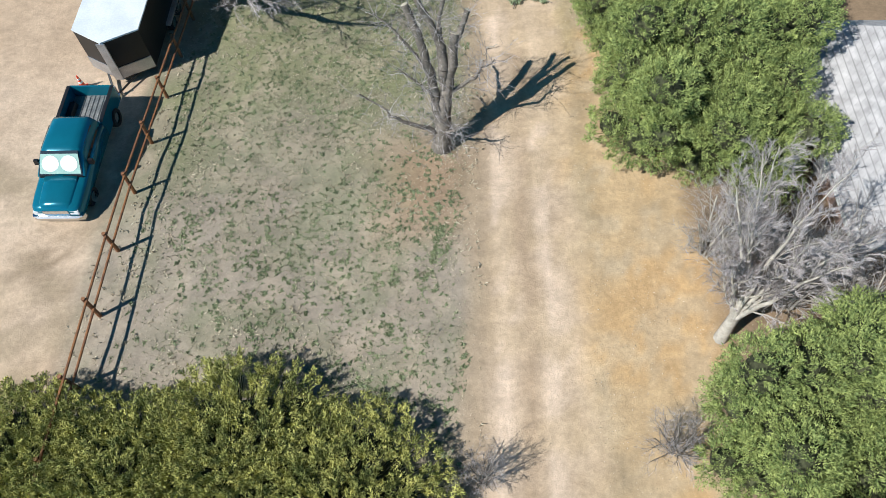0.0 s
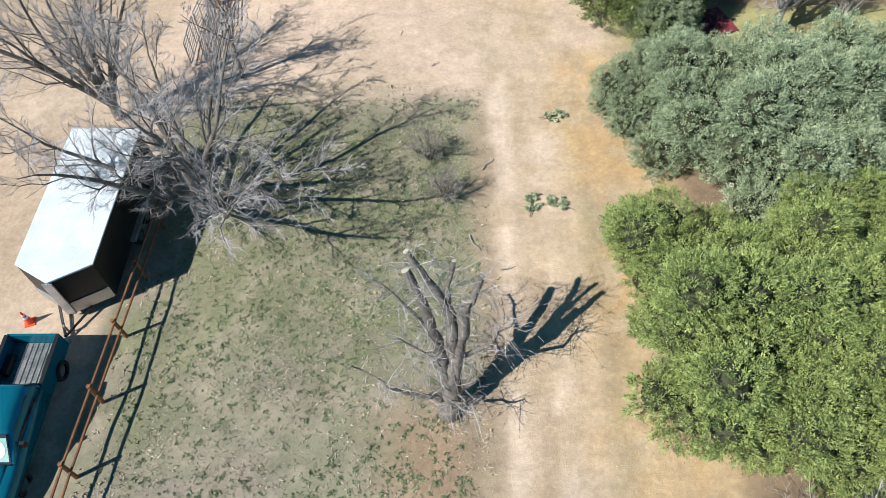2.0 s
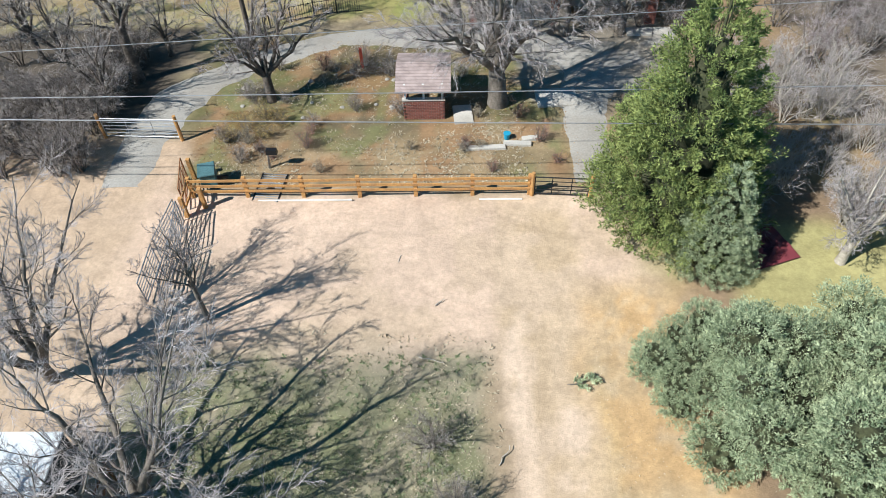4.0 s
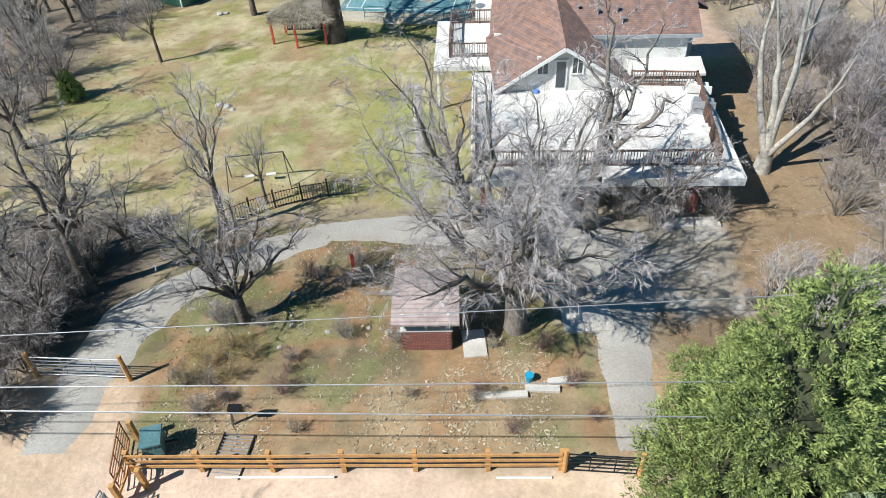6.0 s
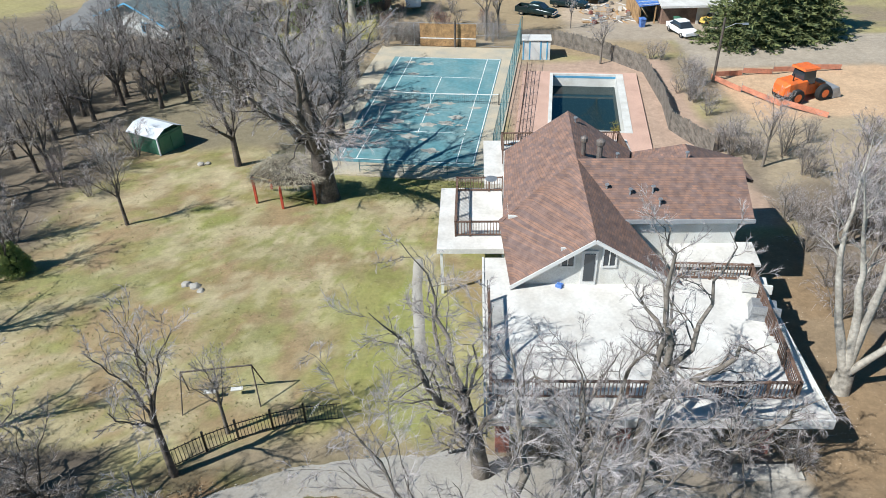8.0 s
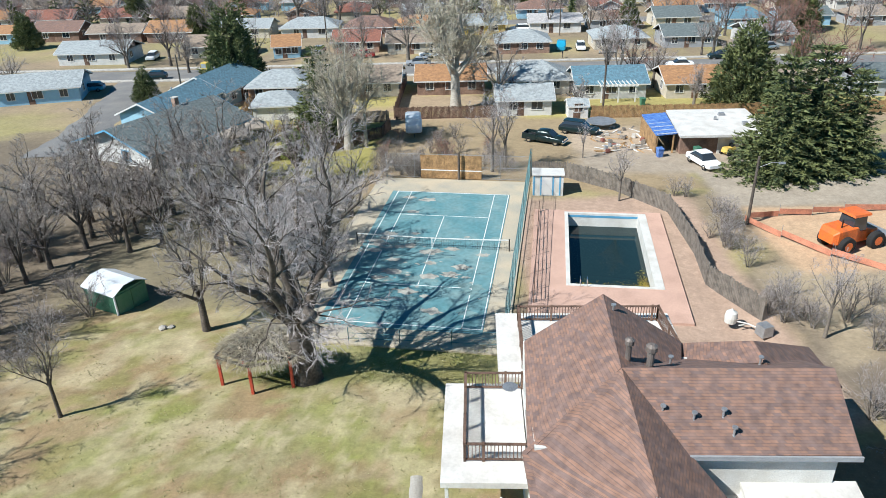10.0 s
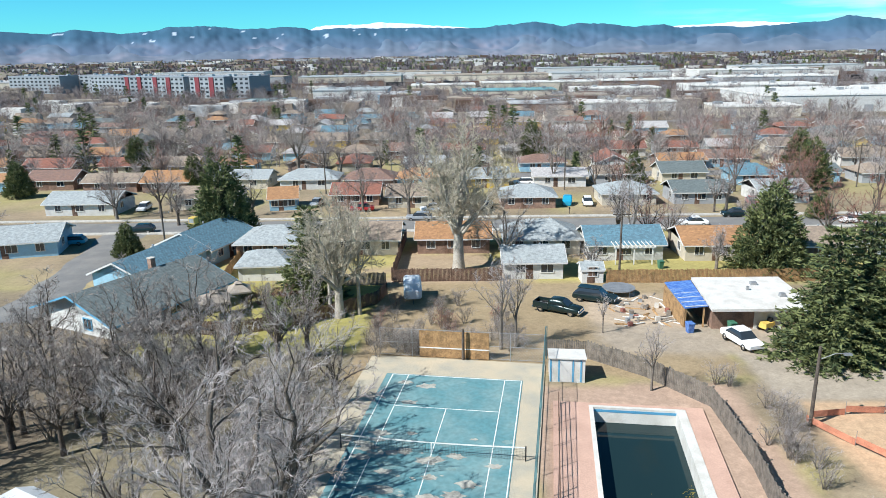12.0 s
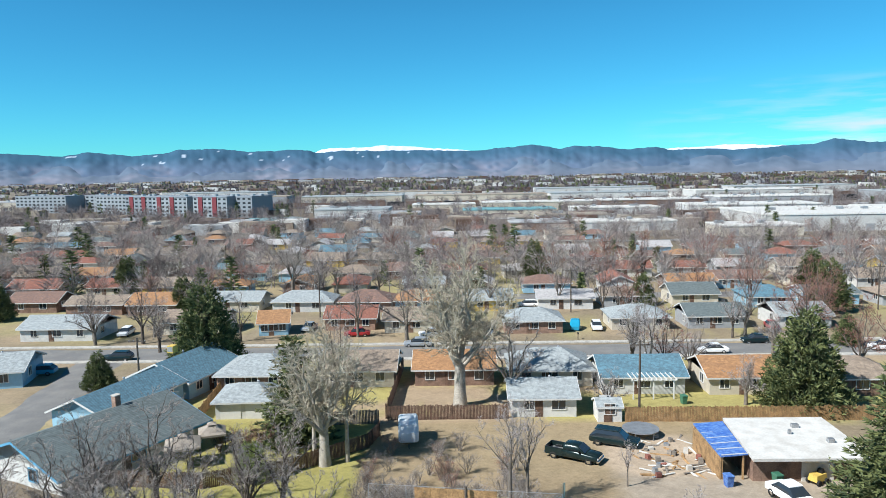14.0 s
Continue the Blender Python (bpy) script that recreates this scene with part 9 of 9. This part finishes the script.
for i in range(34):
    put_tree(BUSH2, rb.uniform(-30, -18.5) if i % 2 else rb.uniform(-21.5, -18.6), rb.uniform(45, 56), rb.uniform(0.6, 1.1), rb.uniform(0, 360), "darkbark", "twigdark", "dense dark brown brush beside the drive", "bare_shrub", "shrub", "drive brush")
for i in range(12):
    put_tree(BUSH2, rb.uniform(0.5, 13), rb.uniform(57.6, 59.0), rb.uniform(0.5, 0.8), rb.uniform(0, 360), "bark", "twig", "bare twiggy shrub under the terrace", "bare_shrub", "shrub", "terrace shrubs")
for i in range(12):
    put_tree(BUSH2, rb.uniform(-10, -5), rb.uniform(117.5, 121), rb.uniform(0.7, 1.1), rb.uniform(0, 360), "bark", "twigdark", "dry brown brush behind the court fence", "bare_shrub", "shrub", "court brush")
for i in range(10):
    put_tree(BUSH2, rb.uniform(-2, 4.5), rb.uniform(118.2, 122), rb.uniform(0.6, 0.9), rb.uniform(0, 360), "bark", "twig", "dry grey brush behind the court fence", "bare_shrub", "shrub", "court brush")


def bough_shape(seed):
    """A lopped cedar bough lying flat: one limb with side sprays."""
    g = np.random.RandomState(seed)
    segs, C, N = [], [], []
    p, d = np.array([-0.7, 0, 0.1]), np.array([1.0, 0.1, 0])
    for i in range(6):
        q = p + d * 0.24
        segs.append((p, q, 0.03 - 0.004 * i, 0.026 - 0.004 * i, 0))
        for sgn in (-1, 1):
            if g.rand() < 0.8:
                e = norm(np.array([0.7, sgn * g.uniform(0.4, 1.0), 0.15]))
                L = g.uniform(0.25, 0.6)
                segs.append((q, q + e * L, 0.012, 0.005, 0))
                k = 70
                u = g.uniform(0.25, 1.05, k)
                C.append(q + e * (L * u)[:, None] + g.normal(0, 0.05, (k, 3)) * np.array([1, 1, 0.7]))
                N.append(e + g.normal(0, 0.5, (k, 3)))
        p, d = q, norm(d + g.normal(0, 0.25, 3) * np.array([1, 1, 0.1]))
    V, F = needles(g, np.concatenate(C), np.concatenate(N), 0.13)
    V[:, 2] = np.maximum(V[:, 2], 0.01)
    return raw("limb", *tubes(segs, 4)), raw("sprays", V, F)


BOUGH = bough_shape(4)
for i, (x, y) in enumerate(((4.06, 32.6), (2.96, 27.3), (4.2, 27.5))):
    put_tree(BOUGH, x, y, 0.75, 70 * i, "bark", "juniperblue", "cut green cedar bough lying on the dirt road", "cut_bough", "branch", "cut boughs")


def stick(x, y, L, rz, r, label):
    rg = random.Random(int(x * 10 + y))
    m = Mesh()
    p = Vector((-L / 2, 0, 0.03))
    for i in range(5):
        q = p + Vector((L / 5, rg.uniform(-0.1, 0.1) * L, 0.01))
        m.bar(p, q, r * (1 - 0.12 * i), 5, r * (0.88 - 0.12 * i))
        p = q
    tagged(part("fallen_stick", m, M["palebark"], at=pose(x, y, gz(y), 0, 0, rz)), label, "stick", group="fallen sticks")


for x, y, L, rz in ((-1.5, 33.8, 1.0, -10), (1.1, 29.8, 0.8, 60), (-1.2, 36.5, 0.5, 30), (0.6, 25.5, 0.9, -50), (-3.0, 38.9, 0.4, 75), (1.7, 24.2, 0.5, 20), (7.5, 25.4, 1.4, 15)):
    stick(x, y, L, rz, 0.03, "pale fallen stick lying on the dirt")
tagged(part("white_pipe", Mesh().bar((-2.2, 0, 0.05), (2.2, 0, 0.05), 0.05, 8), M["whitepaint"], at=pose(-7.6, 42.6, gz(42.6))), "white plastic pipe lying along the fence", "pipe")
tagged(part("white_pipe", Mesh().bar((-1.0, 0, 0.05), (1.0, 0, 0.05), 0.05, 8), M["whitepaint"], at=pose(1.5, 42.55, gz(42.6))), "white plastic pipe lying along the fence", "pipe")
t = thing("feed_bin", -12.3, 43.7, gz(43.7), 15, "teal metal feed bin on dark legs by the corner post", "bin")
part("hopper", Mesh().box(-0.35, -0.45, 0.4, 0.4, 0.45, 1.05, 0.05), M["link"], t)
for x in (-0.3, 0.3):
    for y in (-0.38, 0.38):
        part("leg", Mesh().bar((x, y, 0), (x, y, 0.42), 0.03, 5), M["black"], t)
part("spout", Mesh().bar((0.4, 0, 0.5), (0.85, 0.1, 0.35), 0.08, 8), M["black"], t)
part("lid", Mesh().box(-0.38, -0.48, 1.05, 0.43, 0.48, 1.1, 0.02), M["link"], t)
t = thing("mailbox", -9.7, 44.9, gz(44.9), 0, "black mailbox on a leaning wooden post by the verge", "mailbox")
part("post", Mesh().plank((0, 0, -0.2), (0.12, 0.05, 1.05), 0.1, 0.1), M["oldwood"], t)
part("box", Mesh().box(0.05, -0.14, 1.0, 0.6, 0.14, 1.25, 0.03), M["black"], t)
t = thing("cattle_grid", -9.4, 43.5, gz(43.5) + 0.03, -6, "dark steel grid lying on the verge", "grid")
part("frame", Mesh().plank((-0.6, -0.95, 0.03), (-0.6, 0.95, 0.03), 0.06, 0.06).plank((0.6, -0.95, 0.03), (0.6, 0.95, 0.03), 0.06, 0.06), M["black"], t)
for i in range(13):
    part("bar", Mesh().bar((-0.6, -0.9 + 0.15 * i, 0.03), (0.6, -0.9 + 0.15 * i, 0.03), 0.025, 5), M["steel"], t)
m = Mesh()
rk = np.random.RandomState(2)
for i in range(12):
    for j in range(12):
        m.v.append(((i - 5.5) * 0.22, (j - 5.5) * 0.18, 0.12 + 0.35 * rk.rand() * math.exp(-((i - 5.5) ** 2 + (j - 5.5) ** 2) / 16)))
m.f += [(i * 12 + j, i * 12 + 12 + j, i * 12 + 13 + j, i * 12 + 1 + j) for i in range(11) for j in range(11)]
tagged(part("red_tarp", m, M["aptred"], at=pose(12.5, 39.3, gz(39.3), 0, 0, 20)), "crumpled dark red tarpaulin under the brush", "tarp")

for i in range(26):
    put_tree(BUSH2, rb.uniform(-11, 3), rb.uniform(121, 127.5) if i % 3 else rb.uniform(127, 133), rb.uniform(0.5, 0.9), rb.uniform(0, 360), "bark", rb.choice(["twigdark", "twig", "twigred"]), "dry brown brush in the rough yard", "bare_shrub", "shrub", "yard brush")
for i in range(26):
    put_tree(BUSH2, rb.uniform(18.5, 34), rb.uniform(53, 94), rb.uniform(0.9, 1.5), rb.uniform(0, 360), "bark", "twigdark", "bare grey-brown brush beside the house", "bare_shrub", "shrub", "east brush")

for i in range(40):
    put_tree(BUSH2, rb.uniform(18.5, 30), rb.uniform(50, 76), rb.uniform(1.0, 1.5), rb.uniform(0, 360), "bark", rb.choice(["twig", "twigmauve"]), "bare mauve-grey brush on the slope beside the house", "bare_shrub", "shrub", "east brush")
for i in range(18):
    put_tree(BUSH, rb.uniform(-23.5, -18.6), rb.uniform(44.5, 50.5), rb.uniform(0.9, 1.3), rb.uniform(0, 360), "darkbark", "twigdark", "dense dark brush overhanging the drive", "bare_shrub", "shrub", "drive brush")
for i in range(20):
    put_tree(BUSH, rb.uniform(-12.5, 4.5), rb.uniform(44.4, 49), rb.uniform(0.25, 0.5), rb.uniform(0, 360), "bark", rb.choice(["twigdark", "twigred", "straw"]), "low dry brush on the verge", "bare_shrub", "shrub", "verge brush")
for i in range(16):
    put_tree(BUSH, rb.uniform(11.5, 19.5), rb.uniform(46, 55), rb.uniform(0.3, 0.6), rb.uniform(0, 360), "bark", rb.choice(["twigdark", "twigdark", "twig"]), "low dry brush on brown earth", "bare_shrub", "shrub", "forecourt brush")
for i in range(14):
    put_tree(TALL2, rb.uniform(20, 34), rb.uniform(44, 80), rb.uniform(0.6, 0.85), rb.uniform(0, 360), "bark", rb.choice(["twig", "twigmauve"]), "slender bare tree in the thicket beside the house", group="east thicket")

# ---- paths, slabs and stones round the house ----
ribbon("path_1", [(-3.2, 64.6), (-3.45, 68.0), (-3.7, 71.0), (-3.8, 74.5)], [0.9] * 4, M["gravel"], "pale concrete garden path beside the house", "path", lift=0.03)
for x, y, w, d, rz in ((4.8, 50.3, 2.2, 1.5, 4), (11.2, 57.6, 2.9, 0.8, 0)):
    tagged(part("paving_slab", Mesh().box(-w / 2, -d / 2, -0.05, w / 2, d / 2, 0.13, 0.02), M["concrete"], at=pose(x, y, gz(y), 0, 0, rz)), "large pale concrete slab on the forecourt", "slab", group="forecourt slabs")


def stone(x, y, r, seed, label):
    rs = random.Random(seed)
    bm = bmesh.new()
    bmesh.ops.create_icosphere(bm, subdivisions=2, radius=r)
    for v in bm.verts:
        v.co *= rs.uniform(0.8, 1.15)
        v.co.z *= 0.55
    me = bpy.data.meshes.new("stone")
    bm.to_mesh(me)
    bm.free()
    tagged(part("stone", me, M["gravel"], at=pose(x, y, gz(y) + r * 0.15, 0, 0, seed * 30)), label, "stone", group="stones")


for i in range(26):
    stone(rb.uniform(-13, -1), rb.uniform(48.5, 56.5), rb.uniform(0.08, 0.2), i, "pale garden stone among dry leaves")
for i, (x, y, r) in enumerate(((-16.9, 71.8, 0.35), (-17.5, 72.0, 0.3), (-16.4, 71.3, 0.25), (-22.0, 89.3, 0.3), (-21.5, 89.4, 0.25))):
    stone(x, y, r, 40 + i, "pale flat stone on the lawn")

# ---- back yards ----
M["tancloth"] = mat("tan_canvas", (0.34, 0.29, 0.24), 0.9, var=0.15)
t = thing("pergola", 21.0, 150.6, gz(150.6), 0, "white wooden pergola behind a white house", "pergola")
for x in (-2.4, 0, 2.4):
    for y in (-1.2, 1.2):
        part("post", Mesh().box(x - 0.07, y - 0.07, -0.2, x + 0.07, y + 0.07, 2.3), M["trimwhite"], t)
for y in (-1.2, 1.2):
    part("beam", Mesh().box(-2.7, y - 0.05, 2.3, 2.7, y + 0.05, 2.48), M["trimwhite"], t)
for i in range(10):
    part("rafter", Mesh().box(-2.6 + 0.58 * i, -1.6, 2.48, -2.52 + 0.58 * i, 1.6, 2.6), M["trimwhite"], t)
t = thing("trampoline", 16.3, 136.8, gz(136.8), 0, "large round black trampoline on dirt", "trampoline")
part("mat", Mesh().lathe([(1.7, 0.78), (1.7, 0.8)], 24), M["black"], t)
part("frame", Mesh().lathe([(1.72, 0.76), (1.85, 0.76), (1.85, 0.84), (1.72, 0.84)], 24), M["steel"], t)
for i in range(6):
    a = i * math.pi / 3
    part("leg", Mesh().bar((1.78 * math.cos(a), 1.78 * math.sin(a), 0), (1.78 * math.cos(a), 1.78 * math.sin(a), 0.78), 0.03, 5), M["steel"], t)
for x, y, col, lab in ((24.5, 123.9, "greenmetal", "green wheeled rubbish bin by the garage"), (24.0, 147.5, "greenmetal", "green wheeled rubbish bin by the fence"), (20.4, 123.8, "bluecloth", "blue plastic barrel beside the lean-to")):
    t = thing("rubbish_bin", x, y, gz(y), 10, lab, "bin")
    part("body", Mesh().add([(-0.25, -0.28, 0.05), (0.25, -0.28, 0.05), (0.25, 0.28, 0.05), (-0.25, 0.28, 0.05), (-0.32, -0.38, 1.0), (0.32, -0.38, 1.0), (0.32, 0.38, 1.0), (-0.32, 0.38, 1.0)], [(3, 2, 1, 0), (4, 5, 6, 7), (0, 1, 5, 4), (1, 2, 6, 5), (2, 3, 7, 6), (3, 0, 4, 7)]), M[col], t)
    part("lid", Mesh().box(-0.35, -0.42, 1.0, 0.35, 0.42, 1.08, 0.03), M[col], t)
t = thing("yellow_mower", 28.2, 124.5, gz(124.5), 30, "yellow ride-on mower beside the garage", "mower")
part("body", Mesh().box(-0.8, -0.45, 0.3, 0.6, 0.45, 0.85, 0.08), M["wallyellow"], t)
part("seat", Mesh().box(0.1, -0.25, 0.85, 0.5, 0.25, 1.2, 0.05), M["black"], t)
for x in (-0.6, 0.4):
    for y in (-0.5, 0.5):
        part("wheel", Mesh().bar((x, y - 0.1, 0.25), (x, y + 0.1, 0.25), 0.25, 10), M["tyre"], t)
rd = random.Random(3)
for i in range(70):
    x, y = rd.uniform(14.2, 20.5), rd.uniform(126, 136.5)
    k = rd.choice(["plank", "plank", "plank", "block"])
    if k == "plank":
        tagged(part("scrap_plank", Mesh().box(-rd.uniform(0.5, 1.3), -0.1, 0, rd.uniform(0.5, 1.2), 0.1, 0.06, 0.005), M[rd.choice(["oldwood", "cedarwood", "whitepaint"])], at=pose(x, y, gz(y) + 0.02, rd.uniform(-6, 6), rd.uniform(-8, 8), rd.uniform(0, 180))), "loose scrap plank in the littered yard", "plank", group="yard scrap")
    elif k == "block":
        tagged(part("scrap_block", Mesh().box(-0.25, -0.2, 0, 0.25, 0.2, rd.uniform(0.2, 0.5), 0.03), M[rd.choice(["concrete", "brick", "oldwood", "steel"])], at=pose(x, y, gz(y), 0, 0, rd.uniform(0, 180))), "loose block of rubble in the littered yard", "block", group="yard scrap")
    else:
        tagged(part("scrap_drum", Mesh().lathe([(0.28, 0), (0.3, 0.05), (0.28, 0.3), (0.3, 0.55), (0.28, 0.6)], 10), M[rd.choice(["steel", "oldwood", "steel", "rust"])], at=pose(x, y, gz(y), 0, 0, 0)), "small dented drum in the littered yard", "drum", group="yard scrap")
t = thing("camper", -7.4, 135.6, gz(135.6), 95, "small white camper trailer parked on dry grass", "camper")
part("body", loft([(-2.0, sec(1.9, 0.7, 1.6, 0.15)), (-1.6, sec(2.0, 0.5, 2.3, 0.2)), (1.5, sec(2.0, 0.5, 2.4, 0.2)), (2.0, sec(1.9, 0.6, 2.0, 0.15))]), M["whitemetal"], t)
part("stripe", Mesh().box(-1.6, -1.015, 1.1, 1.6, -1.002, 1.3).box(-1.6, 1.002, 1.1, 1.6, 1.015, 1.3), M["trimblue"], t)
for y in (-1.006, 1.006):
    part("window", Mesh().box(-0.8, y - 0.01, 1.5, 0.5, y + 0.01, 2.0), M["glass"], t)
for y in (-0.85, 0.85):
    part("wheel", Mesh().bar((0.2, y - 0.1, 0.33), (0.2, y + 0.1, 0.33), 0.33, 12), M["tyre"], t)
part("drawbar", Mesh().bar((-2.0, 0, 0.5), (-3.0, 0, 0.45), 0.05), M["black"], t)
for x, y, w, rz, lab in ((-28.2, 129.8, 3.2, 20, "tan fabric garden canopy on four posts"), (-26.6, 133.2, 2.6, 20, "small tan tiered garden canopy")):
    t = thing("garden_canopy", x, y, gz(y), rz, lab, "canopy")
    part("cover", Mesh().add([(-w / 2, -w / 2, 2.1), (w / 2, -w / 2, 2.1), (w / 2, w / 2, 2.1), (-w / 2, w / 2, 2.1), (-0.3, -0.3, 2.75), (0.3, -0.3, 2.75), (0.3, 0.3, 2.75), (-0.3, 0.3, 2.75), (-w / 2, -w / 2, 1.9), (w / 2, -w / 2, 1.9), (w / 2, w / 2, 1.9), (-w / 2, w / 2, 1.9)],
                            [(0, 1, 5, 4), (1, 2, 6, 5), (2, 3, 7, 6), (3, 0, 4, 7), (4, 5, 6, 7), (0, 8, 9, 1), (1, 9, 10, 2), (2, 10, 11, 3), (3, 11, 8, 0)]), M["tancloth"], t)
    part("vent_cap", Mesh().add([(-0.45, -0.45, 2.85), (0.45, -0.45, 2.85), (0.45, 0.45, 2.85), (-0.45, 0.45, 2.85), (0, 0, 3.1)], [(0, 1, 4), (1, 2, 4), (2, 3, 4), (3, 0, 4), (3, 2, 1, 0)]), M["tancloth"], t)
    for a in (-1, 1):
        for b in (-1, 1):
            part("post", Mesh().bar((a * (w / 2 - 0.1), b * (w / 2 - 0.1), 0), (a * (w / 2 - 0.1), b * (w / 2 - 0.1), 2.1), 0.04, 6), M["black"], t)
t = thing("roof_cooler", -40.6, 158.4, gz(157.6) + 4.3, 74, "yellow evaporative cooler on a blue roof", "cooler")
part("cabinet", Mesh().box(-0.5, -0.5, 0, 0.5, 0.5, 0.95, 0.03), M["wallyellow"], t)
part("louvre", Mesh().box(-0.52, -0.4, 0.15, -0.5, 0.4, 0.8), M["steel"], t)
t = thing("covered_car", 18.3, 191.0, gz(191), 80, "car under a bright blue cover on a drive", "car")
part("cover", loft([(-2.0, sec(1.4, 0.2, 0.8, 0.1)), (-1.2, sec(1.8, 0.2, 1.1, 0.15)), (-0.4, sec(1.7, 0.2, 1.7, 0.2)), (1.0, sec(1.7, 0.2, 1.7, 0.2)), (1.8, sec(1.5, 0.2, 1.0, 0.1))]), M["bluecar"], t)
t = thing("mailbox", 17.4, 182.4, gz(182.4), 0, "dark mailbox post on a lawn beside the street", "mailbox")
part("post", Mesh().box(-0.06, -0.06, -0.2, 0.06, 0.06, 0.95), M["darkbark"], t)
part("box", Mesh().box(-0.12, -0.25, 0.95, 0.12, 0.25, 1.2, 0.03), M["black"], t)
for i, (x, y, rz, col) in enumerate(((-48, 190, 85, "silverpaint"), (3, 187.5, 80, "silverpaint"), (22, 190.5, 85, "whitecar"), (52, 189, 80, "redcar"), (-62, 190, 95, "whitecar"), (-20, 187, 5, "redcar"), (12, 214, 0, "whitecar"), (-34, 214, 0, "silverpaint"), (33, 232, 0, "darkpaint"), (-70, 232, 0, "redcar"), (75, 222, 0, "whitecar"), (-100, 222, 0, "silverpaint"))):
    car(x, y, rz, M[col], "small parked car on a drive between the houses", suv=i % 2 == 0)
